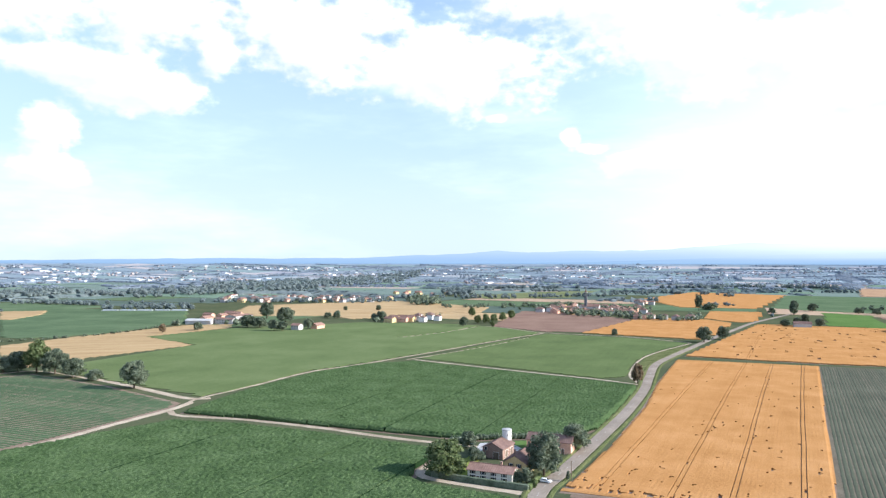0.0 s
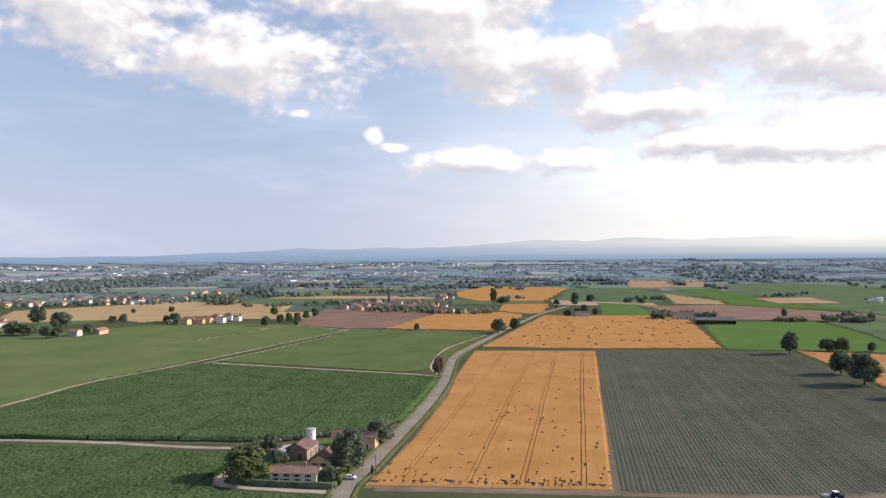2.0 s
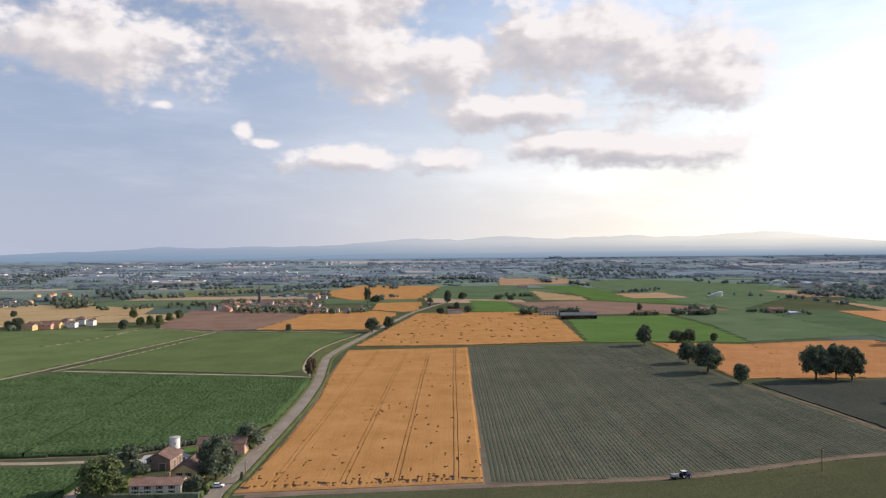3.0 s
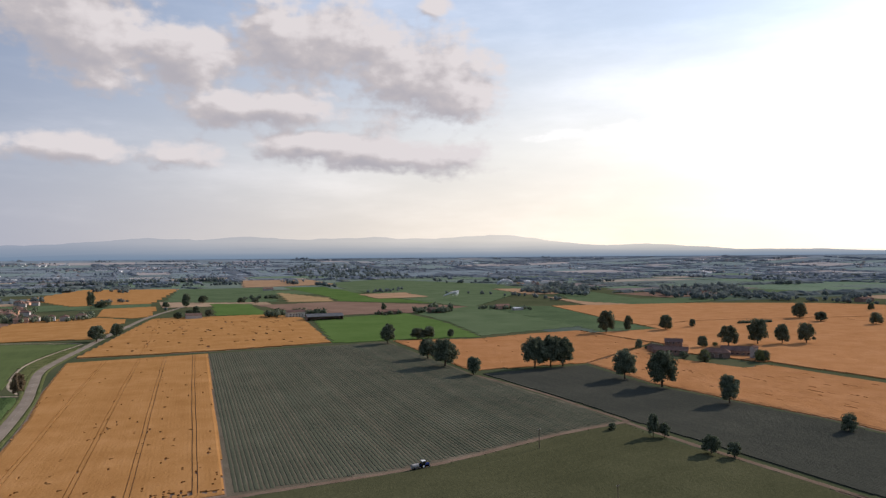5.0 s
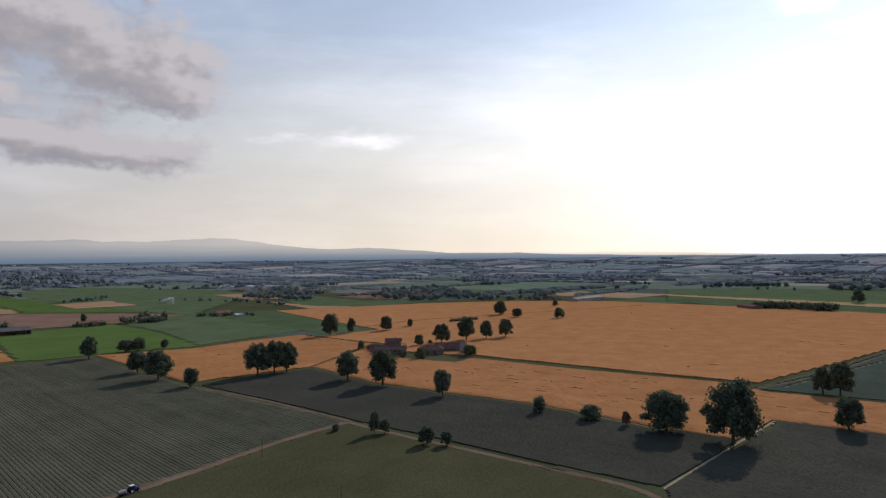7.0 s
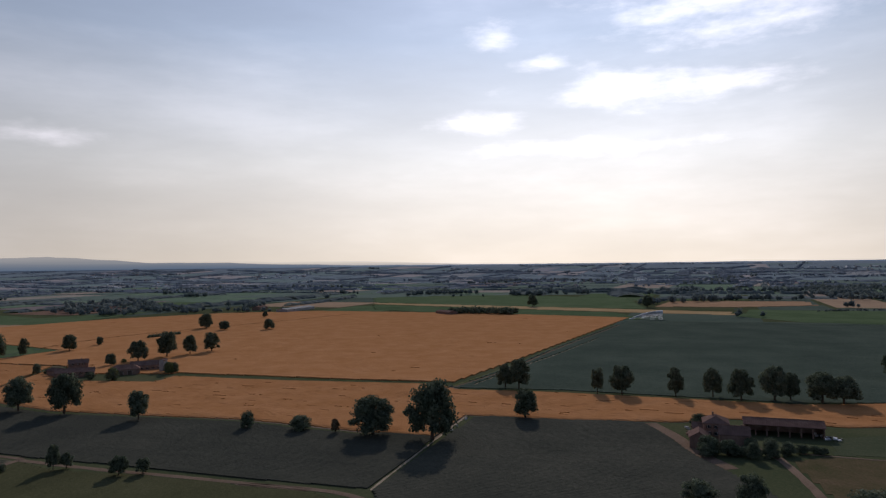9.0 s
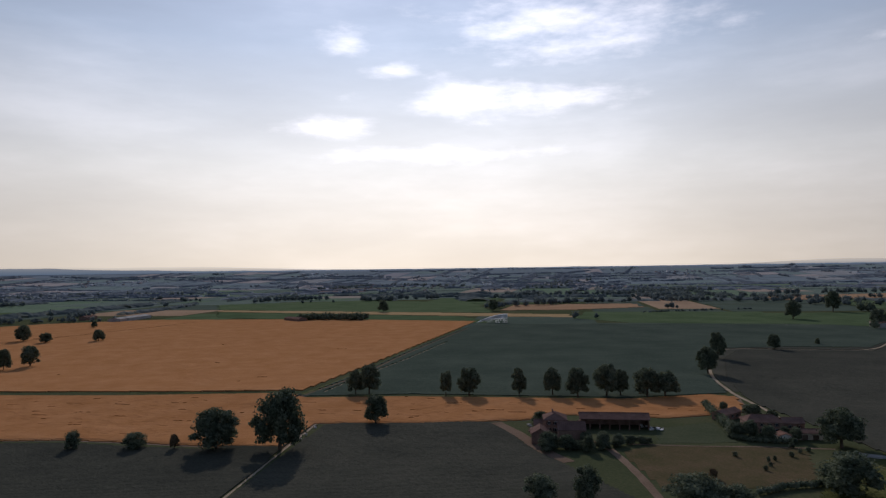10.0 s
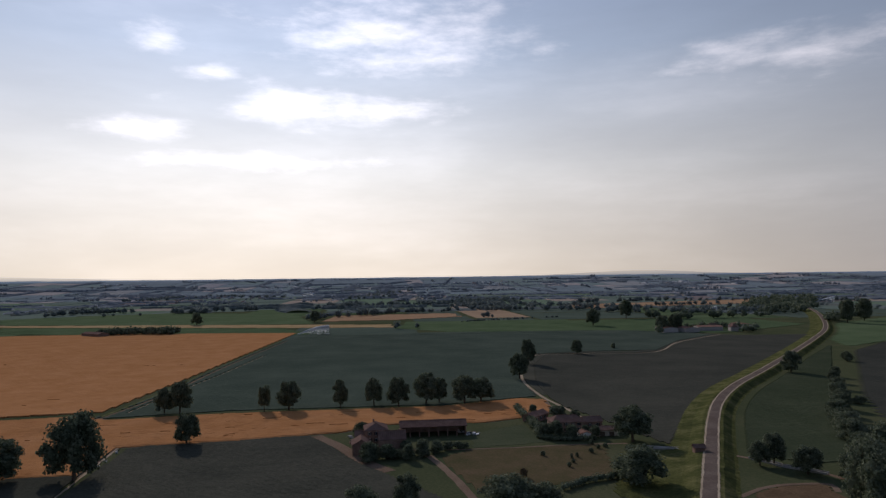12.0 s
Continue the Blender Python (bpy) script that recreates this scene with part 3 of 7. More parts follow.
tagged(ribbon("road", bank_line, [(-2.7, -0.02), (-2.6, 0.1), (0, 0.15), (2.6, 0.1), (2.7, -0.02)], TARMAC, 4), "grey asphalt road on top of the embankment", "road", kind="structure")
for side in (-2.85, 2.85):
    tagged(ribbon("road_shoulder", bank_line, [(side - 0.45, 0.02), (side - 0.35, 0.11), (side + 0.35, 0.11), (side + 0.45, 0.02)], TRACK, 2, 0.22), "pale gravel shoulder of the road", "shoulder", kind="structure")


# a concrete irrigation canal that passes under the embankment road
for canal_line in ([(234.0, -242.4), (227.5, -248.0), (222.0, -254.5)], [(196.8, -265.9), (189.0, -265.8), (180.9, -265.6), (172.0, -268.2), (165.0, -270.0)]):
    tagged(ribbon("canal", canal_line, [(-1.5, 0.0), (-1.45, 0.75), (-1.05, 0.78), (-1.0, 0.3), (1.0, 0.3), (1.05, 0.78), (1.45, 0.75), (1.5, 0.0)], CONCRETE, 3.0, 0.04), "narrow concrete irrigation canal", "canal", kind="structure")
    clear(canal_line, 1.8)


def road_dashes(points, start, stop):
    """Short worn dashes along the middle of the road."""
    line = smooth_line(points, 1.0)
    vs, fs = [], []
    for i in range(start, min(stop, len(line) - 4), 9):
        a, b = line[i], line[i + 3]
        n = Vector((b.y - a.y, a.x - b.x, 0)).normalized() * 0.06
        k = len(vs)
        vs += [(q.x, q.y, 0.235 + h) for q in (a - n, a + n, b + n, b - n) for h in (0.0, 0.012)]
        fs += [(k + 1, k + 3, k + 5, k + 7), (k, k + 2, k + 3, k + 1), (k + 2, k + 4, k + 5, k + 3), (k + 4, k + 6, k + 7, k + 5), (k + 6, k, k + 1, k + 7)]
    tagged(mesh_ob("road_marking", vs, fs, CONCRETE), "worn pale dashes along the middle of the road", "road marking", kind="structure")


road_dashes(road_line, 6, 420)


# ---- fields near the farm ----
# near-black green that paints the shadow between tall maize rows
TRACK_SHADE = surface("painted_track_shade", [(0.012, 0.026, 0.01), (0.018, 0.036, 0.014), (0.028, 0.048, 0.02)], 0.5, 8)


def shade_strip(poly, turn, at, width, height):
    """A dark strip laid in a wheel track in tall maize, for the shade between the rows."""
    a = radians(turn)
    ax, ay = np.array([math.cos(a), -math.sin(a)]), np.array([math.sin(a), math.cos(a)])
    v = np.arange((np.array(poly) @ ay).min(), (np.array(poly) @ ay).max(), 1.5)
    X, Y = at * ax[0] + v * ay[0], at * ax[1] + v * ay[1]
    ok = inside(poly, X, Y)
    ok[ok] = off_ways(X[ok], Y[ok])
    rng = np.random.default_rng(int(abs(at)))
    vs, fs = [], []
    for i in range(len(v)):
        for o, h in ((-0.5, 0.05), (-0.45, 1), (0.45, 1), (0.5, 0.05)):
            w = width * o * rng.uniform(0.75, 1.2)
            vs.append((X[i] + ax[0] * w, Y[i] + ax[1] * w, height * h * rng.uniform(0.94, 1.04)))
        if i and ok[i] and ok[i - 1]:
            fs += [(4 * i - 4 + j, 4 * i + j, 4 * i + j + 1, 4 * i - 3 + j) for j in range(3)]
    keep = sorted({k for f in fs for k in f})
    where = {k: n for n, k in enumerate(keep)}
    tagged(mesh_ob("wheel_track", [vs[k] for k in keep], [tuple(where[k] for k in f) for f in fs], TRACK_SHADE), "dark strip painted as shade in a wheel track through the maize", "wheel track", kind="stuff")


GRID = 24.5        # compass degrees of the field boundaries
MAIZE_BACK = [(-137.3, 369.4), (-131.3, 395.2), (-119, 439), (-91, 501), (-59, 540), (-22, 557), (48, 505), (104, 464), (129, 445), (114, 412), (77.7, 339.5), (58.4, 320.7), (13.1, 314.3), (0.4, 319.3)]
crop("maize_field", MAIZE_BACK, CORN, 2.1, "dense green maize field beside the farm", 22.5, (0.75, 0.85), 0.14, hem=1.6, tracks=(-151.8, -107.6, -194), gap=1.0, soil=SOIL)
for at in (-151.8, -107.6, -194):
    shade_strip(MAIZE_BACK, 22.5, at, 0.9, 2.0)
MAIZE_FRONT = [(-135.6, 348.0), (-97.3, 339.7), (-58.7, 324.0), (-20.6, 304.9), (-0.8, 294.8), (-8.4, 270.0), (-12.8, 258.5), (-6.3, 249.2), (26.7, 233.2), (0, 190), (-230, 190), (-186, 286)]
crop("maize_field", MAIZE_FRONT, CORN, 2.1, "tall green maize field cut by faint wheel tracks", 24, (0.75, 0.85), 0.14, hem=1.4, tracks=(-158, -222, -120), gap=0.9, soil=SOIL)
for at in (-158, -222, -120):
    shade_strip(MAIZE_FRONT, 24, at, 0.85, 2.0)
lane([(130, 466), (133.5, 497), (150, 545), (171.5, 592), (203, 639), (248, 695)], 1.6, "narrow pale path along a field edge")
crop("weed_strip", [(135, 470), (140.5, 490), (163, 551), (193.5, 604), (232, 664), (250, 690), (204, 638), (173, 592), (152, 545), (136, 497)], VERGE, 0.3, "rough grass strip between path and road", 22, (0.8, 1.5), 0.4, ridge=0.15)
row_crop("bean_field", [(-187.8, 296.0), (-169.8, 330.8), (-150.4, 372.1), (-151, 396), (-218, 449), (-292, 496), (-308, 484), (-330, 420), (-300, 250)],
         GREEN, "green crop in fine rows with pale soil between", 112, 2.8, 2.15, 0.25, 3.0, soil=SOIL)
crop("green_field", [(-247, 485), (-293, 538), (-239, 672), (-317, 747), (-258, 842), (-163, 897), (-109, 932), (12, 909), (56, 878), (111, 794), (9, 651), (-65, 555), (-98, 517), (-124, 457), (-140, 414)],
     YOUNG, 0.35, "wide smooth green field of young crop", 22, (4, 5), 0.1)
crop("green_field", [(-18, 582), (36, 674), (115, 782), (192, 748), (246, 696), (201, 641), (171, 595), (127, 489), (109, 484), (50, 530)],
     YOUNG, 0.35, "smooth green field beside the road", 22, (2.5, 3), 0.1)
crop("stubble_field", [(-334, 525), (-422, 662), (-395, 743), (-327, 886), (-274, 903), (-261, 849), (-319, 750), (-241, 674), (-297, 582), (-298, 537)],
     STUBBLE, 0.2, "pale cut stubble field with straw rows", 100, (4, 4), 0.3)
crop("green_field", [(-462, 726), (-740, 1162), (-644, 1193), (-422, 1143), (-340, 910), (-379, 798), (-410, 737)],
     GREEN, 0.4, "dark green field with a hedge along it", 22, (8, 8), 0.15)
crop("stubble_field", [(-593, 931), (-715, 1122), (-651, 1137), (-613, 1063)], STUBBLE, 0.7, "pale cut stubble strip", 100, (8, 8), 0.2)
crop("ploughed_field", [(60, 878), (133, 1157), (199, 1132), (271, 987), (162, 801), (117, 814)],
     PLOUGH, 0.3, "brown ploughed field of bare soil", 110, (6, 4), 0.4)
crop("wheat_field", [(159, 794), (291, 1014), (372, 986), (384, 928), (322, 795), (267, 728)], NEAR_WHEAT, 0.8, "golden ripe wheat field by the village", 24, (4, 4), 0.15)
crop("wheat_field", [(381, 1007), (444, 1155), (524, 1137), (424, 940), (396, 945)], NEAR_WHEAT, 0.5, "golden harvested wheat field with tracks", 24, (6, 6), 0.3)
crop("wheat_field", [(41.6, 245.1), (73.3, 304.0), (113.5, 389.1), (140, 456), (168, 519), (194, 576), (292, 541), (122.4, 214.8)],
     NEAR_WHEAT, 0.6, "golden ripe wheat field with tractor tracks and flattened spots", 27.3, (0.8, 1.0), 0.07, ridge=0.02, tracks=(-65.9, -64.1, -41.4, -39.6, -22.3, -20.5, -0.7, 1.1), gap=0.34, bare=300, fold=6.0, wave=0.2, head=5.0, hem=1.2, soil=SOIL, edge=((41.6, 245.1), (122.4, 214.8)))
crop("wheat_field", [(209, 598), (296, 731), (413, 909), (552, 843), (548, 766), (405, 521), (301, 553)],
     NEAR_WHEAT, 0.85, "golden ripe wheat field crossed by wheel tracks", 27.3, (2.5, 3), 0.12, tracks=(-41.5, -39.5), gap=0.24, bare=120, fold=0.8, wave=0.3, soil=SOIL)
row_crop("tomato_field", [(293, 540), (443, 483), (440, 477), (357, 306), (316.7, 195.4), (302.0, 166.6), (277.0, 173.6), (247.6, 179.4), (209.8, 184.8), (176.6, 193.0), (123.5, 213.4)],
         ROWCROP, "dark green vegetable crop in long straight beds", 27.0, 1.75, 1.55, 0.15, 1.5, soil=BED_SOIL)
crop("green_field", [(124.0, 208.2), (175.8, 188.4), (209.2, 180.2), (246.8, 175.2), (276.6, 169.2), (301.0, 162.4), (287.3, 142.1), (274.1, 94.7), (260.1, 60.3), (250.3, 34.4), (225, 10), (140, 40), (60, 120), (60, 224)],
     SHORT, 0.2, "smooth short green crop beside a dirt track", 22, (1.2, 1.2), 0.08, edge=((124.0, 208.2), (209.2, 180.2)))
crop("green_field", [(364, 302), (400, 286), (441, 269), (398, 197), (379.8, 134.2), (365.0, 84.2), (348.9, 54.8), (331.0, 18.9), (330.6, 18.5), (365.1, -32.9), (251.5, 13.3), (269.6, 64.4), (287.1, 106.6), (307.4, 161.3), (325.3, 200.7)],
     DARK, 0.5, "dark green field beside tall wheat", 22, (0.8, 1.4), 0.05, ridge=0.12)
crop("green_field", [(362.8, -34.8), (367.0, -55.0), (340.9, -121.3), (279.0, -119.5), (214.7, -126.4), (190, -90), (205, 0), (238, 10), (250.1, 12.2)],
     DARK, 0.5, "dark green field next to a farmhouse", 22, (0.8, 1.4), 0.05, ridge=0.12)
# wheat strips and the great wheat field
crop("wheat_field", [(453, 486), (368, 315), (408, 297), (450, 274), (592, 292), (641, 395), (586, 419), (514, 433)],
     WHEAT, 0.85, "golden ripe wheat field behind a row of trees", 22, (0.85, 2.5), 0.06, ridge=0.1, bare=25, hem=1.8)
crop("wheat_field", [(451, 272), (406, 199), (386.0, 136.4), (371.7, 85.7), (356.0, 53.4), (337.0, 19.2), (337.0, 16.1), (324.0, -13.2), (369.6, -30.2), (351.8, -80.8), (340.7, -135.2), (345.2, -163.3), (320.6, -209.4), (318.6, -256.6), (358, -280), (370, -270), (374, -215), (426, -95), (444, -33), (465, -23), (495, 87), (526, 171), (500, 176), (516, 255), (586, 285)],
     WHEAT, 0.85, "golden ripe wheat strip lined with trees", 22, (0.85, 2.5), 0.06, ridge=0.1, bare=170, soil=SOIL, hem=1.8)
crop("wheat_field", [(595, 286), (545, 237), (536, 171), (543, 176), (508, 89), (473, -32), (577, -93), (727, -177), (988, -322), (1129, -122), (1253, 158), (1231, 312), (1134, 460), (969, 590), (924, 623), (788, 452), (707, 338), (622, 372)],
     WHEAT, 0.85, "vast golden ripe wheat field", 22, (1.4, 2.5), 0.06, ridge=0.1, tracks=(), bare=45)
crop("green_field", [(453, -25), (529, -72), (657, -141), (915, -289), (840, -484), (723, -706), (615, -763), (584, -661), (524, -560), (555, -501), (570, -435), (498, -361), (428, -314), (371, -284), (379, -218), (435, -98)],
     TEAL, 0.5, "dark green field behind a row of trees", 22, (0.9, 1.8), 0.05, ridge=0.12)
crop("green_field", [(552, -435), (528, -476), (500, -538), (558, -637), (596, -759), (538, -860), (370, -504), (322, -388), (270.6, -308.6), (231.5, -254.8), (280.7, -266.4), (343, -278), (413, -317), (505, -385)],
     DARK, 0.5, "dark green field inside a bend of the embankment", 22, (0.9, 1.8), 0.05, ridge=0.12)
crop("green_field", [(207.8, -268.4), (276, -360), (306, -426), (360, -542), (452, -753), (345, -575), (266, -446), (200.4, -340.4), (170.0, -300.5), (177.5, -280.6)],
     OLIVE, 0.3, "green meadow below the embankment", 22, (0.8, 1.6), 0.1, ridge=0.12)
crop("green_field", [(405, -718), (434, -830), (346, -797), (181, -444), (209, -396), (256, -461)], DARK, 0.3, "dark green meadow beyond a wooded stream", 22, (0.7, 6), 0.12, ridge=0.15)
crop("lawn", [(268.9, -152.3), (274.5, -171.1), (249.0, -229.9), (213.1, -201.6), (209.9, -173.8), (219.1, -141.2)],
     surface("dry_garden_grass", [(0.072, 0.07, 0.034), (0.108, 0.086, 0.048), (0.15, 0.106, 0.068)], 1.0, 14), 0.12, "patchy garden grass browned by the sun", 22, (2, 2), 0.5, category="lawn")
crop("lawn", [(302.0, -190.0), (305.1, -224.3), (267.4, -209.9), (276.9, -175.1)], OLIVE, 0.1, "green lawn between two farmhouses", 22, (2, 2), 0.5, category="lawn")
crop("lawn", [(188.6, -179.5), (234.5, -227.2), (217.4, -253.5), (169.6, -197.9)], BANK_GRASS, 0.25, "rough bright grass below the embankment", 22, (2, 2), 0.5, category="lawn")

crop("meadow", [(162.7, -211.7), (168.5, -222.4), (170.2, -231.9), (165.9, -245.2), (157.9, -257.5), (140.0, -244.0), (146.0, -218.0)],
     surface("sunburnt_meadow", [(0.085, 0.06, 0.036), (0.125, 0.085, 0.052), (0.165, 0.115, 0.07)], 1.2, 12), 0.15, "sunburnt brown meadow below the embankment", 22, (1.5, 1.5), 0.5)

crop("green_field", [(866, -514), (953, -797), (826, -1084), (650, -1018), (621, -785), (737, -720)], GREEN, 0.35, "green field before a dark wood", 120, (6, 6), 0.15)
crop("green_field", [(482, -803), (634, -1076), (661, -1266), (459, -1138), (367, -845), (441, -844), (428, -744)], GREEN, 0.35, "green meadow beyond the embankment road", 120, (6, 6), 0.15)
# ---- fields towards the village and the hills ----
crop("meadow", [(543, 734), (687, 710), (617, 568), (530, 442), (455, 492), (406, 517)], BRIGHT, 0.3, "vivid green meadow behind the trees", 24, (5, 5), 0.2)
crop("green_field", [(704, 716), (855, 720), (683, 421), (538, 447), (624, 570)], GREEN, 0.3, "deep green field by a small farm", 24, (6, 6), 0.2)
crop("green_field", [(865, 729), (924, 623), (788, 452), (707, 338), (640, 378), (661, 395)], GREEN, 0.3, "deep green field with a path", 24, (6, 6), 0.2)
crop("ploughed_field", [(647, 1034), (791, 990), (839, 788), (835, 721), (709, 706), (614, 756), (603, 875)], PLOUGH, 0.3, "reddish brown ploughed field", 110, (8, 6), 0.4)
crop("wheat_field", [(910, 1367), (850, 1098), (793, 1008), (727, 1055)], STUBBLE, 0.4, "brown orange stubble field", 24, (8, 8), 0.2)
crop("meadow", [(1082, 1596), (1165, 1529), (965, 1116), (867, 815), (802, 1003), (875, 1130)], BRIGHT, 0.3, "light green meadow strip", 24, (8, 8), 0.2)
crop("meadow", [(618, 1131), (655, 1065), (548, 846), (495, 893)], BRIGHT, 0.3, "vivid green meadow by a farm", 24, (6, 6), 0.2)
crop("wheat_field", [(1340, 2238), (1485, 2013), (1287, 1635), (1003, 1661)], WHEAT_HAZED, 0.8, "far golden wheat field", 24, (12, 12), 0.15)
crop("green_field", [(855, 1733), (1058, 1616), (721, 1079), (624, 1169), (586, 1240)], GREEN, 0.35, "green field with scattered trees", 24, (8, 8), 0.2)
crop("green_field", [(1317, 1727), (1654, 1854), (1568, 1245), (1397, 995), (833, 709), (889, 885), (1125, 1385)], GREEN, 0.35, "wide green field with irrigation sprinklers", 24, (8, 8), 0.2)
crop("wheat_field", [(965, 1142), (1074, 1118), (988, 955), (892, 1001)], WHEAT_HAZED, 0.9, "small golden wheat field", 24, (8, 8), 0.15)
crop("wheat_field", [(1315, 1058), (1397, 995), (1226, 807), (1171, 846)], WHEAT_HAZED, 0.9, "golden wheat strip among trees", 24, (8, 8), 0.15)
crop("wheat_field", [(1143, 803), (1039, 625), (1036, 539), (969, 583)], WHEAT_HAZED, 0.8, "golden wheat strip between green fields", 24, (8, 8), 0.15)
crop("green_field", [(1604, 1164), (1363, 829), (1179, 604), (1318, 464), (1023, 503), (1002, 616)], GREEN, 0.35, "green field in front of a wood", 24, (8, 8), 0.2)
crop("wheat_field", [(-323, 1036), (-358, 1279), (-100, 1458), (87, 1243), (50, 1091), (15, 1128), (-130, 978), (-164, 1040)], STUBBLE, 0.6, "pale golden wheat fields by the hamlet", 100, (8, 8), 0.15)
crop("wheat_field", [(448, 1553), (688, 1918), (855, 1733), (552, 1219), (430, 1262)], NEAR_WHEAT, 0.6, "golden wheat field beyond the village", 24, (10, 10), 0.15)
crop("meadow", [(71, 1719), (276, 1929), (453, 2015), (297, 1615), (95, 1533)], PALE, 0.3, "pale green meadow beyond the village", 24, (10, 10), 0.2)
crop("green_field", [(1274, 56), (1429, 63), (1099, -335), (946, -337), (1043, -156)], GREEN, 0.35, "green strip behind the wheat", 120, (8, 8), 0.2)
crop("stubble_field", [(1447, 63), (1502, 66), (1247, -279), (1067, -511), (1001, -489), (1111, -339)], STUBBLE, 0.4, "narrow pale stubble strip", 120, (8, 8), 0.2)
crop("green_field", [(1522, 67), (1749, 77), (1787, -267), (1537, -495), (1167, -416), (1301, -194)], GREEN, 0.35, "green field along a lane", 120, (10, 10), 0.2)
crop("wheat_field", [(1220, -446), (1376, -540), (1304, -774), (1182, -721), (1173, -573)], WHEAT_HAZED, 0.8, "long golden wheat strip", 120, (10, 10), 0.15)
crop("green_field", [(979, -478), (1114, -567), (978, -817), (758, -728), (866, -514)], GREEN, 0.35, "green field with a hedge behind", 120, (8, 8), 0.2)
crop("wheat_field", [(1448, -1231), (1357, -1861), (1170, -1628), (1269, -1096)], WHEAT_HAZED, 0.8, "far golden wheat strip", 120, (12, 12), 0.15)


# ---- trees ----
def leaf_cloud(rng, lobes, per, size):
    """Small bent leaf clumps over the lobes of a crown. Lobes: x, y, z, radius, flatness."""
    verts, faces = [], []
    for x, y, z, r, flat in lobes:
        n = per
        d = rng.normal(size=(n, 3))
        d /= np.linalg.norm(d, axis=1)[:, None]
        d[:, 2] = np.where(d[:, 2] < -0.55, -d[:, 2], d[:, 2])
        rad = r * rng.uniform(0.72, 1.38, n)
        c = np.array([x, y, z]) + d * rad[:, None] * np.array([1, 1, flat])
        nrm = d + rng.normal(size=(n, 3)) * 0.55
        nrm /= np.linalg.norm(nrm, axis=1)[:, None]
        t = np.cross(nrm, rng.normal(size=(n, 3)))
        t /= np.linalg.norm(t, axis=1)[:, None]
        b = np.cross(nrm, t)
        s = size * rng.uniform(0.6, 1.35, n)[:, None]
        base = len(verts)
        quad = np.stack([c - t * s - b * s * 0.5, c + t * s * 0.9 - b * s * 0.6, c + t * s * 0.7 + b * s * 0.7 - nrm * s * 0.3, c - t * s * 0.8 + b * s * 0.6], 1)
        verts.extend(quad.reshape(-1, 3).tolist())
        faces.extend([(base + 4 * i, base + 4 * i + 1, base + 4 * i + 2, base + 4 * i + 3) for i in range(n)])
    return verts, faces


def blob(rng, x, y, z, r, flat, sub=2):
    bm = bmesh.new()
    bmesh.ops.create_icosphere(bm, subdivisions=sub, radius=1)
    ph = rng.uniform(0, 9, 3)
    v = [(x + p.co.x * r * k, y + p.co.y * r * k, z + p.co.z * r * flat * k) for p in bm.verts for k in [0.88 + 0.28 * noise.noise(Vector(p.co) * 1.7 + Vector(ph))]]
    f = [tuple(q.index for q in face.verts) for face in bm.faces]
    bm.free()
    return v, f


def limb(verts, faces, a, b, r1, r2, sides=6):
    a, b = Vector(a), Vector(b)
    q = (b - a).to_track_quat("Z", "Y")
    base = len(verts)
    for p, r in ((a, r1), (a.lerp(b, 0.5) + q @ Vector((r1 * 0.3, 0, 0)), (r1 + r2) / 2), (b, r2)):
        for k in range(sides):
            t = 2 * math.pi * k / sides
            verts.append(tuple(p + q @ Vector((math.cos(t) * r, math.sin(t) * r, 0))))
    for ring in range(2):
        for k in range(sides):
            i = base + ring * sides
            faces.append((i + k, i + (k + 1) % sides, i + sides + (k + 1) % sides, i + sides + k))


def tree_meshes(seed, shape, lobe_n=13, per=185, size=0.025):
    """Trunk and crown of a tree one metre tall and one wide, to be scaled."""
    rng = np.random.default_rng(seed)
    lobes = []
    low, top = {"oak": (0.13, 1.0), "round": (0.08, 1.0), "tall": (0.16, 1.0), "bush": (0.0, 1.0), "lean": (0.12, 1.0)}[shape]
    levels = (np.arange(lobe_n) + 0.5) / lobe_n
    for i, h in enumerate(levels):
        if shape == "tall":
            env = 0.34 + 0.08 * math.sin(h * math.pi)
        else:
            env = 0.46 * math.sqrt(max(0.1, 1 - (1.5 * h - 0.62) ** 2))
        a = i * 2.4 + rng.uniform(-0.6, 0.6)
        r = rng.uniform(0.085, 0.185) * (0.95 if shape != "bush" else 1.15)
        out = max(0.0, env - r * 0.7) * rng.uniform(0.68, 1.16)
        z = low + r * 0.6 + h * (top - low - 1.4 * r)
        lobes.append((math.cos(a) * out + (0.25 * (h - 0.3) if shape == "lean" else 0), math.sin(a) * out, z, r, rng.uniform(0.75, 1.0)))
    # the full middle of the crown
    for k, z in ((0.24, 0.3), (0.27, 0.5), (0.2, 0.72)):
        lobes.append((rng.uniform(-0.04, 0.04) + (0.25 * (z - 0.4) if shape == "lean" else 0), rng.uniform(-0.04, 0.04), low + z * (top - low), k, 0.95))
    v, f = leaf_cloud(rng, lobes, per, size)
    for x, y, z, r, flat in lobes:
        bv, bf = blob(rng, x, y, z, r * 0.82, flat, 1)
        base = len(v)
        v += bv
        f += [tuple(i + base for i in q) for q in bf]
    crown = bpy.data.meshes.new("crown")
    crown.from_pydata(v, [], f)
    crown.update()
    tv, tf = [], []
    limb(tv, tf, (0, 0, -0.01), (0.01, 0, 0.36), 0.038, 0.026, 8)
    for x, y, z, r, flat in lobes[:5]:
        limb(tv, tf, (0.01, 0, rng.uniform(0.2, 0.35)), (x * 0.9, y * 0.9, z), 0.018, 0.006)
    trunk = bpy.data.meshes.new("trunk")
    trunk.from_pydata(tv, [], tf)
    trunk.materials.append(BARK)
    trunk.update()
    return trunk, crown


KINDS = {}
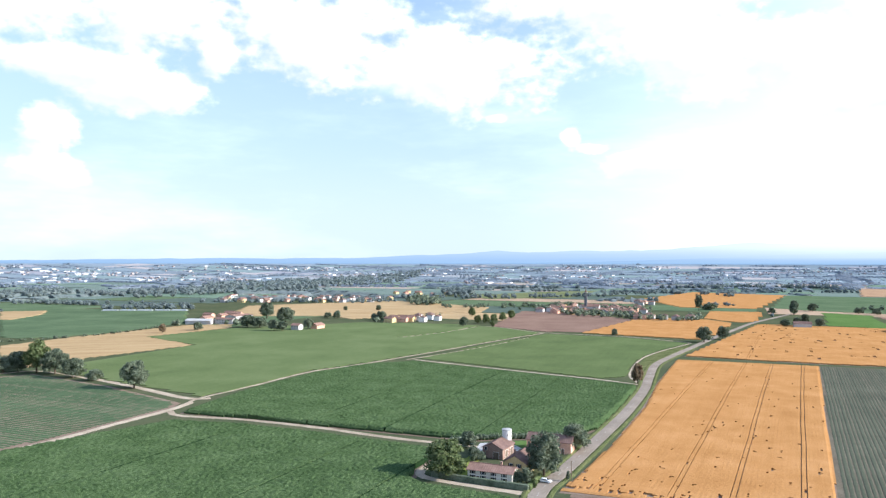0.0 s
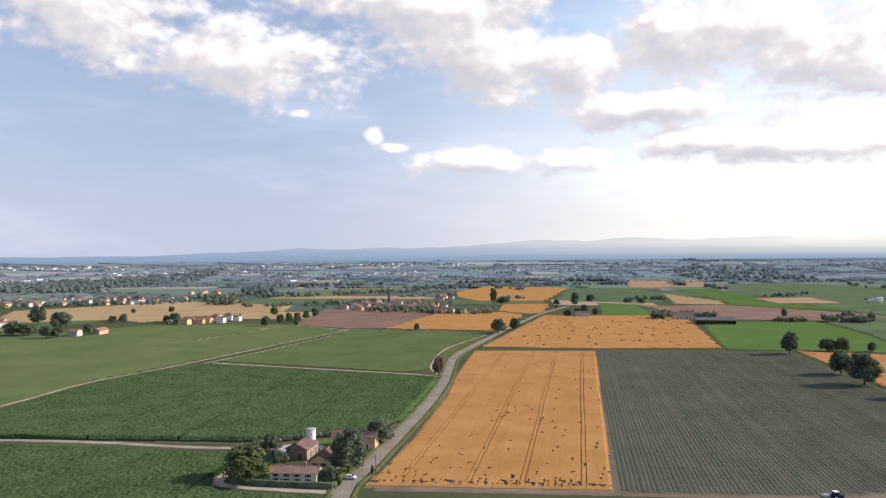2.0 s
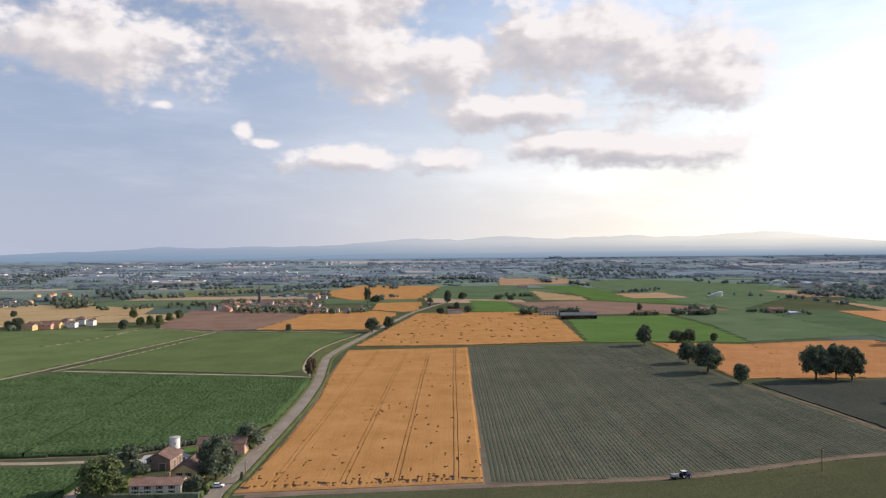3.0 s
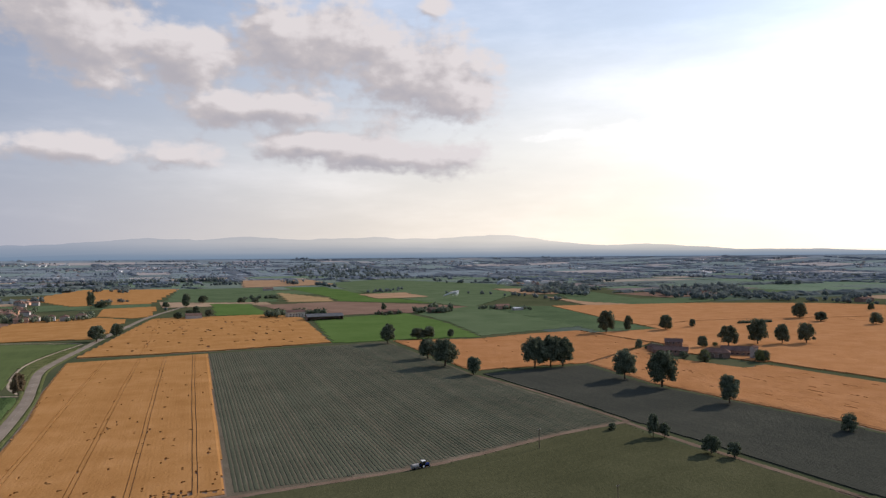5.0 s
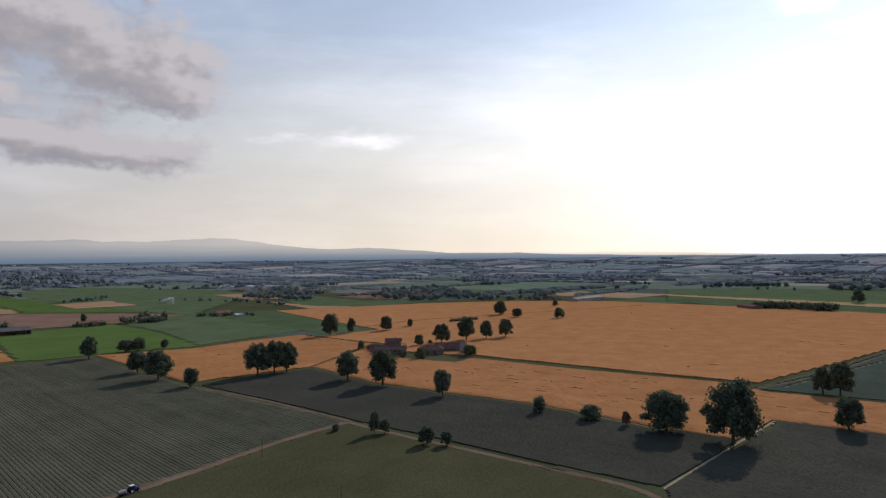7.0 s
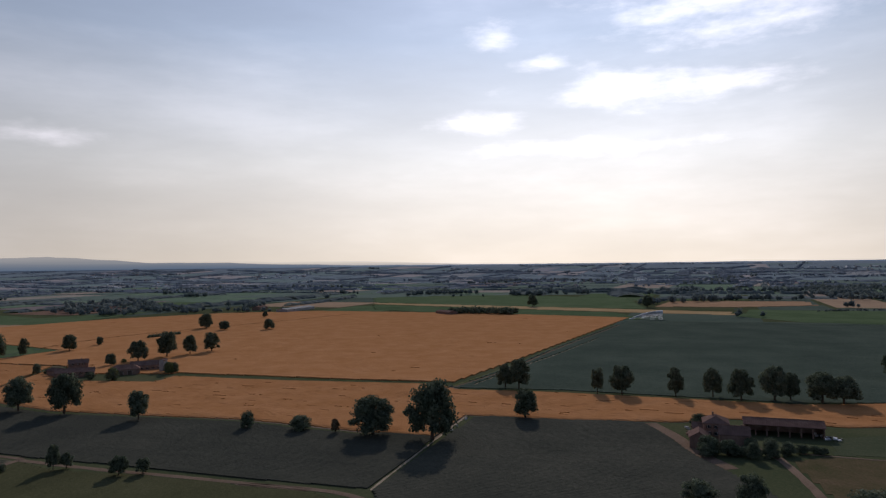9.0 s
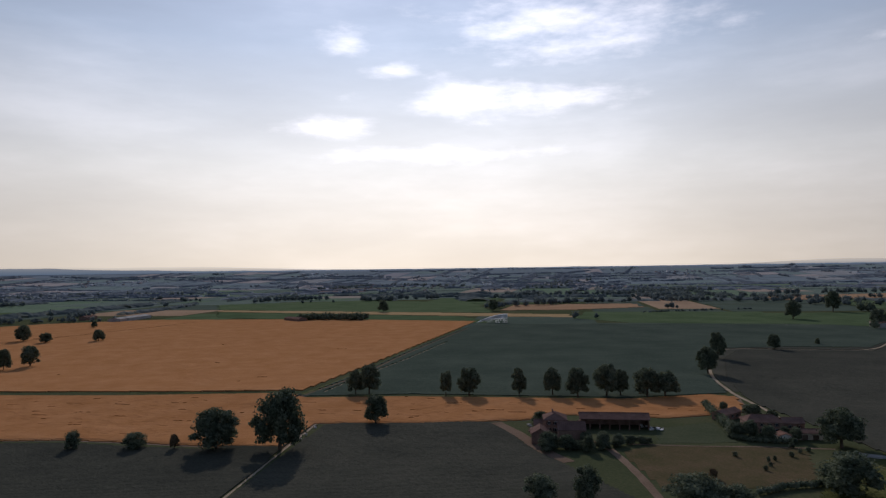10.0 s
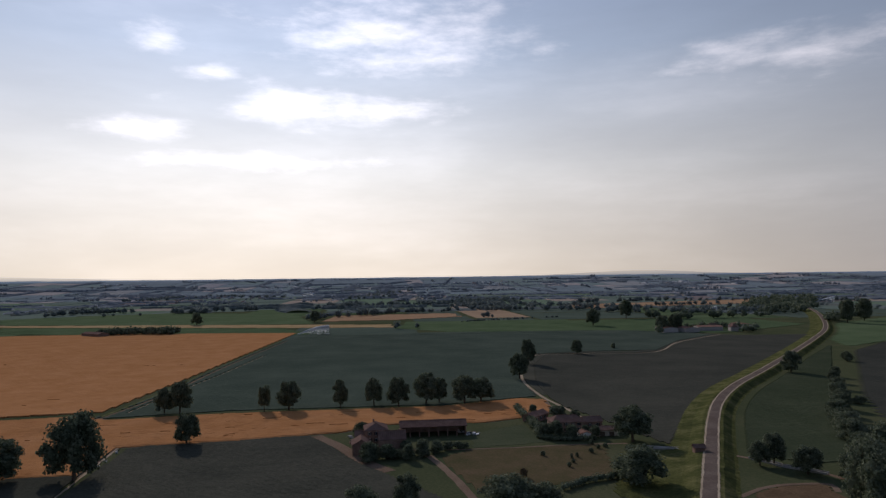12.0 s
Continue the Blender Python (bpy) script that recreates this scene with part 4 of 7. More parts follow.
for key, shape, seeds, lobes in (("oak", "oak", (1, 2, 3, 4), 22), ("round", "round", (5, 6, 7), 22), ("tall", "tall", (8, 9), 18), ("bush", "bush", (10, 11, 12), 16), ("lean", "lean", (13,), 20)):
    KINDS[key] = [tree_meshes(s, shape, lobes) for s in seeds]
crowned = {}
turn_count = [0]


def tree(kind, x, y, height, width, label="broad leafy green field tree", leaf=None, name="tree", category="tree", group=""):
    leaf = leaf or LEAF
    i = turn_count[0]
    turn_count[0] += 1
    options = KINDS[kind]
    trunk, crown = options[i % len(options)]
    key = (crown.name, leaf.name)
    if key not in crowned:
        me = crown.copy()
        me.materials.append(leaf)
        crowned[key] = me
    base = new(name)
    base.matrix_basis = Matrix.LocRotScale((x, y, 0), Euler((0, 0, (i * 2.399) % 6.283 if kind != "lean" else 0.6)), (width, width, height))
    for n, me in (("trunk", trunk), ("crown", crowned[key])):
        ob = new(n, me)
        ob.parent = base
    return tagged(base, label, category, group)


R1 = "trees along the track"
tree("oak", -196, 442, 17.5, 17.5, "lone leafy tree beside a farm track")
tree("oak", -294, 504, 23.3, 19.2, "tall leafy tree in a small grove", LEAF_PALE)
tree("oak", -277, 497, 18.1, 19.6, "leafy tree in a small grove")
tree("round", -256, 482, 13.7, 16.2, "rounded leafy tree at the end of a grove")
tree("bush", -236, 471, 7.6, 12.1, "low round bush beside a track", name="bush", category="bush")
tree("round", -311, 509, 14.8, 15.7, "leafy tree in a small grove")
tree("bush", -318, 504, 12.2, 16.6, "low dark bush in a grove", name="bush", category="bush")
tree("round", -289, 820, 10.0, 12.8)
tree("oak", -317, 786, 10.8, 8.3, "sparse brownish tree at a field edge", DRY_LEAF)
for args in ((-252, 996, 23.4, 21.8), (-241, 857, 15.3, 21.8), (-224, 850, 13.1, 18.7), (-209, 922, 20.9, 24.7), (-198, 815, 13.2, 15.1), (-188, 815, 11.2, 12.3), (-162, 836, 12.9, 12.5)):
    tree("oak", *args, "dark leafy tree round a farmyard")
for args in ((-152, 998, 11.3, 12.4), (-167, 1008, 8.2, 11.7), (-86, 970, 12.6, 17.5), (-96, 970, 9.4, 11.1), (26, 877, 12.1, 12.2), (-163, 1163, 7.6, 7.7), (-108, 1164, 9.5, 9.5)):
    tree("round", *args, "rounded field tree near the hamlet")
for args in ((44, 1045, 12.7, 12.0), (46, 918, 11.2, 10.5), (57, 919, 12.7, 10.5), (69, 936, 11.4, 10.7), (83, 964, 11.7, 11.1), (99, 1003, 12.2, 13.2), (62, 870, 7.8, 6.4)):
    tree("round", *args, "tree in a hedgerow by a ploughed field", LEAF_PALE)
tree("round", 189, 765, 8.1, 7.1)
tree("oak", 265, 706, 15.5, 16.1, "tree at the bend of the road")
tree("round", 295, 733, 13.7, 13.6, "dense tree at the bend of the road")
tree("oak", 129, 461, 13.4, 7.9, "withered brown tree beside the road", DRY_LEAF)
tree("tall", 429, 1165, 28.4, 13.2, "tall slim poplar near the village")
tree("bush", 457, 1193, 11.6, 29.2, "dark hedge beside a poplar", name="bush", category="bush")
for args in ((522, 1103, 9.8, 12.9), (545, 1079, 22.8, 15.8), (615, 1156, 14.1, 17.1), (466, 894, 15.2, 11.5), (451, 885, 11.5, 11.4), (436, 885, 9.3, 12.9), (476, 878, 10.7, 11.4), (662, 1106, 9.9, 14.7), (676, 1082, 10.5, 14.6)):
    tree("round", *args, "dark tree by a distant farm")
# the farm by the road
tree("round", 38.1, 262.3, 16.3, 14.0, "large leafy tree shading the farm", LEAF, group="farm trees")
tree("round", 56.7, 298.6, 11.1, 13.3, "dense round tree beside the road", LEAF, group="farm trees")
tree("round", 1.2, 262.0, 13.5, 17.0, "broad leafy tree in the farm garden", LEAF_PALE, group="farm trees")
tree("round", 10.9, 301.9, 7.1, 8.1, "tree behind the farm buildings", group="farm trees")
tree("bush", 13.4, 283.0, 4.6, 5.8, "shrub in the farm garden", name="bush", category="bush")
tree("tall", 30.4, 252.2, 6.1, 4.3, "dark conical garden tree", group="farm trees")
tree("bush", 27.2, 253.5, 4.7, 4.8, "garden shrub beside the house", name="bush", category="bush")
tree("bush", 32.6, 249.1, 3.2, 3.0, "pale green garden shrub", LEAF_PALE, name="bush", category="bush")
# row field and wheat
tree("oak", 435, 474, 18.1, 14.8, group=R1)
tree("round", 477, 477, 10.9, 15.5, group=R1)
tree("round", 487, 472, 11.9, 15.6, group=R1)
tree("oak", 392, 381, 15.5, 16.2, group=R1)
tree("oak", 373, 345, 19.7, 20.1, group=R1)
tree("round", 358, 305, 11.9, 11.3, "dense round tree at a field corner", group=R1)
tree("round", 509, 463, 8.3, 7.3)
tree("oak", 408, 290, 21.9, 19.0, "tall leafy tree in a clump of three", group=R1)
tree("oak", 419, 284, 22.5, 15.9, "tall leafy tree in a clump of three", group=R1)
tree("oak", 427, 279, 20.7, 15.1, "tall leafy tree in a clump of three", group=R1)
tree("oak", 407, 219, 19.1, 15.3, "broad tree at the edge of the wheat", group=R1)
tree("oak", 399, 190, 22.1, 18.3, "broad tree at the edge of the wheat", group=R1)
tree("lean", 376.1, 140.9, 15.4, 11.3, "leaning tree at the edge of the wheat", group=R1)
tree("bush", 352.3, 78.9, 8.3, 7.5, "small round tree at the edge of the wheat", group=R1)
tree("bush", 344.4, 51.7, 7.3, 12.2, "wide low bush at the edge of the wheat", name="bush", category="bush")
tree("oak", 337.1, 34.0, 6.7, 4.5, "small sparse young tree", DRY_LEAF, group=R1)
tree("round", 331.4, 15.9, 18.1, 21.7, "massive dark tree at the edge of the wheat", group=R1)
tree("round", 320.0, -11.7, 26.8, 23.1, "massive dark tree at the edge of the wheat", group=R1)
tree("round", 359.2, -61.7, 14.9, 13.1, "dense round tree beside a wheat strip", group=R1)
for args in ((638, 364, 23.3, 18.1), (610, 229, 18.2, 16.0), (638, 214, 22.9, 17.7), (655, 199, 17.8, 12.4), (673, 184, 18.5, 15.5)):
    tree("oak", *args, "tree standing in the wheat near a farm")
for args in ((668, 355, 16.6, 9.3), (701, 329, 16.3, 14.6), (748, 320, 9.2, 7.3), (931, 262, 19.7, 19.0), (899, 230, 12.2, 14.4), (899, 174, 13.9, 14.2), (589, 243, 10.2, 9.4), (1122, 223, 10.5, 9.3)):
    tree("round", *args, "small tree standing in the wheat")
for args in ((286.8, 140.9, 10.1, 5.1), (289.1, 136.9, 6.2, 5.4), (277.3, 111.4, 7.4, 7.6), (279.0, 103.0, 5.9, 6.0)):
    tree("oak", *args, "young tree beside the dirt track", group="young trees on the track")
tree("bush", 285.5, 160.3, 3.4, 3.8, "low bush on a track corner", name="bush", category="bush")
R2 = "row of trees behind the wheat strip"
for args in ((447, -64, 15.6, 12.0), (442, -72, 19.1, 14.8), (417, -131, 17.5, 15.2), (406, -160, 17.1, 10.5), (400, -180, 17.2, 12.0), (390, -192, 17.8, 14.8), (387, -210, 19.6, 16.4), (386, -219, 15.7, 11.4), (377, -232, 17.3, 18.3), (373, -242, 15.3, 17.7)):
    tree("oak", *args, "leafy tree in a long row", group=R2)
tree("tall", 421, -117, 15.5, 8.7, "slim leafy tree in a long row", group=R2)
# beyond, towards the embankment
for args in ((508, -381, 22.4, 14.1), (438, -320, 20.0, 15.6), (830, -750, 26.6, 22.8), (930, -920, 33.8, 24.5), (688, -748, 22.0, 18.3), (683, -769, 23.7, 20.2), (245.6, -245.5, 16.4, 19.2), (187.3, -259.0, 10.2, 9.1), (185.2, -265.4, 12.9, 9.8), (169.0, -263.1, 11.1, 12.1)):
    tree("oak", *args, "dark leafy tree near the embankment")
for args in ((545, -470, 14.3, 12.4), (563, -537, 6.1, 5.7), (344, -518, 17.5, 15.3), (1283, -237, 21.9, 21.3), (1214, -430, 21.5, 21.0), (637, -1156, 36.6, 28.0), (625, -1087, 36.9, 24.6)):
    tree("round", *args, "rounded dark tree in a field")
for args in ((196.0, -198.3, 14.6, 21.3), (196.8, -138.2, 12.0, 20.6), (192.5, -150.5, 8.6, 14.7), (217.9, -110.1, 12.0, 9.6), (223.6, -95.6, 8.6, 12.5), (136.9, -249.6, 22.3, 16.9), (152.0, -289.7, 20.3, 19.2), (155.4, -270.3, 10.7, 10.5), (130.2, -244.0, 19.6, 16.4), (168.8, -302.5, 11.9, 14.5), (279.4, -135.9, 4.0, 6.3), (276.3, -147.8, 4.7, 7.9), (292.6, -128.1, 4.6, 8.0), (277.6, -154.9, 3.8, 5.3), (333.8, -141.5, 5.2, 6.7)):
    tree("bush", *args, "large dark bush by the garden", name="bush", category="bush")
for args in ((311, -522, 8.5, 9.0), (277, -469, 8.4, 10.8), (250, -426, 8.3, 12.2), (229, -385, 9.4, 14.1), (208.2, -356.3, 10.3, 15.1), (191.2, -333.0, 10.6, 13.4), (241, -429, 5.1, 8.1), (359, -622, 9.0, 10.6), (183.7, -334.4, 7.8, 12.7), (220, -372, 11.1, 12.9), (197.6, -340.3, 12.0, 13.1), (237, -403, 9.8, 13.1), (296, -495, 9.3, 9.5), (260, -439, 10.0, 11.8)):
    tree("bush", *args, "shrubby willow along a stream", name="bush", category="bush", leaf=LEAF)

# ---- buildings ----
def box_bm(x0, x1, y0, y1, z0, z1, bm=None):
    bm = bm or bmesh.new()
    v = [bm.verts.new((x, y, z)) for z in (z0, z1) for x, y in ((x0, y0), (x1, y0), (x1, y1), (x0, y1))]
    for f in ((3, 2, 1, 0), (4, 5, 6, 7), (0, 1, 5, 4), (1, 2, 6, 5), (2, 3, 7, 6), (3, 0, 4, 7)):
        bm.faces.new([v[i] for i in f])
    return bm


def roof_bm(w, d, eave, ridge, over, hip=0.0, ribs=True):
    """A pitched roof along x with thickness, tile ribs and an overhang. hip: how far the ridge stops short of the ends."""
    bm = bmesh.new()
    slope = (ridge - eave) / (d / 2)
    xs = w / 2 + over
    ys = d / 2 + over
    low = eave - slope * over
    n = max(4, int(2 * xs / (0.45 if ribs else 3.0)))
    for side in (-1, 1):
        rows = []
        for i in range(n + 1):
            x = -xs + 2 * xs * i / n
            end = min(1.0, (xs - abs(x)) / hip) if hip else 1.0
            lift = (0.07 if i % 2 else 0.0) if ribs else 0.0
            top = Vector((x, side * ys * (1 - end), low + (ridge - low) * end + lift))
            bot = Vector((x, side * ys, low + lift))
            rows.append([bm.verts.new(p) for p in (top, top.lerp(bot, 0.5) + Vector((0, 0, -0.03)), bot, bot + Vector((0, 0, -0.2)), top + Vector((0, 0, -0.2)))])
        for a, b in zip(rows, rows[1:]):
            for k in range(4):
                q = [a[k], b[k], b[k + 1], a[k + 1]]
                bm.faces.new(q if side < 0 else q[::-1])
        for r in (rows[0], rows[-1]):
            if not hip:
                bm.faces.new((r[0], r[1], r[2], r[3], r[4]))
    if hip:
        for s in (-1, 1):
            x = s * (xs - hip)
            pts = [(s * xs, -ys, low), (s * xs, ys, low), (x, 0, ridge + 0.02), (s * xs, -ys, low - 0.2), (s * xs, ys, low - 0.2)]
            v = [bm.verts.new(p) for p in pts]
            bm.faces.new((v[0], v[1], v[2]) if s > 0 else (v[2], v[1], v[0]))
            bm.faces.new((v[3], v[4], v[1], v[0]) if s > 0 else (v[0], v[1], v[4], v[3]))
    cap = [(-xs + hip, 0, ridge), (xs - hip, 0, ridge)]
    box_bm(cap[0][0], cap[1][0], -0.14, 0.14, ridge - 0.05, ridge + 0.13, bm)
    bmesh.ops.recalc_face_normals(bm, faces=bm.faces)
    return bm


def walls_bm(w, d, eave, ridge, hip=False, t=0.35):
    """A shell of four walls with thickness; the short ends rise into gables."""
    bm = bmesh.new()
    out = [(-w / 2, -d / 2), (w / 2, -d / 2), (w / 2, d / 2), (-w / 2, d / 2)]
    if hip:
        box_bm(-w / 2, w / 2, -d / 2, -d / 2 + t, -0.3, eave - 0.05, bm)
        box_bm(-w / 2, w / 2, d / 2 - t, d / 2, -0.3, eave - 0.05, bm)
        box_bm(-w / 2, -w / 2 + t, -d / 2 + t, d / 2 - t, -0.3, eave - 0.05, bm)
        box_bm(w / 2 - t, w / 2, -d / 2 + t, d / 2 - t, -0.3, eave - 0.05, bm)
        return bm
    box_bm(-w / 2 + t, w / 2 - t, -d / 2, -d / 2 + t, -0.3, eave - 0.05, bm)
    box_bm(-w / 2 + t, w / 2 - t, d / 2 - t, d / 2, -0.3, eave - 0.05, bm)
    for s in (-1, 1):
        a, b = s * w / 2, s * (w / 2 - t)
        ring = [(-d / 2, -0.3), (d / 2, -0.3), (d / 2, eave - 0.05), (0, ridge - 0.22), (-d / 2, eave - 0.05)]
        v1 = [bm.verts.new((a, y, z)) for y, z in ring]
        v2 = [bm.verts.new((b, y, z)) for y, z in ring]
        bm.faces.new(v1)
        bm.faces.new(v2[::-1])
        for i in range(5):
            bm.faces.new((v1[i], v2[i], v2[(i + 1) % 5], v1[(i + 1) % 5]))
    bmesh.ops.recalc_face_normals(bm, faces=bm.faces)
    return bm


def opening(parent, side, along, z, w, d, size=(0.95, 1.3), shutters=True, door=False, plain=False):
    """A window (frame, pane, sill, shutters) or a door on one side of a house: s, n, e or w."""
    ww, hh = size
    holder = new("door" if door else "window")
    holder.parent = parent
    rot = {"s": 0, "e": 90, "n": 180, "w": 270}[side]
    reach = d / 2 if side in "sn" else w / 2
    holder.matrix_basis = pose(0, 0, 0, 0, 0, rot) @ pose(along, -reach, z)
    if plain:
        return part("pane", box_bm(-ww / 2, ww / 2, -0.04, 0.02, 0, hh), GLASS, holder)
    bm = bmesh.new()
    for x0, x1, z0, z1 in ((-ww / 2 - 0.08, -ww / 2, 0, hh), (ww / 2, ww / 2 + 0.08, 0, hh), (-ww / 2 - 0.08, ww / 2 + 0.08, hh, hh + 0.1)):
        box_bm(x0, x1, -0.07, 0.02, z0, z1, bm)
    part("frame", bm, PLASTER_WHITE, holder)
    if door:
        part("leaf", box_bm(-ww / 2, ww / 2, -0.03, 0.02, 0, hh), WOOD, holder)
        return holder
    part("pane", box_bm(-ww / 2, ww / 2, -0.02, 0.02, 0, hh), GLASS, holder)
    part("sill", box_bm(-ww / 2 - 0.12, ww / 2 + 0.12, -0.16, 0.02, -0.09, 0), CONCRETE, holder)
    if shutters:
        for s in (-1, 1):
            a, b = sorted((s * (ww / 2 + 0.1), s * (ww / 2 + 0.1 + ww * 0.5)))
            part("shutter", box_bm(a, b, -0.1, -0.04, -0.03, hh + 0.03), SHUTTER, holder)
    return holder


def house(x, y, rot, w, d, eave, ridge, wall_mat, roof_mat, label, name="house", category="house", over=0.5, hip=0.0, wins=(), doors=(), chimney=None, group="", ribs=True, shutters=True):
    """rot: compass degrees of the ridge, which runs along the width."""
    base = new(name)
    base.matrix_basis = pose(x, y, 0, 0, 0, 90 - rot)
    part("wall", walls_bm(w, d, eave, ridge, hip > 0), wall_mat, base)
    roof = part("roof", roof_bm(w, d, eave, ridge, over, hip, ribs), roof_mat, base)
    if chimney:
        cx, cy = chimney
        bm = box_bm(cx - 0.35, cx + 0.35, cy - 0.35, cy + 0.35, eave, ridge + 0.9)
        box_bm(cx - 0.45, cx + 0.45, cy - 0.45, cy + 0.45, ridge + 0.9, ridge + 1.05, bm)
        part("chimney", bm, BRICK, roof)
    for side, along, z in wins:
        opening(base, side, along, z, w, d, shutters=shutters, plain=not ribs)
    for side, along, wide, high in doors:
        opening(base, side, along, 0, w, d, (wide, high), door=True)
    return tagged(base, label, category, group)


# the farm by the road: the ridges run with the field grid
FARM = "farm buildings"
house(18.5, 257.4, 113, 17, 7.5, 4.3, 5.8, PLASTER, TILES, "long pale plastered farmhouse with a red tiled roof", wins=[("s", a, z) for z in (0.9, 2.8) for a in (-6.5, -2.5, 1.5, 5.5)] + [("e", 0, 3.0), ("w", 0, 3.0)], doors=[("s", -4.5, 1.1, 2.1)], chimney=(3, 1.2), group=FARM)
house(23.2, 290.5, 28, 12, 9, 4.5, 6.6, BRICK, TILES_DARK, "old brown barn with a dark red roof", name="barn", category="barn", wins=[("w", -3, 3.2), ("e", 2, 3)], doors=[("s", -2, 2.8, 3.2), ("s", 3.2, 2.6, 3.2), ("w", 1.5, 2.4, 2.8)], group=FARM, shutters=False)
house(30.0, 269.3, 25, 13, 9.0, 4.9, 7.4, PLASTER_YELLOW, TILES_DARK, "ochre farmhouse with a brown tiled roof", wins=[("w", -1.6, 2.9), ("w", 1.6, 2.9), ("e", 0, 2.9), ("s", 2, 2.9), ("s", -3, 2.9), ("s", 2, 0.8)], doors=[("s", -1, 1.2, 2.1)], chimney=(-2, 1.5), group=FARM)
house(46.3, 298.5, 113, 19, 8.0, 5.0, 7.0, PLASTER_PINK, TILES_DARK, "salmon pink farm building behind a big tree", wins=[("e", -1.5, 2.9), ("e", 1.5, 2.9), ("s", 4, 2.9), ("s", 0, 2.9), ("s", -4, 2.9)], doors=[("s", 6, 1.2, 2.1)], group=FARM)


def round_tower(x, y, r, h):
    base = new("tower")
    base.matrix_basis = pose(x, y, 0)

    def turned(profile, n=28):
        bm = bmesh.new()
        rings = [[bm.verts.new((q * math.cos(2 * math.pi * k / n), q * math.sin(2 * math.pi * k / n), z)) for k in range(n)] for q, z in profile]
        for a, b in zip(rings, rings[1:]):
            for k in range(n):
                bm.faces.new((a[k], a[(k + 1) % n], b[(k + 1) % n], b[k]))
        bm.faces.new(rings[-1])
        return bm

    part("shaft", turned([(r, -0.3), (r, h - 0.9), (r * 1.02, h - 0.85), (r * 1.02, h - 0.5), (r, h - 0.45), (r, h)]), PLASTER_WHITE, base)
    part("cap", turned([(r * 0.9, h - 0.05), (r * 1.13, h + 0.03), (r * 1.13, h + 0.28), (r * 0.7, h + 0.5), (0.25, h + 0.75)]), CONCRETE, base, "grey concrete cap")
    for k in range(3):
        part("slit", box_bm(-0.15, 0.15, -r - 0.03, -r + 0.1, 3 + 2 * k, 3.8 + 2 * k), GLASS, base)
    return tagged(base, "round whitewashed tower with a flat cap", "tower", FARM)


round_tower(27.2, 295.7, 1.95, 9.3)


def hedge(points, width, height, label, leaf=None, name="hedge", clipped=False):
    """A clipped or rough hedge: an uneven body grown over with leaf clumps."""
    rng = np.random.default_rng(len(points) + int(abs(points[0][0])))
    line = smooth_line(points, 1.0 if height < 2.5 else 1.8)
    lobes = [(p.x + rng.uniform(-0.1, 0.1) * width, p.y + rng.uniform(-0.1, 0.1) * width, height * rng.uniform(0.42, 0.55), max(width, height) * rng.uniform(0.5, 0.62), height / max(width, height) * rng.uniform(0.85, 1.05)) for p in line]
    if clipped:
        # a boxy body with small uneven leaves all over
        v, f = [], []
        for i, p in enumerate(line):
            d = (line[min(i + 1, len(line) - 1)] - line[max(i - 1, 0)]).normalized()
            for o, h in ((-0.5, 0), (-0.52, 0.5), (-0.46, 0.94), (0, 1), (0.46, 0.94), (0.52, 0.5), (0.5, 0)):
                o2, h2 = o * width * rng.uniform(0.93, 1.07), h * height * rng.uniform(0.94, 1.05)
                v.append((p.x + d.y * o2, p.y - d.x * o2, h2))
            if i:
                f += [(7 * i - 7 + j, 7 * i + j, 7 * i + 1 + j, 7 * i - 6 + j) for j in range(6)]
        f += [tuple(range(6, -1, -1)), tuple(range(7 * len(line) - 7, 7 * len(line)))]
        lv, lf = leaf_cloud(rng, [(p.x, p.y, height * z, width * 0.52, 0.7) for p in line for z in (0.35, 0.65)], 14, 0.16)
        b = len(v)
        return tagged(mesh_ob(name, v + lv, f + [tuple(k + b for k in q) for q in lf], leaf or LEAF), label, "hedge")
    v, f = leaf_cloud(rng, lobes, 26, 0.28 * max(1.0, height / 2.5))
    for x, y, z, r, flat in lobes:
        bv, bf = blob(rng, x, y, z, r * 0.95, flat, 1)
        b = len(v)
        v += bv
        f += [tuple(i + b for i in q) for q in bf]
    return tagged(mesh_ob(name, v, f, leaf or LEAF), label, "hedge")


hedge([(-3.9, 262.0), (3.5, 258.0), (13.6, 252.8), (23.5, 248.4), (30.1, 245.4)], 1.7, 2.2, "clipped dark green hedge along the farm drive", clipped=True)
hedge([(30.2, 246.0), (33.9, 254.2), (36.1, 259.5)], 1.5, 1.9, "clipped hedge at the farm gate", LEAF_PALE, clipped=True)
hedge([(4.2, 311.3), (17.0, 315.4), (31.3, 317.5), (56.1, 319.7)], 2.5, 2.6, "tall shrubs behind the farm buildings")
hedge([(16.4, 283.0), (14.4, 288.8), (12.3, 293.9)], 2.5, 3.0, "shrubs beside the old barn")
crop("lawn", [(0.4, 258.6), (-2.9, 266.9), (3.8, 282.9), (15.7, 290.5), (11.0, 258.7)], surface("sunny_lawn", [(0.12, 0.16, 0.03), (0.17, 0.20, 0.04), (0.23, 0.23, 0.07)], 1.0, 10), 0.1, "yellow green garden lawn of the farm", 22, (1.5, 1.5), 0.5, category="lawn")
crop("lawn", [(29.6, 300.2), (32.7, 313.5), (42.3, 313.5), (39.8, 298.5)], BRIGHT, 0.1, "green lawn behind the farm", 22, (1.5, 1.5), 0.5, category="lawn")
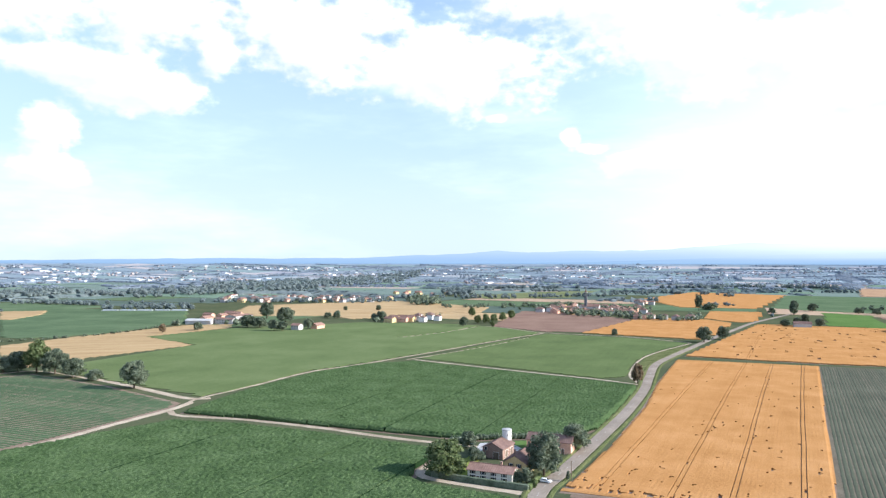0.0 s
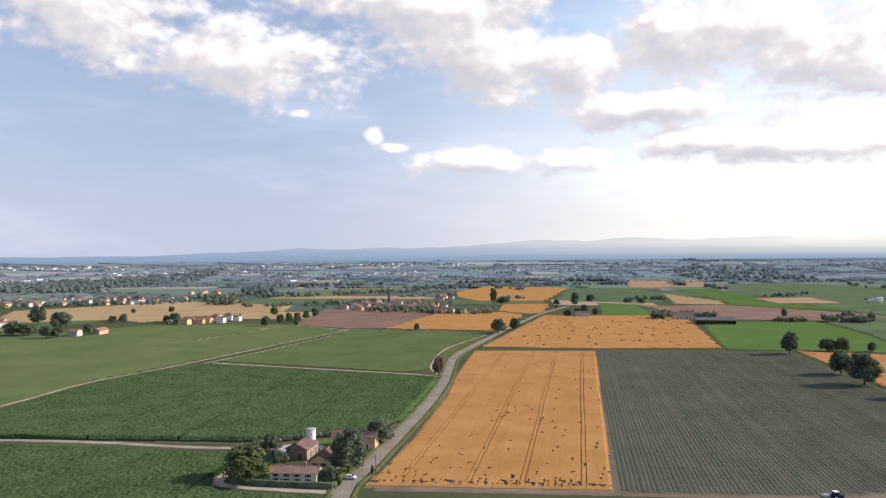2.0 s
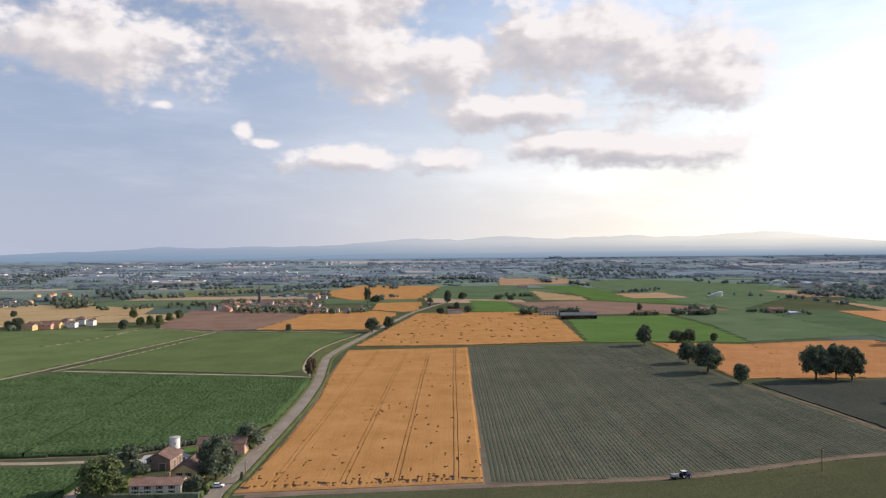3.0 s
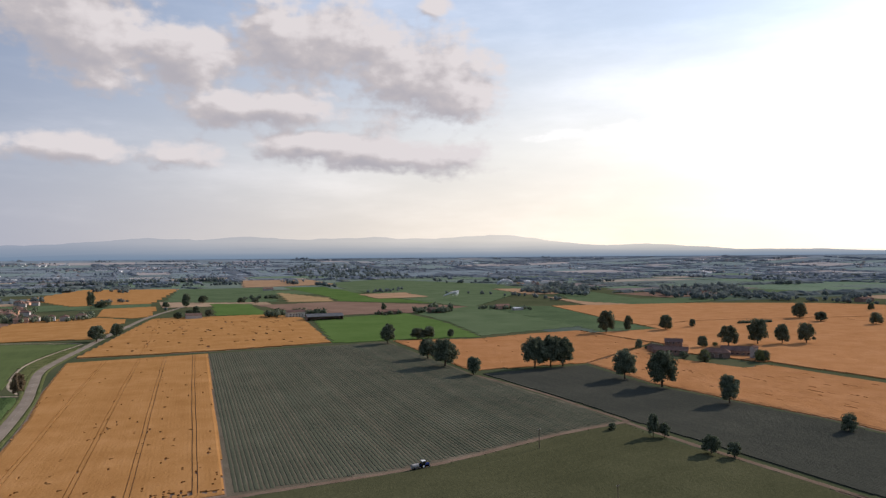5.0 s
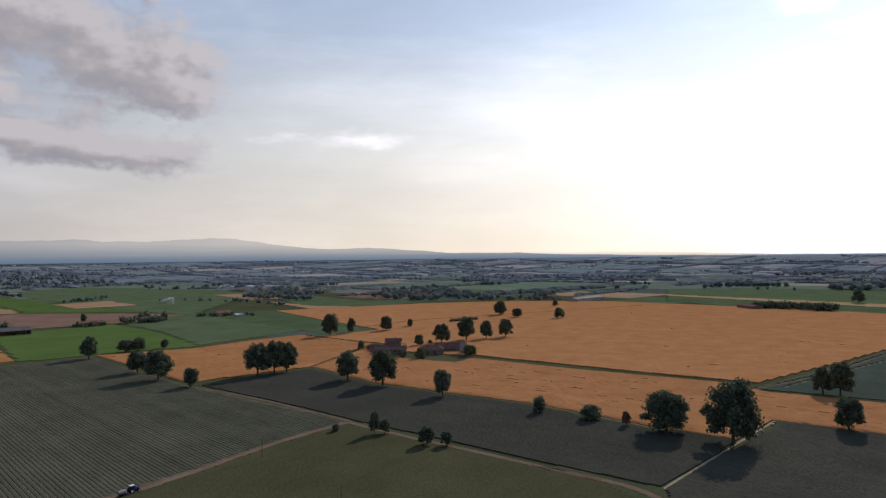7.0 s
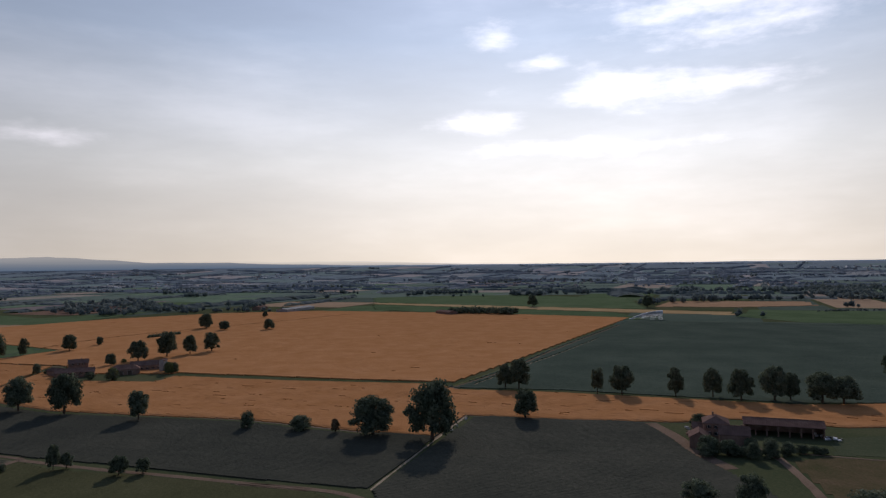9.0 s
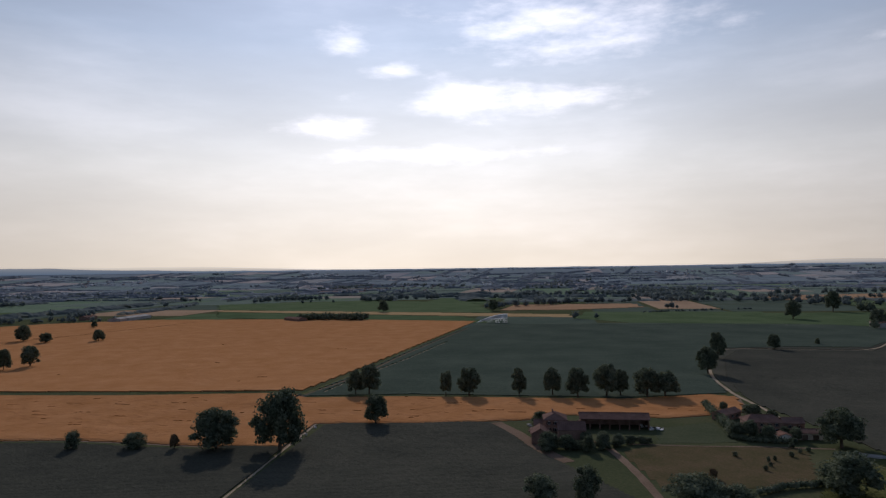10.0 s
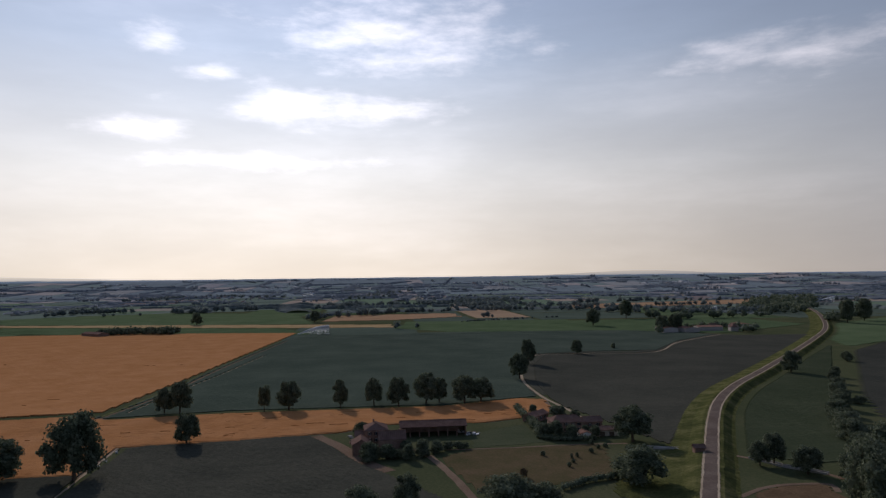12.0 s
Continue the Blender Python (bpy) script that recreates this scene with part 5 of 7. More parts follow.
tagged(mesh_ob("yard", [(x, y, 0.12) for x, y in [(13.7, 298.3), (16.7, 309.5), (29.4, 311.5), (36.3, 295.8), (29.5, 257.5), (24.2, 267.8), (28.6, 290.5)]], [(0, 1, 2, 3, 4, 5, 6)], CONCRETE), "grey concrete farmyard between the buildings", "yard", kind="structure")


def car(x, y, heading, paint, label):
    base = new("car")
    base.matrix_basis = pose(x, y, 0.2, 0, 0, 90 - heading)
    bm = bmesh.new()
    # side profile swept across the width, narrower at the top
    prof = [(-2.05, 0.35), (-2.05, 0.75), (-1.9, 0.95), (-1.5, 1.42), (0.3, 1.45), (1.0, 0.98), (1.95, 0.82), (2.1, 0.6), (2.08, 0.35)]
    sides = []
    for s in (-1, 1):
        sides.append([bm.verts.new((px, s * (0.86 if pz < 1.0 else 0.66), pz)) for px, pz in prof])
    bm.faces.new(sides[0])
    bm.faces.new(sides[1][::-1])
    for i in range(len(prof)):
        j = (i + 1) % len(prof)
        bm.faces.new((sides[0][i], sides[1][i], sides[1][j], sides[0][j]))
    bmesh.ops.recalc_face_normals(bm, faces=bm.faces)
    bmesh.ops.bevel(bm, geom=bm.edges[:], offset=0.05, segments=1, affect="EDGES")
    part("body", bm, paint, base)
    bm = bmesh.new()
    v = [bm.verts.new(p) for p in ((1.0, -0.74, 1.0), (1.0, 0.74, 1.0), (0.36, 0.62, 1.42), (0.36, -0.62, 1.42))]
    bm.faces.new(v)
    bmesh.ops.translate(bm, verts=bm.verts, vec=(0.05, 0, 0.04))
    part("windscreen", bm, GLASS, base)
    for s in (-1, 1):
        bm = bmesh.new()
        v = [bm.verts.new((px, s * q, pz)) for px, pz, q in ((-1.6, 1.0, 0.88), (0.8, 1.0, 0.88), (0.25, 1.38, 0.73), (-1.4, 1.36, 0.73))]
        bm.faces.new(v)
        part("side_window", bm, GLASS, base)
        for px in (-1.3, 1.3):
            bm = bmesh.new()
            bmesh.ops.create_cone(bm, cap_ends=True, segments=16, radius1=0.32, radius2=0.32, depth=0.2, matrix=pose(px, s * 0.8, 0.32, 90))
            wheel = part("wheel", bm, RUBBER, base)
            bm = bmesh.new()
            bmesh.ops.create_cone(bm, cap_ends=True, segments=12, radius1=0.19, radius2=0.17, depth=0.04, matrix=pose(px, s * 0.915, 0.32, 90))
            part("rim", bm, PALE_METAL, wheel)
        part("headlight", box_bm(2.02, 2.12, s * 0.6 - 0.16, s * 0.6 + 0.16, 0.62, 0.76), GLASS, base)
    return tagged(base, label, "car")


car(37.6, 254.2, 118, WHITE_PAINT, "small white hatchback parked by the farm gate")


def pole(x, y, h, label, arm=False, name="utility_pole"):
    base = new(name)
    base.matrix_basis = pose(x, y, 0)
    bm = bmesh.new()
    bmesh.ops.create_cone(bm, cap_ends=True, segments=10, radius1=0.16, radius2=0.1, depth=h + 0.4, matrix=pose(0, 0, h / 2 - 0.2))
    part("shaft", bm, WOOD, base)
    if arm:
        part("crossarm", box_bm(-0.8, 0.8, -0.06, 0.06, h - 0.6, h - 0.46), WOOD, base)
        for q in (-0.7, 0, 0.7):
            part("insulator", box_bm(q - 0.05, q + 0.05, -0.05, 0.05, h - 0.46, h - 0.25), WHITE_PAINT, base)
    return tagged(base, label, "pole")


pole(238.2, 167.5, 8.5, "thin wooden pole beside the dirt track", True)
pole(205.7, 113.6, 5.0, "thin wooden pole in a green field", True)
pole(47.5, 257.5, 7.0, "thin wooden pole on the road verge")
tree("tall", 45.9, 255.6, 4.1, 1.5, "narrow dark cypress beside the road", name="cypress")


def tractor(x, y, heading):
    base = new("tractor")
    base.matrix_basis = pose(x, y, 0.1, 0, 0, 90 - heading)
    bm = box_bm(0.1, 2.1, -0.45, 0.45, 0.9, 1.6)
    box_bm(-1.4, 0.2, -0.55, 0.55, 0.8, 1.3, bm)
    bmesh.ops.bevel(bm, geom=bm.edges[:], offset=0.08, segments=1, affect="EDGES")
    part("bonnet", bm, surface("blue_paint", [(0.03, 0.05, 0.16), (0.045, 0.07, 0.22)], 0.5, 2, rough=0.4, bump=0), base)
    cab = part("cab", box_bm(-1.2, 0.2, -0.7, 0.7, 1.3, 2.5), GLASS, base)
    part("cab_roof", box_bm(-1.35, 0.35, -0.8, 0.8, 2.5, 2.7), WHITE_PAINT, cab)
    for px, r, q in ((-0.9, 0.85, 0.85), (1.6, 0.5, 0.75)):
        for s in (-1, 1):
            bm = bmesh.new()
            bmesh.ops.create_cone(bm, cap_ends=True, segments=18, radius1=r, radius2=r, depth=0.45, matrix=pose(px, s * q, r, 90))
            wheel = part("wheel", bm, RUBBER, base)
            bm = bmesh.new()
            bmesh.ops.create_cone(bm, cap_ends=True, segments=12, radius1=r * 0.55, radius2=r * 0.5, depth=0.05, matrix=pose(px, s * (q + 0.24), r, 90))
            part("rim", bm, WHITE_PAINT, wheel)
    part("exhaust", box_bm(1.1, 1.2, 0.3, 0.4, 1.6, 2.6), DARK_PAINT, base)
    return tagged(base, "blue tractor with a white roof on the field edge", "tractor")


def trailer(x, y, heading):
    base = new("tank_trailer")
    base.matrix_basis = pose(x, y, 0.1, 0, 0, 90 - heading)
    bm = bmesh.new()
    bmesh.ops.create_cone(bm, cap_ends=True, segments=18, radius1=0.75, radius2=0.75, depth=3.2, matrix=pose(0, 0, 1.35, 0, 90))
    bmesh.ops.bevel(bm, geom=[e for e in bm.edges if len(e.link_faces) == 2 and e.calc_face_angle() > 1], offset=0.2, segments=2, affect="EDGES")
    part("tank", bm, CONCRETE, base)
    part("chassis", box_bm(-1.7, 2.6, -0.4, 0.4, 0.45, 0.6), DARK_PAINT, base)
    for s in (-1, 1):
        bm = bmesh.new()
        bmesh.ops.create_cone(bm, cap_ends=True, segments=16, radius1=0.45, radius2=0.45, depth=0.3, matrix=pose(-0.3, s * 0.8, 0.45, 90))
        part("wheel", bm, RUBBER, base)
    return tagged(base, "pale grey tank trailer behind the tractor", "trailer")


def valve_box(x, y, turn):
    base = new("valve_box")
    base.matrix_basis = pose(x, y, 0.1, 0, 0, turn)
    bm = box_bm(-0.7, 0.7, -0.45, 0.45, 0.0, 0.7)
    bmesh.ops.bevel(bm, geom=bm.edges[:], offset=0.06, segments=1, affect="EDGES")
    part("body", bm, WHITE_PAINT, base)
    part("lid", box_bm(-0.78, 0.78, -0.52, 0.52, 0.71, 0.8), CONCRETE, base, "grey concrete lid")
    return tagged(base, "small white irrigation valve box on a field path", "valve box", "irrigation valves")


for spot in ((344.1, -24.8, 20), (335.9, -21.6, 25), (359.0, -30.6, 15)):
    valve_box(*spot)
tractor(188.3, 185.3, 106)
trailer(184.1, 186.1, 106)

# the farmhouse and barn by the wheat strip
FARM2 = "farmhouse by the wheat strip"
house(306.7, -138.8, 112, 11.5, 10.5, 8.6, 11.0, BRICK, TILES_DARK, "old brick farmhouse with a hipped tile roof", hip=4.2, wins=[("s", a, z) for z in (1.2, 4.3) for a in (-3.5, 0, 3.5)] + [("w", a, z) for z in (3.2, 6.2) for a in (-3, 0, 3)], doors=[("s", 1.8, 1.2, 2.2)], chimney=(1.5, 1), group=FARM2)
house(310.5, -134.8, 22, 9, 7, 5.2, 7.0, BRICK, TILES_DARK, "low brick wing of the farmhouse", wins=[("s", 0, 1.4), ("w", 0, 1.6)], group=FARM2)
house(292.5, -140.4, 22, 12, 9, 6.6, 9.4, BRICK, TILES_DARK, "brick wing of the farmhouse", wins=[("w", -1.6, 2.8), ("w", 1.6, 2.8), ("s", 2, 2.8), ("s", -2, 2.8)], doors=[("w", 0, 1.1, 2.1)], group=FARM2)


house(297.0, -127.0, 112, 10, 8, 5.0, 7.2, BRICK, TILES_DARK, "low brick outhouse with a tile roof", wins=[("s", -2, 2.4), ("s", 2, 2.4)], group=FARM2)


def open_barn(x, y, rot, w, d, eave, ridge, label, bays=6, front="s", roof_mat=None):
    """A field barn: closed at the back and the ends, with pillars along the open side."""
    base = new("open_barn")
    base.matrix_basis = pose(x, y, 0, 0, 0, 90 - rot + (180 if front == "n" else 0))
    t = 0.4
    bm = box_bm(-w / 2, w / 2, d / 2 - t, d / 2, -0.3, eave - 0.05)
    box_bm(-w / 2, -w / 2 + t, -d / 2, d / 2 - t, -0.3, eave - 0.05, bm)
    box_bm(w / 2 - t, w / 2, -d / 2, d / 2 - t, -0.3, eave - 0.05, bm)
    part("wall", bm, BRICK, base)
    part("beam", box_bm(-w / 2 + t, w / 2 - t, -d / 2, -d / 2 + 0.35, eave - 0.55, eave - 0.08), WOOD, base)
    for i in range(1, bays):
        q = -w / 2 + w * i / bays
        part("pillar", box_bm(q - 0.3, q + 0.3, -d / 2, -d / 2 + 0.5, -0.3, eave - 0.56), BRICK, base)
    part("roof", roof_bm(w, d, eave, ridge, 0.6), roof_mat or TILES_DARK, base)
    return tagged(base, label, "barn")


open_barn(312.4, -173.1, 24, 33, 11, 5.2, 7.2, "long brick barn with an open pillared front", 7, "n")
# clutter beside the barn
def heap(x, y, n, spread, label, mats, seed):
    rng = random.Random(seed)
    base = new("scrap_heap")
    base.matrix_basis = pose(x, y, 0)
    for i in range(n):
        a, b, c = rng.uniform(0.3, 1.3), rng.uniform(0.3, 0.9), rng.uniform(0.2, 0.9)
        bm = box_bm(-a, a, -b, b, 0, c)
        bmesh.ops.bevel(bm, geom=bm.edges[:], offset=0.06, segments=1, affect="EDGES")
        ob = part("crate" if i % 2 else "board", bm, rng.choice(mats), base)
        ob.matrix_basis = pose(rng.gauss(0, spread), rng.gauss(0, spread * 0.6), rng.choice((0, 0, 0.5)), rng.uniform(-8, 8), rng.uniform(-8, 8), rng.uniform(0, 180))
    return tagged(base, label, "scrap heap")


heap(303.1, -188.3, 26, 3.2, "heap of pale boards and crates beside the barn", [WHITE_PAINT, WOOD, PALE_METAL, DARK_PAINT], 1)
heap(321.1, -133.1, 22, 4.5, "scattered rubble and boards beside the farmhouse", [WOOD, CONCRETE, BRICK], 2)
heap(326.5, -162.7, 8, 1.6, "small heap of pale boards by the barn", [WHITE_PAINT, WOOD], 3)
# houses further along
HAM = "houses by the gravel track"
house(310.2, -237.0, 160, 15, 7, 3.6, 5.2, BRICK, TILES, "low brick house with a long tile roof", wins=[("s", a, 1.2) for a in (-4, 0, 4)], group=HAM)
house(281.8, -234.9, 24, 17, 11, 5.6, 8.0, BRICK, TILES_DARK, "large old house with a hipped tile roof", hip=4, wins=[("n", a, z) for z in (1, 3.6) for a in (-5, -1.5, 2, 5)], group=HAM)
house(275.1, -245.9, 22, 9, 8, 5.4, 7.2, BRICK, TILES_DARK, "small brick house with a dark roof", wins=[("w", -1.8, 3.2), ("w", 1.8, 3.2), ("n", 2, 3), ("n", -2, 3)], doors=[("w", 0, 1.1, 2.1)], group=HAM)
house(263.8, -244.8, 24, 11, 7, 3.2, 4.4, PLASTER, TILES_DARK, "low pale garage with a dark roof", name="garage", category="garage", wins=[("w", 0, 1.2)], doors=[("n", -2.5, 2.6, 2.3), ("n", 2.2, 2.6, 2.3)], group=HAM)
house(264.7, -231.8, 112, 6, 5, 2.8, 3.6, PLASTER_WHITE, TILES, "small pale shed beside the house", name="shed", category="shed", doors=[("s", 0, 1.6, 2.1)], group=HAM)
hedge([(339.5, -245.1), (318.4, -235.5), (292.2, -223.2), (277.6, -215.4)], 3.5, 4.2, "tall dark hedge round the houses")
hedge([(275.5, -212.0), (268.3, -214.8), (262.5, -222.1), (257.8, -232.0)], 2.5, 2.4, "dark hedge along the garden")
for args in ((306.0, -249.4, 7.5, 10.5), (297.7, -254.2, 5.8, 6.5), (326.1, -247.3, 5.2, 4.8), (272.1, -219.7, 8.3, 8.8), (276.0, -215.8, 7.2, 7.6), (265.1, -224.4, 7.1, 7.5), (262.0, -236.5, 6.0, 6.5), (268.5, -236.0, 5.0, 5.0)):
    tree("round", *args, "dark leafy tree between the houses")
for args in ((285.0, -125.5, 7.5, 9.5), (281.5, -132.5, 6.5, 9.0), (284.0, -143.5, 6.0, 6.5), (276.6, -147.9, 7.6, 7.6), (274.9, -139.6, 6.9, 6.7), (280.5, -123.0, 5.4, 7.7), (280.2, -157.5, 5.1, 6.5), (280.2, -163.5, 3.9, 6.0), (279.6, -168.6, 3.4, 5.5), (278.0, -171.3, 2.9, 4.4), (327.8, -140.9, 7.1, 7.7)):
    tree("bush", *args, "dark shrub in front of the farmhouse", name="bush", category="bush")
for args in ((248.1, -193.2, 2.2, 2.4), (237.8, -201.0, 2.2, 1.8), (238.0, -204.3, 2.2, 1.8), (228.0, -191.4, 2.1, 2.0), (231.8, -196.8, 1.7, 1.8), (240.7, -214.8, 2.3, 2.4), (244.4, -222.5, 2.0, 1.9), (252.5, -225.5, 2.4, 2.8), (245.1, -227.3, 1.8, 2.5)):
    tree("bush", *args, "small round garden shrub", name="bush", category="bush")
tree("oak", 225.5, -165.9, 3.8, 3.3, "small pale dried garden tree", DRY_LEAF)
hedge([(204.5, -169.3), (206.9, -182.5), (206.1, -193.5), (207.1, -203.5)], 3.0, 2.6, "rough hedge at the end of the garden")
# a small brick hut on the embankment
hut = house(209.2, -248.2, 30, 4.5, 3.5, 2.6, 3.6, BRICK, TILES_DARK, "small brick pump hut beside the embankment", name="hut", category="hut", doors=[("w", 0, 1.0, 2.0)])
hut.location.z = 2.2

# the farm in the great wheat field
FARM3 = "farm in the wheat"
house(533, 246, 158, 26, 10, 4.2, 6.6, BRICK, TILES_DARK, "long low farm building with a tile roof", wins=[("n", a, 2.4) for a in (-8, -4, 0, 4, 8)] + [("s", a, 2.4) for a in (-8, -4, 0, 4, 8)], group=FARM3)
house(567, 259, 158, 14, 9, 6.4, 8.8, BRICK, TILES_DARK, "tall brick farmhouse in the wheat", wins=[("s", a, 5) for a in (-4, 0, 4)], chimney=(2, 1), group=FARM3)
house(540, 262, 22, 12, 8, 4.2, 6.0, BRICK, TILES_DARK, "low brick outbuilding with a tile roof", group=FARM3)
house(542, 213, 158, 20, 11, 4.4, 7.2, BRICK, TILES, "brick barn with a hipped reddish roof", name="barn", category="barn", hip=4.5, doors=[("s", -3, 3, 3.2), ("s", 3, 3, 3.2)], group=FARM3)
house(562, 204, 158, 24, 10, 4.6, 7.4, BRICK, TILES_DARK, "long low stable with a dark roof", name="stable", category="stable", wins=[("s", a, 1.4) for a in (-8, -4, 0, 4, 8)], group=FARM3)
house(552, 188, 112, 4.2, 4.2, 9.0, 10.0, CONCRETE, TILES_DARK, "narrow grey tower of the wheat farm", name="tower", category="tower", group=FARM3)
for args in ((514, 211, 8.9, 9.1), (538, 179, 9.0, 7.5), (546, 178, 5.9, 7.6), (605, 239, 3.6, 5.3)):
    tree("bush", *args, "shrub beside the farm buildings", name="bush", category="bush", leaf=LEAF_PALE)
hedge([(815, 294), (828, 284), (852, 271)], 4, 4.0, "short hedge along a ditch in the wheat")

for args in ((514, 211, 8.0, 10.1), (545, 180, 8.2, 12.3), (551, 283, 8.0, 7.1), (547, 273, 4.5, 6.0), (519, 229, 5.5, 7.5)):
    tree("bush", *args, "low bush beside the wheat farm", name="bush", category="bush")

# ---- the plain beyond ----
FAR_WALL = surface("far_plaster", [(0.33, 0.31, 0.29), (0.42, 0.395, 0.37), (0.51, 0.485, 0.45)], 3, 40, bump=0)
FAR_SHED = surface("far_shed_wall", [(0.52, 0.52, 0.52), (0.66, 0.66, 0.655)], 3, 40, bump=0)
DISTANT_WALL = surface("distant_walls", [(0.25, 0.22, 0.205), (0.32, 0.285, 0.265), (0.42, 0.38, 0.35)], 4, 25, bump=0)
# the crops beyond 3 km, with strong blue-grey haze painted into their base colours
DISTANT_HAZED = {
    "wheat": surface("hazed_distant_wheat", [(0.259, 0.237, 0.226), (0.297, 0.270, 0.253), (0.336, 0.303, 0.281)], 9, 120, bump=0, haze_sheen=0.06),
    "stubble": surface("hazed_distant_stubble", [(0.220, 0.226, 0.226), (0.253, 0.259, 0.253), (0.286, 0.288, 0.281)], 9, 120, bump=0, haze_sheen=0.06),
    "green": surface("hazed_distant_green", [(0.123, 0.171, 0.163), (0.149, 0.198, 0.187), (0.178, 0.227, 0.215)], 9, 120, bump=0, haze_sheen=0.06),
    "dark": surface("hazed_distant_crop", [(0.123, 0.162, 0.178), (0.149, 0.189, 0.205), (0.176, 0.217, 0.231)], 9, 120, bump=0, haze_sheen=0.06),
    "soil": surface("hazed_distant_soil", [(0.198, 0.193, 0.209), (0.231, 0.226, 0.237), (0.264, 0.259, 0.264)], 9, 120, bump=0, haze_sheen=0.06),
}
# foliage past 2.3 km: pale blue leaf colour in place of real haze
DISTANT_LEAF_HAZED = surface("hazed_distant_foliage", [(0.195, 0.234, 0.271), (0.229, 0.268, 0.303), (0.266, 0.305, 0.336)], 6, 60, bump=0, island=0.3, haze_sheen=0.14, trans=0.5)
# the same crops nearer in, with less haze mixed into the colour
MIDDLE_HAZED = {
    "wheat": surface("hazed_farther_wheat", [(0.26, 0.21, 0.165), (0.31, 0.25, 0.195), (0.36, 0.29, 0.23)], 8, 100, bump=0, haze_sheen=0.04),
    "stubble": surface("hazed_farther_stubble", [(0.245, 0.215, 0.17), (0.285, 0.25, 0.2), (0.325, 0.29, 0.235)], 8, 100, bump=0, haze_sheen=0.04),
    "green": surface("hazed_farther_green", [(0.088, 0.139, 0.081), (0.111, 0.164, 0.098), (0.139, 0.190, 0.122)], 8, 100, bump=0, haze_sheen=0.04),
    "dark": surface("hazed_farther_crop", [(0.083, 0.120, 0.091), (0.105, 0.143, 0.110), (0.131, 0.168, 0.133)], 8, 100, bump=0, haze_sheen=0.04),
    "soil": surface("hazed_farther_soil", [(0.16, 0.13, 0.12), (0.19, 0.155, 0.143), (0.22, 0.183, 0.17)], 8, 100, bump=0, haze_sheen=0.04),
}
FAR_TONES = {
    # wheat and dark crop are muted by a little haze in the base colour
    "wheat": (surface("hazed_far_wheat_patch", [(0.27, 0.19, 0.125), (0.33, 0.235, 0.155), (0.39, 0.285, 0.19)], 6, 90, bump=0), "patches of golden wheat far off"),
    "stubble": (STUBBLE, "patches of pale stubble far off"),
    "green": (GREEN, "patches of green crop far off"),
    "dark": (surface("hazed_far_crop", [(0.068, 0.092, 0.07), (0.086, 0.112, 0.085), (0.11, 0.13, 0.105)], 6, 90, bump=0, haze_sheen=0.01), "patches of hazy green crop far off"),
    "soil": (PLOUGH, "patches of brown soil far off"),
}


def taken(x, y):
    return any(inside(p, np.array([x]), np.array([y]))[0] for p in PLOTS)


def in_view(x, y, lo=-36, hi=156):
    a = math.degrees(math.atan2(x, y))
    return lo < a < hi


def far_fields():
    """Long strips on the field grid, sorted by crop."""
    rng = random.Random(21)
    made = {(k, d): ([], []) for k in FAR_TONES for d in (0, 1, 2)}
    a = radians(GRID)
    ax, ay = (math.cos(a), -math.sin(a)), (math.sin(a), math.cos(a))
    v = -5000.0
    while v < 5000:
        depth = rng.uniform(110, 260)
        u = -5000.0 + rng.uniform(0, 200)
        while u < 5000:
            wide = rng.uniform(120, 420)
            cu, cv = u + wide / 2, v + depth / 2
            x, y = cu * ax[0] + cv * ay[0], cu * ax[1] + cv * ay[1]
            r = math.hypot(x, y)
            if 700 < r < 4700 and in_view(x, y) and not taken(x, y):
                kind = rng.choices(list(FAR_TONES), (0.9, 0.8, 3.0, 5.0, 0.6) if r < 2400 else (1.0, 0.8, 2.6, 5.6, 0.6))[0]
                # each tier of distance has more haze in its colour
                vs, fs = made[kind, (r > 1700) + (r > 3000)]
                b = len(vs)
                m = 6
                ring = []
                for uu, vv in ((u + m, v + m), (u + wide - m, v + m), (u + wide - m, v + depth - m), (u + m, v + depth - m)):
                    uu += rng.uniform(-5, 5)
                    vv += rng.uniform(-5, 5)
                    ring.append((uu * ax[0] + vv * ay[0], uu * ax[1] + vv * ay[1]))
                vs += [(px, py, ground_z(px, py) - 2.0) for px, py in ring] + [(px, py, ground_z(px, py) + 0.16 + (0.9 if r > 2500 else 0)) for px, py in ring]
                fs += [(b + 4, b + 5, b + 6, b + 7)] + [(b + i, b + (i + 1) % 4, b + 4 + (i + 1) % 4, b + 4 + i) for i in range(4)]
            u += wide
        v += depth
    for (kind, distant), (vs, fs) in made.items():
        tagged(mesh_ob("far_fields", vs, fs, (FAR_TONES[kind][0], MIDDLE_HAZED[kind], DISTANT_HAZED[kind])[distant]), FAR_TONES[kind][1], "fields", kind="stuff")


far_fields()


def wood_template(seed, full=True):
    rng = np.random.default_rng(seed)
    v, f = [], []
    for x, y, z, r, fl in ((0, 0, 0.55, 0.42, 1.0), (0.2, 0.12, 0.42, 0.33, 0.9), (-0.2, 0.1, 0.5, 0.3, 0.95), (0.02, -0.22, 0.36, 0.32, 0.95))[:4 if full else 2]:
        bv, bf = blob(rng, x, y, z, r, fl, 1)
        b = len(v)
        v += bv
        f += [tuple(i + b for i in q) for q in bf]
    lv, lf = leaf_cloud(rng, [(0, 0, 0.55, 0.48, 0.95)], 26 if full else 8, 0.1 if full else 0.2)
    b = len(v)
    return np.array(v + lv), f + [tuple(i + b for i in q) for q in lf]


WOOD_KINDS = [wood_template(s) for s in range(40, 45)]
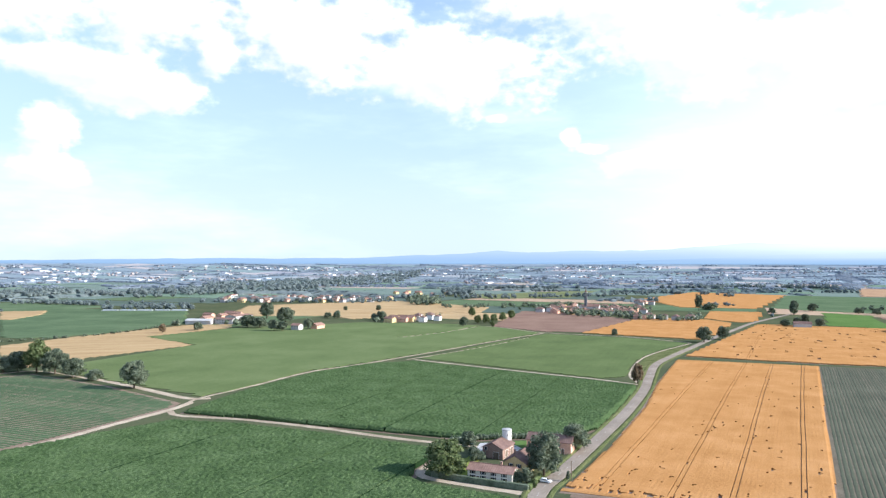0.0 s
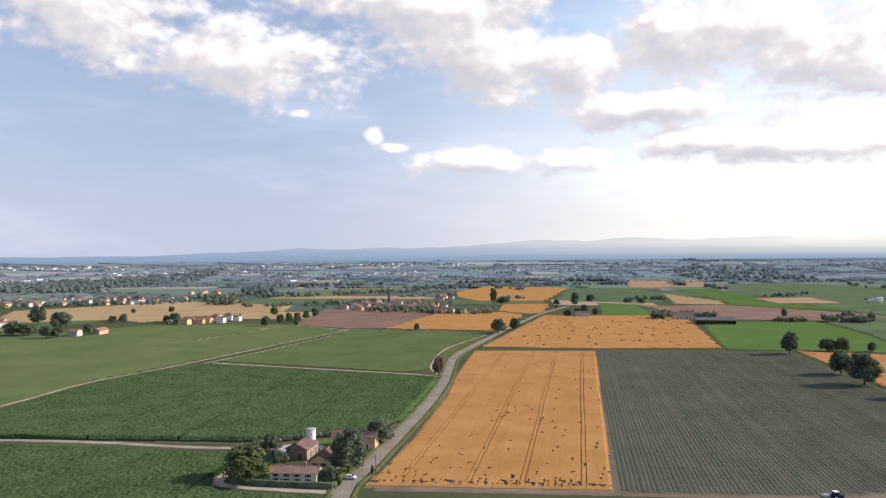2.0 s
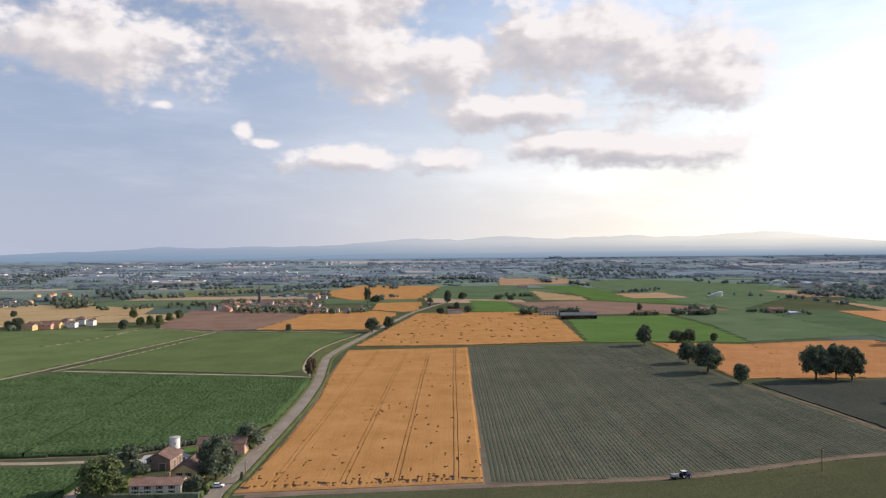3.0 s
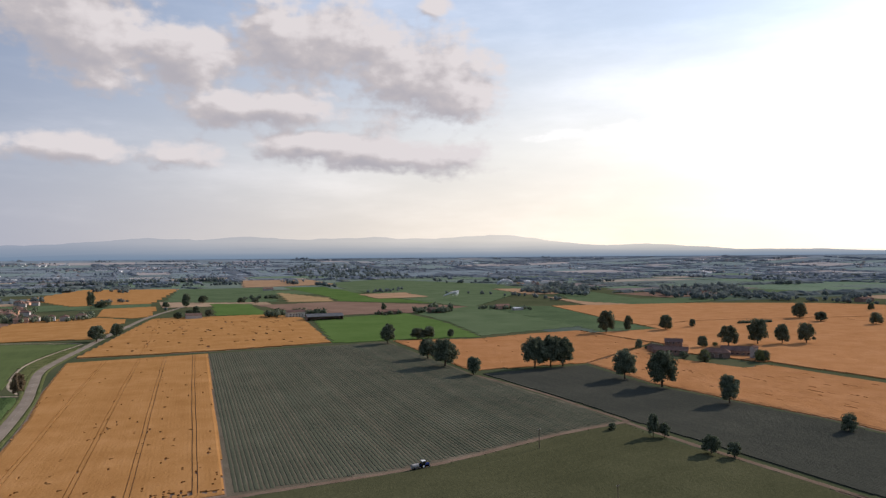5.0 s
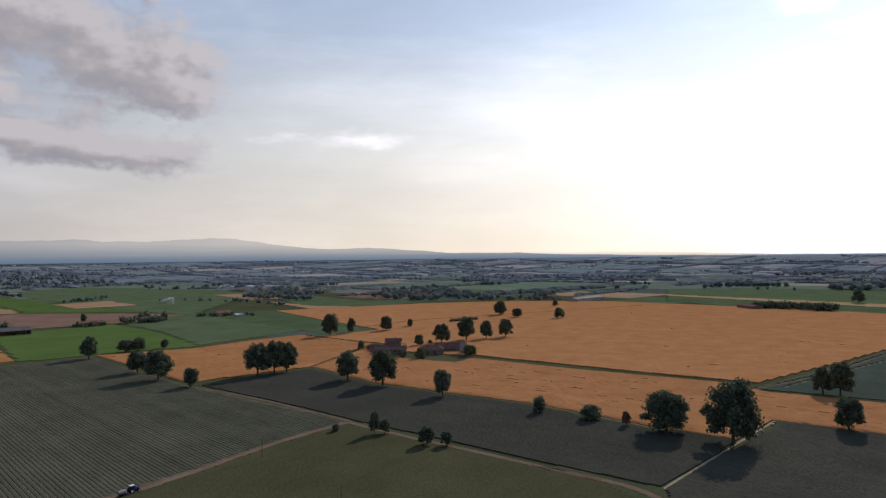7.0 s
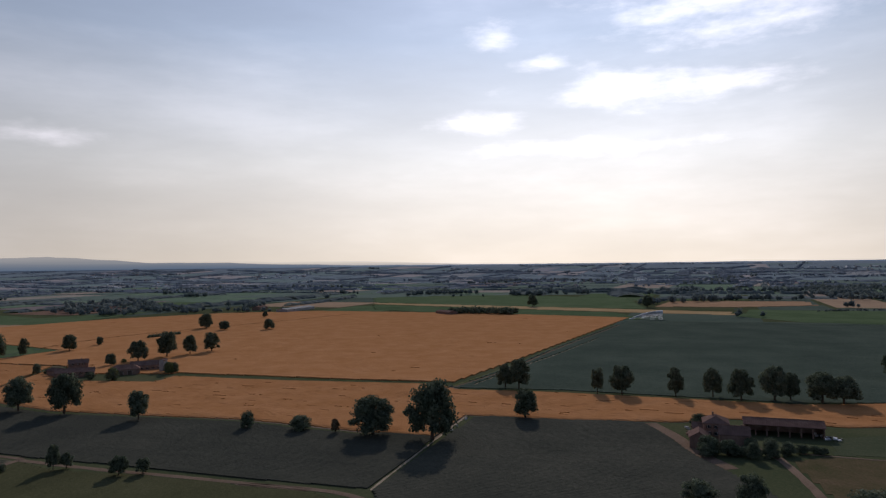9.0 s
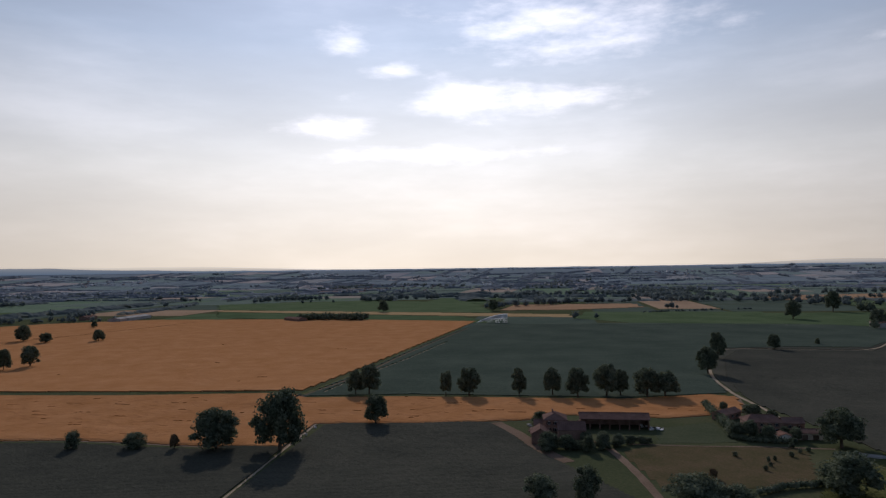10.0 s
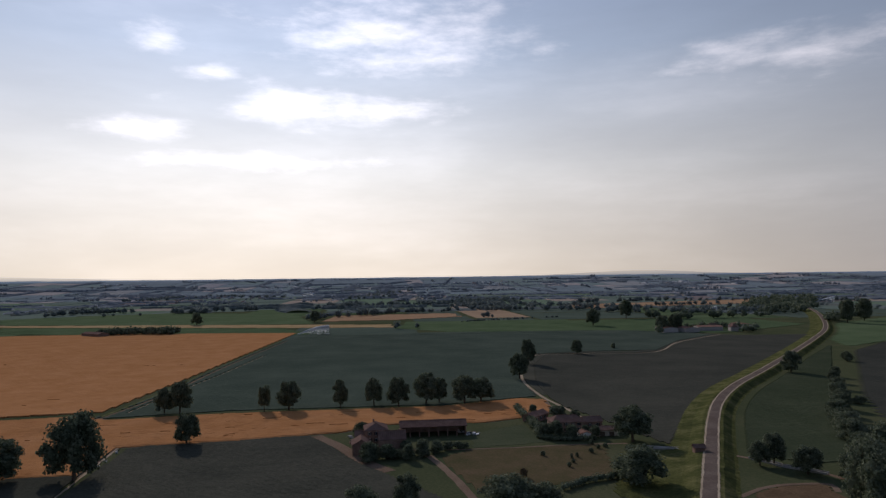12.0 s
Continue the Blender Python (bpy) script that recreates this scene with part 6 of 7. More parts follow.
PLAIN_KINDS = [wood_template(s, False) for s in range(50, 54)]


def wood(name, spots, label, leaf=LEAF_HAZED, kind="stuff", category="wood"):
    """Many trees in one mesh. Spots: x, y, height, width."""
    rng = np.random.default_rng(len(spots))
    vs, fs, b = [], [], 0
    for x, y, h, w in spots:
        kinds = WOOD_KINDS if math.hypot(x, y) < 2300 else PLAIN_KINDS
        v, f = kinds[rng.integers(len(kinds))]
        t = rng.uniform(0, 6.28)
        c, s = math.cos(t), math.sin(t)
        q = np.stack([(v[:, 0] * c - v[:, 1] * s) * w + x, (v[:, 0] * s + v[:, 1] * c) * w + y, v[:, 2] * h + ground_z(x, y)], 1)
        vs += q.tolist()
        fs += [tuple(i + b for i in g) for g in f]
        b += len(v)
    return tagged(mesh_ob(name, vs, fs, leaf), label, category, kind=kind)


def fill(poly, n, h, seed):
    """Random spots inside a polygon."""
    rng = np.random.default_rng(seed)
    P = np.array(poly)
    lo, hi = P.min(0), P.max(0)
    out = []
    while len(out) < n:
        x, y = rng.uniform(lo, hi)
        if inside(poly, np.array([x]), np.array([y]))[0]:
            k = rng.uniform(0.65, 1.2)
            out.append((x, y, h * k, h * k * rng.uniform(0.9, 1.4)))
    return out


def row(points, n, h, seed, jitter=3.0):
    """Random spots along a line."""
    rng = np.random.default_rng(seed)
    line = smooth_line(points, 10)
    out = []
    for _ in range(n):
        p = line[rng.integers(len(line))]
        k = rng.uniform(0.6, 1.2)
        out.append((p.x + rng.normal(0, jitter), p.y + rng.normal(0, jitter), h * k, h * k * rng.uniform(0.8, 1.3)))
    return out


# woods and belts of trees
wood("woodland", fill([(-908, 1681), (-740, 2002), (-788, 2661), (-565, 3101), (-82, 4212), (-184, 2698), (-384, 2106), (-534, 1667), (-655, 1507)], 620, 15, 1), "broad belt of dark green woodland on the plain")
wood("woodland", fill([(-1126, 1765), (-1083, 1946), (-910, 1711), (-940, 1475)], 60, 13, 2), "patch of woodland by the fields")
wood("tree_belt", row([(-828, 1299), (-787, 1337), (-693, 1303), (-633, 1288)], 46, 9, 3, 8), "belt of trees beside fields")
wood("woodland", fill([(-6, 1917), (85, 2040), (76, 1719), (1, 1659)], 46, 13, 4), "dark clump of trees in the fields")
wood("woodland", fill([(-75, 1481), (-11, 1483), (-8, 1306), (-66, 1305)], 40, 12, 5), "dark round clump of trees", LEAF)
wood("tree_belt", row([(95, 2084), (295, 2185), (359, 2141)], 70, 11, 6, 10), "belt of trees in front of sheds")
wood("tree_belt", row([(749, 2160), (986, 2219), (1164, 2180), (1177, 2048)], 120, 13, 7, 14), "belt of trees beyond the village")
wood("tree_belt", row([(-569, 1210), (-489, 1243), (-465, 1259)], 26, 9, 8, 2), "row of slim trees along a lane")
wood("tree_belt", row([(-443, 695), (-404, 727), (-370, 779), (-350, 854)], 80, 2.6, 9, 1.5), "low dark hedge between two fields", LEAF)
wood("tree_belt", row([(-4, 1273), (77, 1243), (231, 1313), (270, 1203), (320, 1135)], 90, 7, 10, 16), "trees among the village houses", LEAF)
wood("tree_belt", row([(214, 1103), (231, 1079), (283, 982), (346, 965), (373, 1013)], 60, 8, 11, 7), "trees round the village", LEAF)
wood("tree_belt", row([(517, 1338), (538, 1298)], 12, 6, 12, 3), "low hedge by the wheat")
wood("tree_belt", row([(520, 798), (533, 812), (560, 815), (580, 790), (574, 765)], 34, 9, 13, 4), "trees round a distant farm", LEAF)
wood("tree_belt", row([(724, 1189), (749, 1196), (765, 1159)], 14, 8, 14, 5), "bushes at a field edge", LEAF)
wood("tree_belt", row([(741, 732), (779, 707)], 10, 9, 15, 5), "trees round a small farm", LEAF)
wood("tree_belt", row([(813, 673), (844, 618)], 14, 6, 16, 5), "bushes round a farmhouse", LEAF)
wood("woodland", fill([(2096, 3117), (2588, 3507), (2494, 2838), (1921, 1967), (1588, 1835), (1563, 2119)], 210, 14, 17), "far woodland on the plain")
wood("tree_belt", row([(1565, 1512), (1610, 1534), (1551, 1357), (1807, 1424), (1893, 1413)], 20, 12, 18, 12), "scattered far field trees")
wood("woodland", fill([(1236, 917), (1195, 829), (1160, 698), (1511, 909), (1615, 1076), (1376, 980)], 110, 11, 19), "wood of mixed trees beside fields")
wood("tree_belt", row([(1042, 1233), (1043, 1170), (1152, 1216)], 16, 9, 20, 6), "row of bushes at a field edge")
wood("tree_belt", row([(1024, 997), (1116, 1005), (1121, 928), (1104, 830), (1050, 691)], 22, 8, 21, 10), "scattered bushes in a green field")
wood("woodland", fill([(1282, 657), (1652, 716), (1772, 686), (1451, 473), (1290, 388), (1189, 493)], 150, 11, 22), "dark wood behind the wheat")
wood("tree_belt", row([(1269, 392), (1318, 322), (1480, 283)], 26, 9, 23, 8), "trees behind the wheat")
wood("tree_belt", row([(2208, 776), (2540, 721), (2636, 622), (2621, 405), (2484, 215)], 50, 12, 24, 20), "far belt of trees")
wood("tree_belt", row([(1138, -81), (1114, -130), (1093, -163)], 64, 10, 25, 5), "dense dark hedge of trees beside sheds", LEAF)
wood("tree_belt", row([(1279, 203), (1257, 239), (1274, 373), (1344, 467)], 30, 8, 26, 10), "trees at the edge of the great wheat field")
wood("woodland", fill([(1367, -811), (2116, -1257), (1505, -1180), (1089, -1236), (981, -1344), (969, -1466), (873, -1196), (941, -1067), (1263, -990)], 260, 12, 27), "long dark belt of trees across the plain")
wood("woodland", fill([(947, -1242), (1345, -1870), (1279, -2050), (926, -1508), (803, -1215)], 170, 14, 28), "dark poplar wood beside the embankment", LEAF)
wood("tree_belt", row([(914, -963), (840, -996), (826, -1084), (802, -1162)], 22, 14, 29, 6), "row of tall trees behind a farm", LEAF)
wood("tree_belt", row([(1047, -644), (1046, -741), (1041, -849)], 60, 3.5, 30, 2), "low hedge between green fields")
wood("tree_belt", row([(1292, -438), (1342, -577), (1371, -670), (1354, -789)], 34, 13, 31, 5), "row of trees behind a wheat strip")
wood("tree_belt", row([(1695, -635), (1764, -793), (1719, -983), (1864, -1322)], 120, 13, 32, 22), "belt of trees far across the plain")
wood("tree_belt", row([(1847, -29), (1887, -90), (1864, -187)], 34, 13, 33, 9), "dark clump of far trees")
wood("tree_belt", row([(1747, -274), (1706, -317), (1773, -357), (1747, -461)], 22, 13, 34, 9), "dark clump of far trees")
wood("tree_belt", row([(2399, -1033), (3085, -1509), (3136, -1728)], 60, 12, 35, 40), "far belt of trees")
wood("tree_belt", row([(2776, -279), (3114, -465), (3156, -707), (2829, -863)], 90, 12, 36, 30), "far trees round a village")
wood("tree_belt", row([(1505, -1280), (1488, -1456), (1427, -1622), (1321, -1710)], 34, 14, 37, 10), "far row of field trees")
wood("tree_belt", row([(687, -1143), (643, -1086)], 8, 17, 38, 5), "tall trees beside the embankment road", LEAF)

wood("tree_belt", row([(668, -735), (700, -790), (655, -880), (612, -830)], 34, 10, 39, 8), "dark trees crowding round a farm", LEAF)
wood("tree_belt", row([(-446, 1390), (-300, 1400), (-253, 1391), (-110, 1420), (-290, 1560)], 90, 8, 40, 14), "trees among the hamlet houses", LEAF_HAZED)

wood("tree_belt", row([(163, 1172), (225, 1230), (300, 1215), (330, 1150), (236, 1049), (190, 1120)], 90, 8, 41, 15), "garden trees in the village", LEAF)
wood("tree_belt", row([(-86, 930), (-70, 985), (-35, 985), (-8, 1025)], 22, 6, 42, 5), "garden trees round the terrace", LEAF)
wood("tree_belt", row([(-345, 880), (-330, 935), (-290, 935), (-255, 930), (-262, 880)], 20, 7, 43, 6), "trees round the farm sheds", LEAF)
wood("tree_belt", row([(-574, 1160), (-500, 1168), (-425, 1172)], 18, 10, 44, 3), "row of trees behind the greenhouse tunnels", LEAF_HAZED)
wood("tree_belt", row([(-20, 1700), (80, 1560), (300, 1640), (450, 1720), (620, 1960)], 90, 10, 45, 20), "trees along far field edges", LEAF_HAZED)

wood("tree_belt", row([(640, 722), (650, 704), (672, 708)], 12, 6, 46, 4), "dark trees round a low farmhouse", LEAF)
wood("tree_belt", row([(704, 700), (716, 676), (738, 672)], 16, 8, 47, 4), "dark trees round a brown farmhouse", LEAF)
wood("tree_belt", row([(812, 668), (822, 640), (836, 606)], 16, 6, 48, 4), "bushes round a reddish farmhouse", LEAF)


def scatter_trees():
    """Hedgerow trees and copses all over the far plain."""
    rng = np.random.default_rng(77)
    spots = []
    a = radians(GRID)
    while len(spots) < 3000:
        r = 950 + 3850 * rng.random() ** 0.6
        t = radians(rng.uniform(-36, 156))
        x, y = r * math.sin(t), r * math.cos(t)
        if r < 1700 and taken(x, y):
            continue
        n = int(rng.integers(1, 6 if r < 1800 else 22))
        along = rng.random() < 0.7
        d = a + (math.pi / 2 if rng.random() < 0.6 else 0)
        for k in range(n):
            s = (k - n / 2) * rng.uniform(7, 11)
            jx, jy = rng.normal(0, 3, 2) if along else rng.normal(0, 16, 2)
            h = rng.uniform(6, 13)
            spots.append((x + (s * math.sin(d) if along else 0) + jx, y + (s * math.cos(d) if along else 0) + jy, h, h * rng.uniform(0.8, 1.3)))
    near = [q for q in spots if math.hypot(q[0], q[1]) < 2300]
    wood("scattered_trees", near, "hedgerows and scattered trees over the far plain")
    wood("scattered_trees", [q for q in spots if math.hypot(q[0], q[1]) >= 2300], "hazy hedgerows and woods on the distant plain", DISTANT_LEAF_HAZED)


scatter_trees()


def tree_belts():
    """Long unbroken belts and woods that close the far plain in line behind line."""
    rng = np.random.default_rng(31)
    made = {0: ([], []), 1: ([], [])}
    for _ in range(430):
        r = 1500 + 3250 * rng.random() ** 0.75
        t = radians(rng.uniform(-37, 157))
        x, y = r * math.sin(t), r * math.cos(t)
        d = radians(GRID) + (math.pi / 2 if rng.random() < 0.55 else 0) + rng.normal(0, 0.12)
        long, wide, high = rng.uniform(120, 420) * (1 + r / 4000), rng.uniform(18, 30) if rng.random() < 0.6 else rng.uniform(35, 80), rng.uniform(5, 9)
        n = int(long / 6.5)
        s = np.linspace(-long / 2, long / 2, n)
        bend = rng.normal(0, 0.00035)
        X, Y = x + s * math.sin(d) + bend * s * s * math.cos(d), y + s * math.cos(d) - bend * s * s * math.sin(d)
        ok = np.hypot(X, Y) < 4780
        for p in PLOTS:
            ok &= ~inside(p, X, Y)
        ok &= rng.random(n) > 0.06
        vs, fs = made[int(r > 2300)]
        b = len(vs)
        hs = high * (0.62 + 0.25 * np.abs(np.sin(s / rng.uniform(17, 31) + rng.uniform(0, 6))) + rng.uniform(-0.12, 0.25, n))
        for i in range(n):
            k = rng.uniform(0.8, 1.2) * wide / 2
            z = ground_z(X[i], Y[i])
            for o, h in ((-1.0, -0.1), (-0.78, 0.5), (-0.4, 0.85), (0.05, 1.0), (0.45, 0.82), (0.8, 0.48), (1.0, -0.1)):
                o2, h2 = o * k + rng.normal(0, 0.9), h * hs[i] * (rng.uniform(0.86, 1.12) if h > 0 else 1)
                vs.append((X[i] + math.cos(d) * o2, Y[i] - math.sin(d) * o2, z + h2))
            if i and ok[i] and ok[i - 1]:
                fs += [(b + 7 * i - 7 + j, b + 7 * i + j, b + 7 * i + j + 1, b + 7 * i - 6 + j) for j in range(6)]
    for far, (vs, fs) in made.items():
        used, inv = np.unique(np.array(fs), return_inverse=True)
        ob = mesh_ob("tree_belt", np.array(vs)[used].tolist(), inv.reshape(-1, 4).tolist(), DISTANT_LEAF_HAZED if far else LEAF_HAZED)
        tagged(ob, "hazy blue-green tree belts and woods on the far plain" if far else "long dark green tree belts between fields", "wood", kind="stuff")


tree_belts()

# ---- villages and far farms ----
def house_kind(w, d, eave, ridge, wall_mat, roof_mat, label, wins=0, hip=0.0, name="house", category="house"):
    side = [("s", -w / 2 + w * (i + 0.5) / wins, z) for i in range(wins) for z in (3.4,)] if wins else []
    return house(0, 0, 90, w, d, eave, ridge, wall_mat, roof_mat, label, name, category, hip=hip, wins=side, ribs=False, shutters=False)


VILLAGE_KINDS = [
    house_kind(11, 9, 5.8, 7.8, FAR_WALL, TILES, "pale village house with a red tiled roof", 3),
    house_kind(14, 9, 5.6, 7.8, PLASTER_YELLOW, TILES, "ochre village house with a red tiled roof", 3),
    house_kind(9, 9, 6.4, 8.2, PLASTER_WHITE, TILES_DARK, "white village house with a brown roof", 2, 3.5),
    house_kind(16, 9, 5.0, 7.2, PLASTER_PINK, TILES, "salmon village house with a red roof", 3),
    house_kind(12, 10, 6.2, 8.6, FAR_WALL, TILES_DARK, "cream village house with a weathered roof", 3, 4),
]
SHED_KINDS = [
    house_kind(46, 26, 7.5, 8.6, FAR_SHED, PALE_METAL, "large white industrial shed with a pale roof", name="industrial_shed", category="shed"),
    house_kind(70, 30, 8.0, 9.0, FAR_SHED, CONCRETE, "long pale factory hall with a flat grey roof", name="industrial_shed", category="shed"),
    house_kind(34, 20, 6.0, 7.4, FAR_WALL, TILES, "low storehouse with a reddish roof", name="industrial_shed", category="shed"),
]
for i, ob in enumerate(VILLAGE_KINDS + SHED_KINDS):
    ob.matrix_basis = pose(1520 + 24 * i, 1120 + 30 * (i % 3), 0, 0, 0, 12 * i)


DISTANT_HOUSES = []


def settle(poly, n, kinds, group, seed, gap=13.0, turn=GRID):
    """Houses at random inside a polygon, none on another, most of them square to the field grid."""
    rng = random.Random(seed)
    xs, ys = [p[0] for p in poly], [p[1] for p in poly]
    put = []
    for _ in range(n * 30):
        if len(put) >= n:
            break
        x, y = rng.uniform(min(xs), max(xs)), rng.uniform(min(ys), max(ys))
        if not inside(poly, np.array([x]), np.array([y]))[0] or any(math.hypot(x - a, y - b) < gap for a, b in put):
            continue
        put.append((x, y))
        r = math.hypot(x, y)
        if r > 4600:
            continue
        if r > 2000:
            DISTANT_HOUSES.append((x, y, -turn + rng.choice((0, 90)) + rng.gauss(0, 6), kinds is not VILLAGE_KINDS and rng.random() < 0.4))
            continue
        ob = copy_thing(rng.choice(kinds), pose(x, y, ground_z(x, y), 0, 0, -turn + rng.choice((0, 90, 180, 270)) + rng.gauss(0, 5)))
        ob["group"] = group


settle([(163, 1172), (225, 1279), (343, 1220), (318, 1098), (236, 1049)], 54, VILLAGE_KINDS, "village with a bell tower", 1, 11.5)
settle([(265, 993), (283, 1044), (357, 996), (343, 943)], 8, VILLAGE_KINDS, "row of houses beside the village", 2, 18)
settle([(360, 1317), (403, 1432), (432, 1413), (387, 1301)], 5, VILLAGE_KINDS, "houses above the village", 3)
settle([(147, 1134), (186, 1165), (223, 1126), (196, 1075)], 9, VILLAGE_KINDS, "houses at the village end", 4)
settle([(-446, 1385), (-504, 1613), (-286, 1569), (-120, 1575), (-108, 1416), (-253, 1391)], 50, VILLAGE_KINDS, "hamlet beyond the wheat", 5)
settle([(-73, 933), (-75, 980), (-39, 980), (-35, 934)], 7, VILLAGE_KINDS[1:2] + VILLAGE_KINDS[3:4], "terrace of houses by the green field", 6, 11)
settle([(-37, 934), (-38, 1011), (-5, 1022), (-5, 953)], 6, [VILLAGE_KINDS[2], VILLAGE_KINDS[0]], "terrace of houses by the green field", 7, 12)
settle([(-120, 1654), (-126, 1840), (24, 1812), (8, 1632)], 8, VILLAGE_KINDS, "scattered far houses", 8, 22)
settle([(-323, 886), (-363, 983), (-312, 1070), (-280, 975)], 6, VILLAGE_KINDS[3:] + SHED_KINDS[2:], "farm sheds in the fields", 9, 22)
copy_thing(VILLAGE_KINDS[0], pose(*((-174, 829)), 0, 0, 0, -GRID))
copy_thing(VILLAGE_KINDS[3], pose(*((-152, 844)), 0, 0, 0, -GRID + 90))
settle([(-2185, 3424), (-3994, 6257), (-3775, 7314), (-2298, 5094), (-1513, 3356), (-1682, 3022)], 120, VILLAGE_KINDS + SHED_KINDS[2:], "far town on the plain", 10, 24)
settle([(-1664, 2607), (-1833, 3111), (-1540, 3132), (-1380, 2554)], 16, SHED_KINDS, "far town on the plain", 11, 55)
settle([(-1386, 3251), (-2140, 5113), (-1639, 6621), (-979, 3957), (-1114, 3387)], 80, VILLAGE_KINDS + SHED_KINDS[2:], "far town on the plain", 12, 26)
settle([(75, 2572), (109, 3253), (475, 3511), (370, 2658)], 26, SHED_KINDS[:2], "white industrial sheds on the plain", 13, 75)
settle([(470, 3279), (678, 4476), (1062, 4726), (824, 3418)], 18, SHED_KINDS, "far industrial sheds", 14, 60)
settle([(541, 2410), (720, 3094), (1298, 3576), (930, 2621)], 22, VILLAGE_KINDS + SHED_KINDS[2:], "far hamlet in the trees", 15, 32)
settle([(1456, 2951), (2109, 4189), (2333, 3561), (1614, 2508)], 30, VILLAGE_KINDS + SHED_KINDS[:1], "far village before the hills", 16, 34)
settle([(2203, 2986), (3000, 4000), (3421, 3305), (2506, 2421)], 22, VILLAGE_KINDS + SHED_KINDS, "far village before the hills", 17, 60)
settle([(2452, 1062), (3134, 1299), (3215, 835), (2425, 649)], 14, VILLAGE_KINDS + SHED_KINDS[:1], "far hamlet on the plain", 18, 50)
settle([(1237, 560), (1398, 606), (1421, 550), (1245, 494)], 7, VILLAGE_KINDS, "houses in the wood", 19, 22)
settle([(2568, -329), (3310, -494), (2985, -836), (2272, -655)], 24, VILLAGE_KINDS, "far village in the trees", 20, 34)
settle([(3325, 1259), (4466, 1621), (3945, 749), (3008, 595)], 16, VILLAGE_KINDS + SHED_KINDS[:1], "far hamlet on the plain", 21, 50)
settle([(669, -726), (719, -792), (658, -900), (602, -823)], 8, VILLAGE_KINDS[4:] + SHED_KINDS[2:], "farm before a row of trees", 22, 24)
for k, (az_mid, dist) in enumerate(((-28, 3900), (-20, 3300), (-13, 4300), (-5, 3700), (3, 4200), (9, 3500), (14, 4400), (22, 3900), (29, 4300), (37, 3600), (47, 4200), (57, 3800), (68, 4300), (80, 4000), (95, 4300), (108, 4000), (124, 4200), (140, 4000))):
    cx, cy = dist * math.sin(radians(az_mid)), dist * math.cos(radians(az_mid))
    hw = 330 if az_mid < 20 else 240
    settle([(cx - hw, cy - 160), (cx + hw, cy - 160), (cx + hw, cy + 160), (cx - hw, cy + 160)], 36 if az_mid < 30 else 18, VILLAGE_KINDS + SHED_KINDS[:2], "distant villages in the haze", 60 + k, 30)


def distant_houses():
    """Houses and sheds too far off to tell apart, in one mesh: walls, red roofs and pale roofs."""
    rng = random.Random(9)
    vs, fs, ms = [], [], []
    for x, y, rot, shed in DISTANT_HOUSES:
        w, d, e = (rng.uniform(28, 52), rng.uniform(16, 26), rng.uniform(5, 7)) if shed else (rng.uniform(8, 13), rng.uniform(8, 11), rng.uniform(4.5, 7))
        top = e + (1.0 if shed else 2.4)
        m = pose(x, y, ground_z(x, y) - 0.8, 0, 0, rot)
        b = len(vs)
        pts = [(-w / 2, -d / 2, 0), (w / 2, -d / 2, 0), (w / 2, d / 2, 0), (-w / 2, d / 2, 0), (-w / 2, -d / 2, e), (w / 2, -d / 2, e), (w / 2, d / 2, e), (-w / 2, d / 2, e), (-w / 2, 0, top), (w / 2, 0, top)]
        vs += [tuple(m @ Vector(p)) for p in pts]
        roof = 2 if shed else 1
        side = 2 if shed else 0
        for q, k in (((0, 1, 5, 4), side), ((2, 3, 7, 6), side), ((1, 2, 6, 9, 5), side), ((3, 0, 4, 8, 7), side), ((4, 5, 9, 8), roof), ((6, 7, 8, 9), roof)):
            fs.append(tuple(b + i for i in q))
            ms.append(k)
    ob = mesh_ob("distant_houses", vs, fs, DISTANT_WALL)
    ob.data.materials.append(surface("distant_roofs", [(0.24, 0.17, 0.15), (0.30, 0.215, 0.19), (0.36, 0.27, 0.24)], 5, 40, bump=0))
    ob.data.materials.append(FAR_SHED)
    ob.data.polygons.foreach_set("material_index", ms)
    return tagged(ob, "distant villages and sheds in the haze", "houses", kind="stuff")


distant_houses()
garden_rng = random.Random(12)
wood("tree_belt", [(x + garden_rng.gauss(0, 16), y + garden_rng.gauss(0, 16), h, h * 1.3) for x, y, _, _ in DISTANT_HOUSES for h in (garden_rng.uniform(5, 9), garden_rng.uniform(5, 9))], "hazy trees among distant houses", DISTANT_LEAF_HAZED)
# single farms
house(-316, 905, 95, 34, 14, 5.0, 7.0, FAR_WALL, CONCRETE, "long farm shed with a pale roof", name="barn", category="barn", ribs=False, group="farm sheds in the fields")
house(-284, 908, 100, 24, 11, 6.5, 8.2, FAR_WALL, TILES_DARK, "large pale farm building with rows of windows", wins=[("s", a, z) for z in (1.2, 4.2) for a in (-9, -5, -1, 3, 7)], ribs=False, group="farm sheds in the fields")


FILM = surface("greenhouse_film", [(0.20, 0.235, 0.225), (0.25, 0.285, 0.27), (0.30, 0.33, 0.315)], 2, 12, rough=0.4, bump=0, spec=0.3)


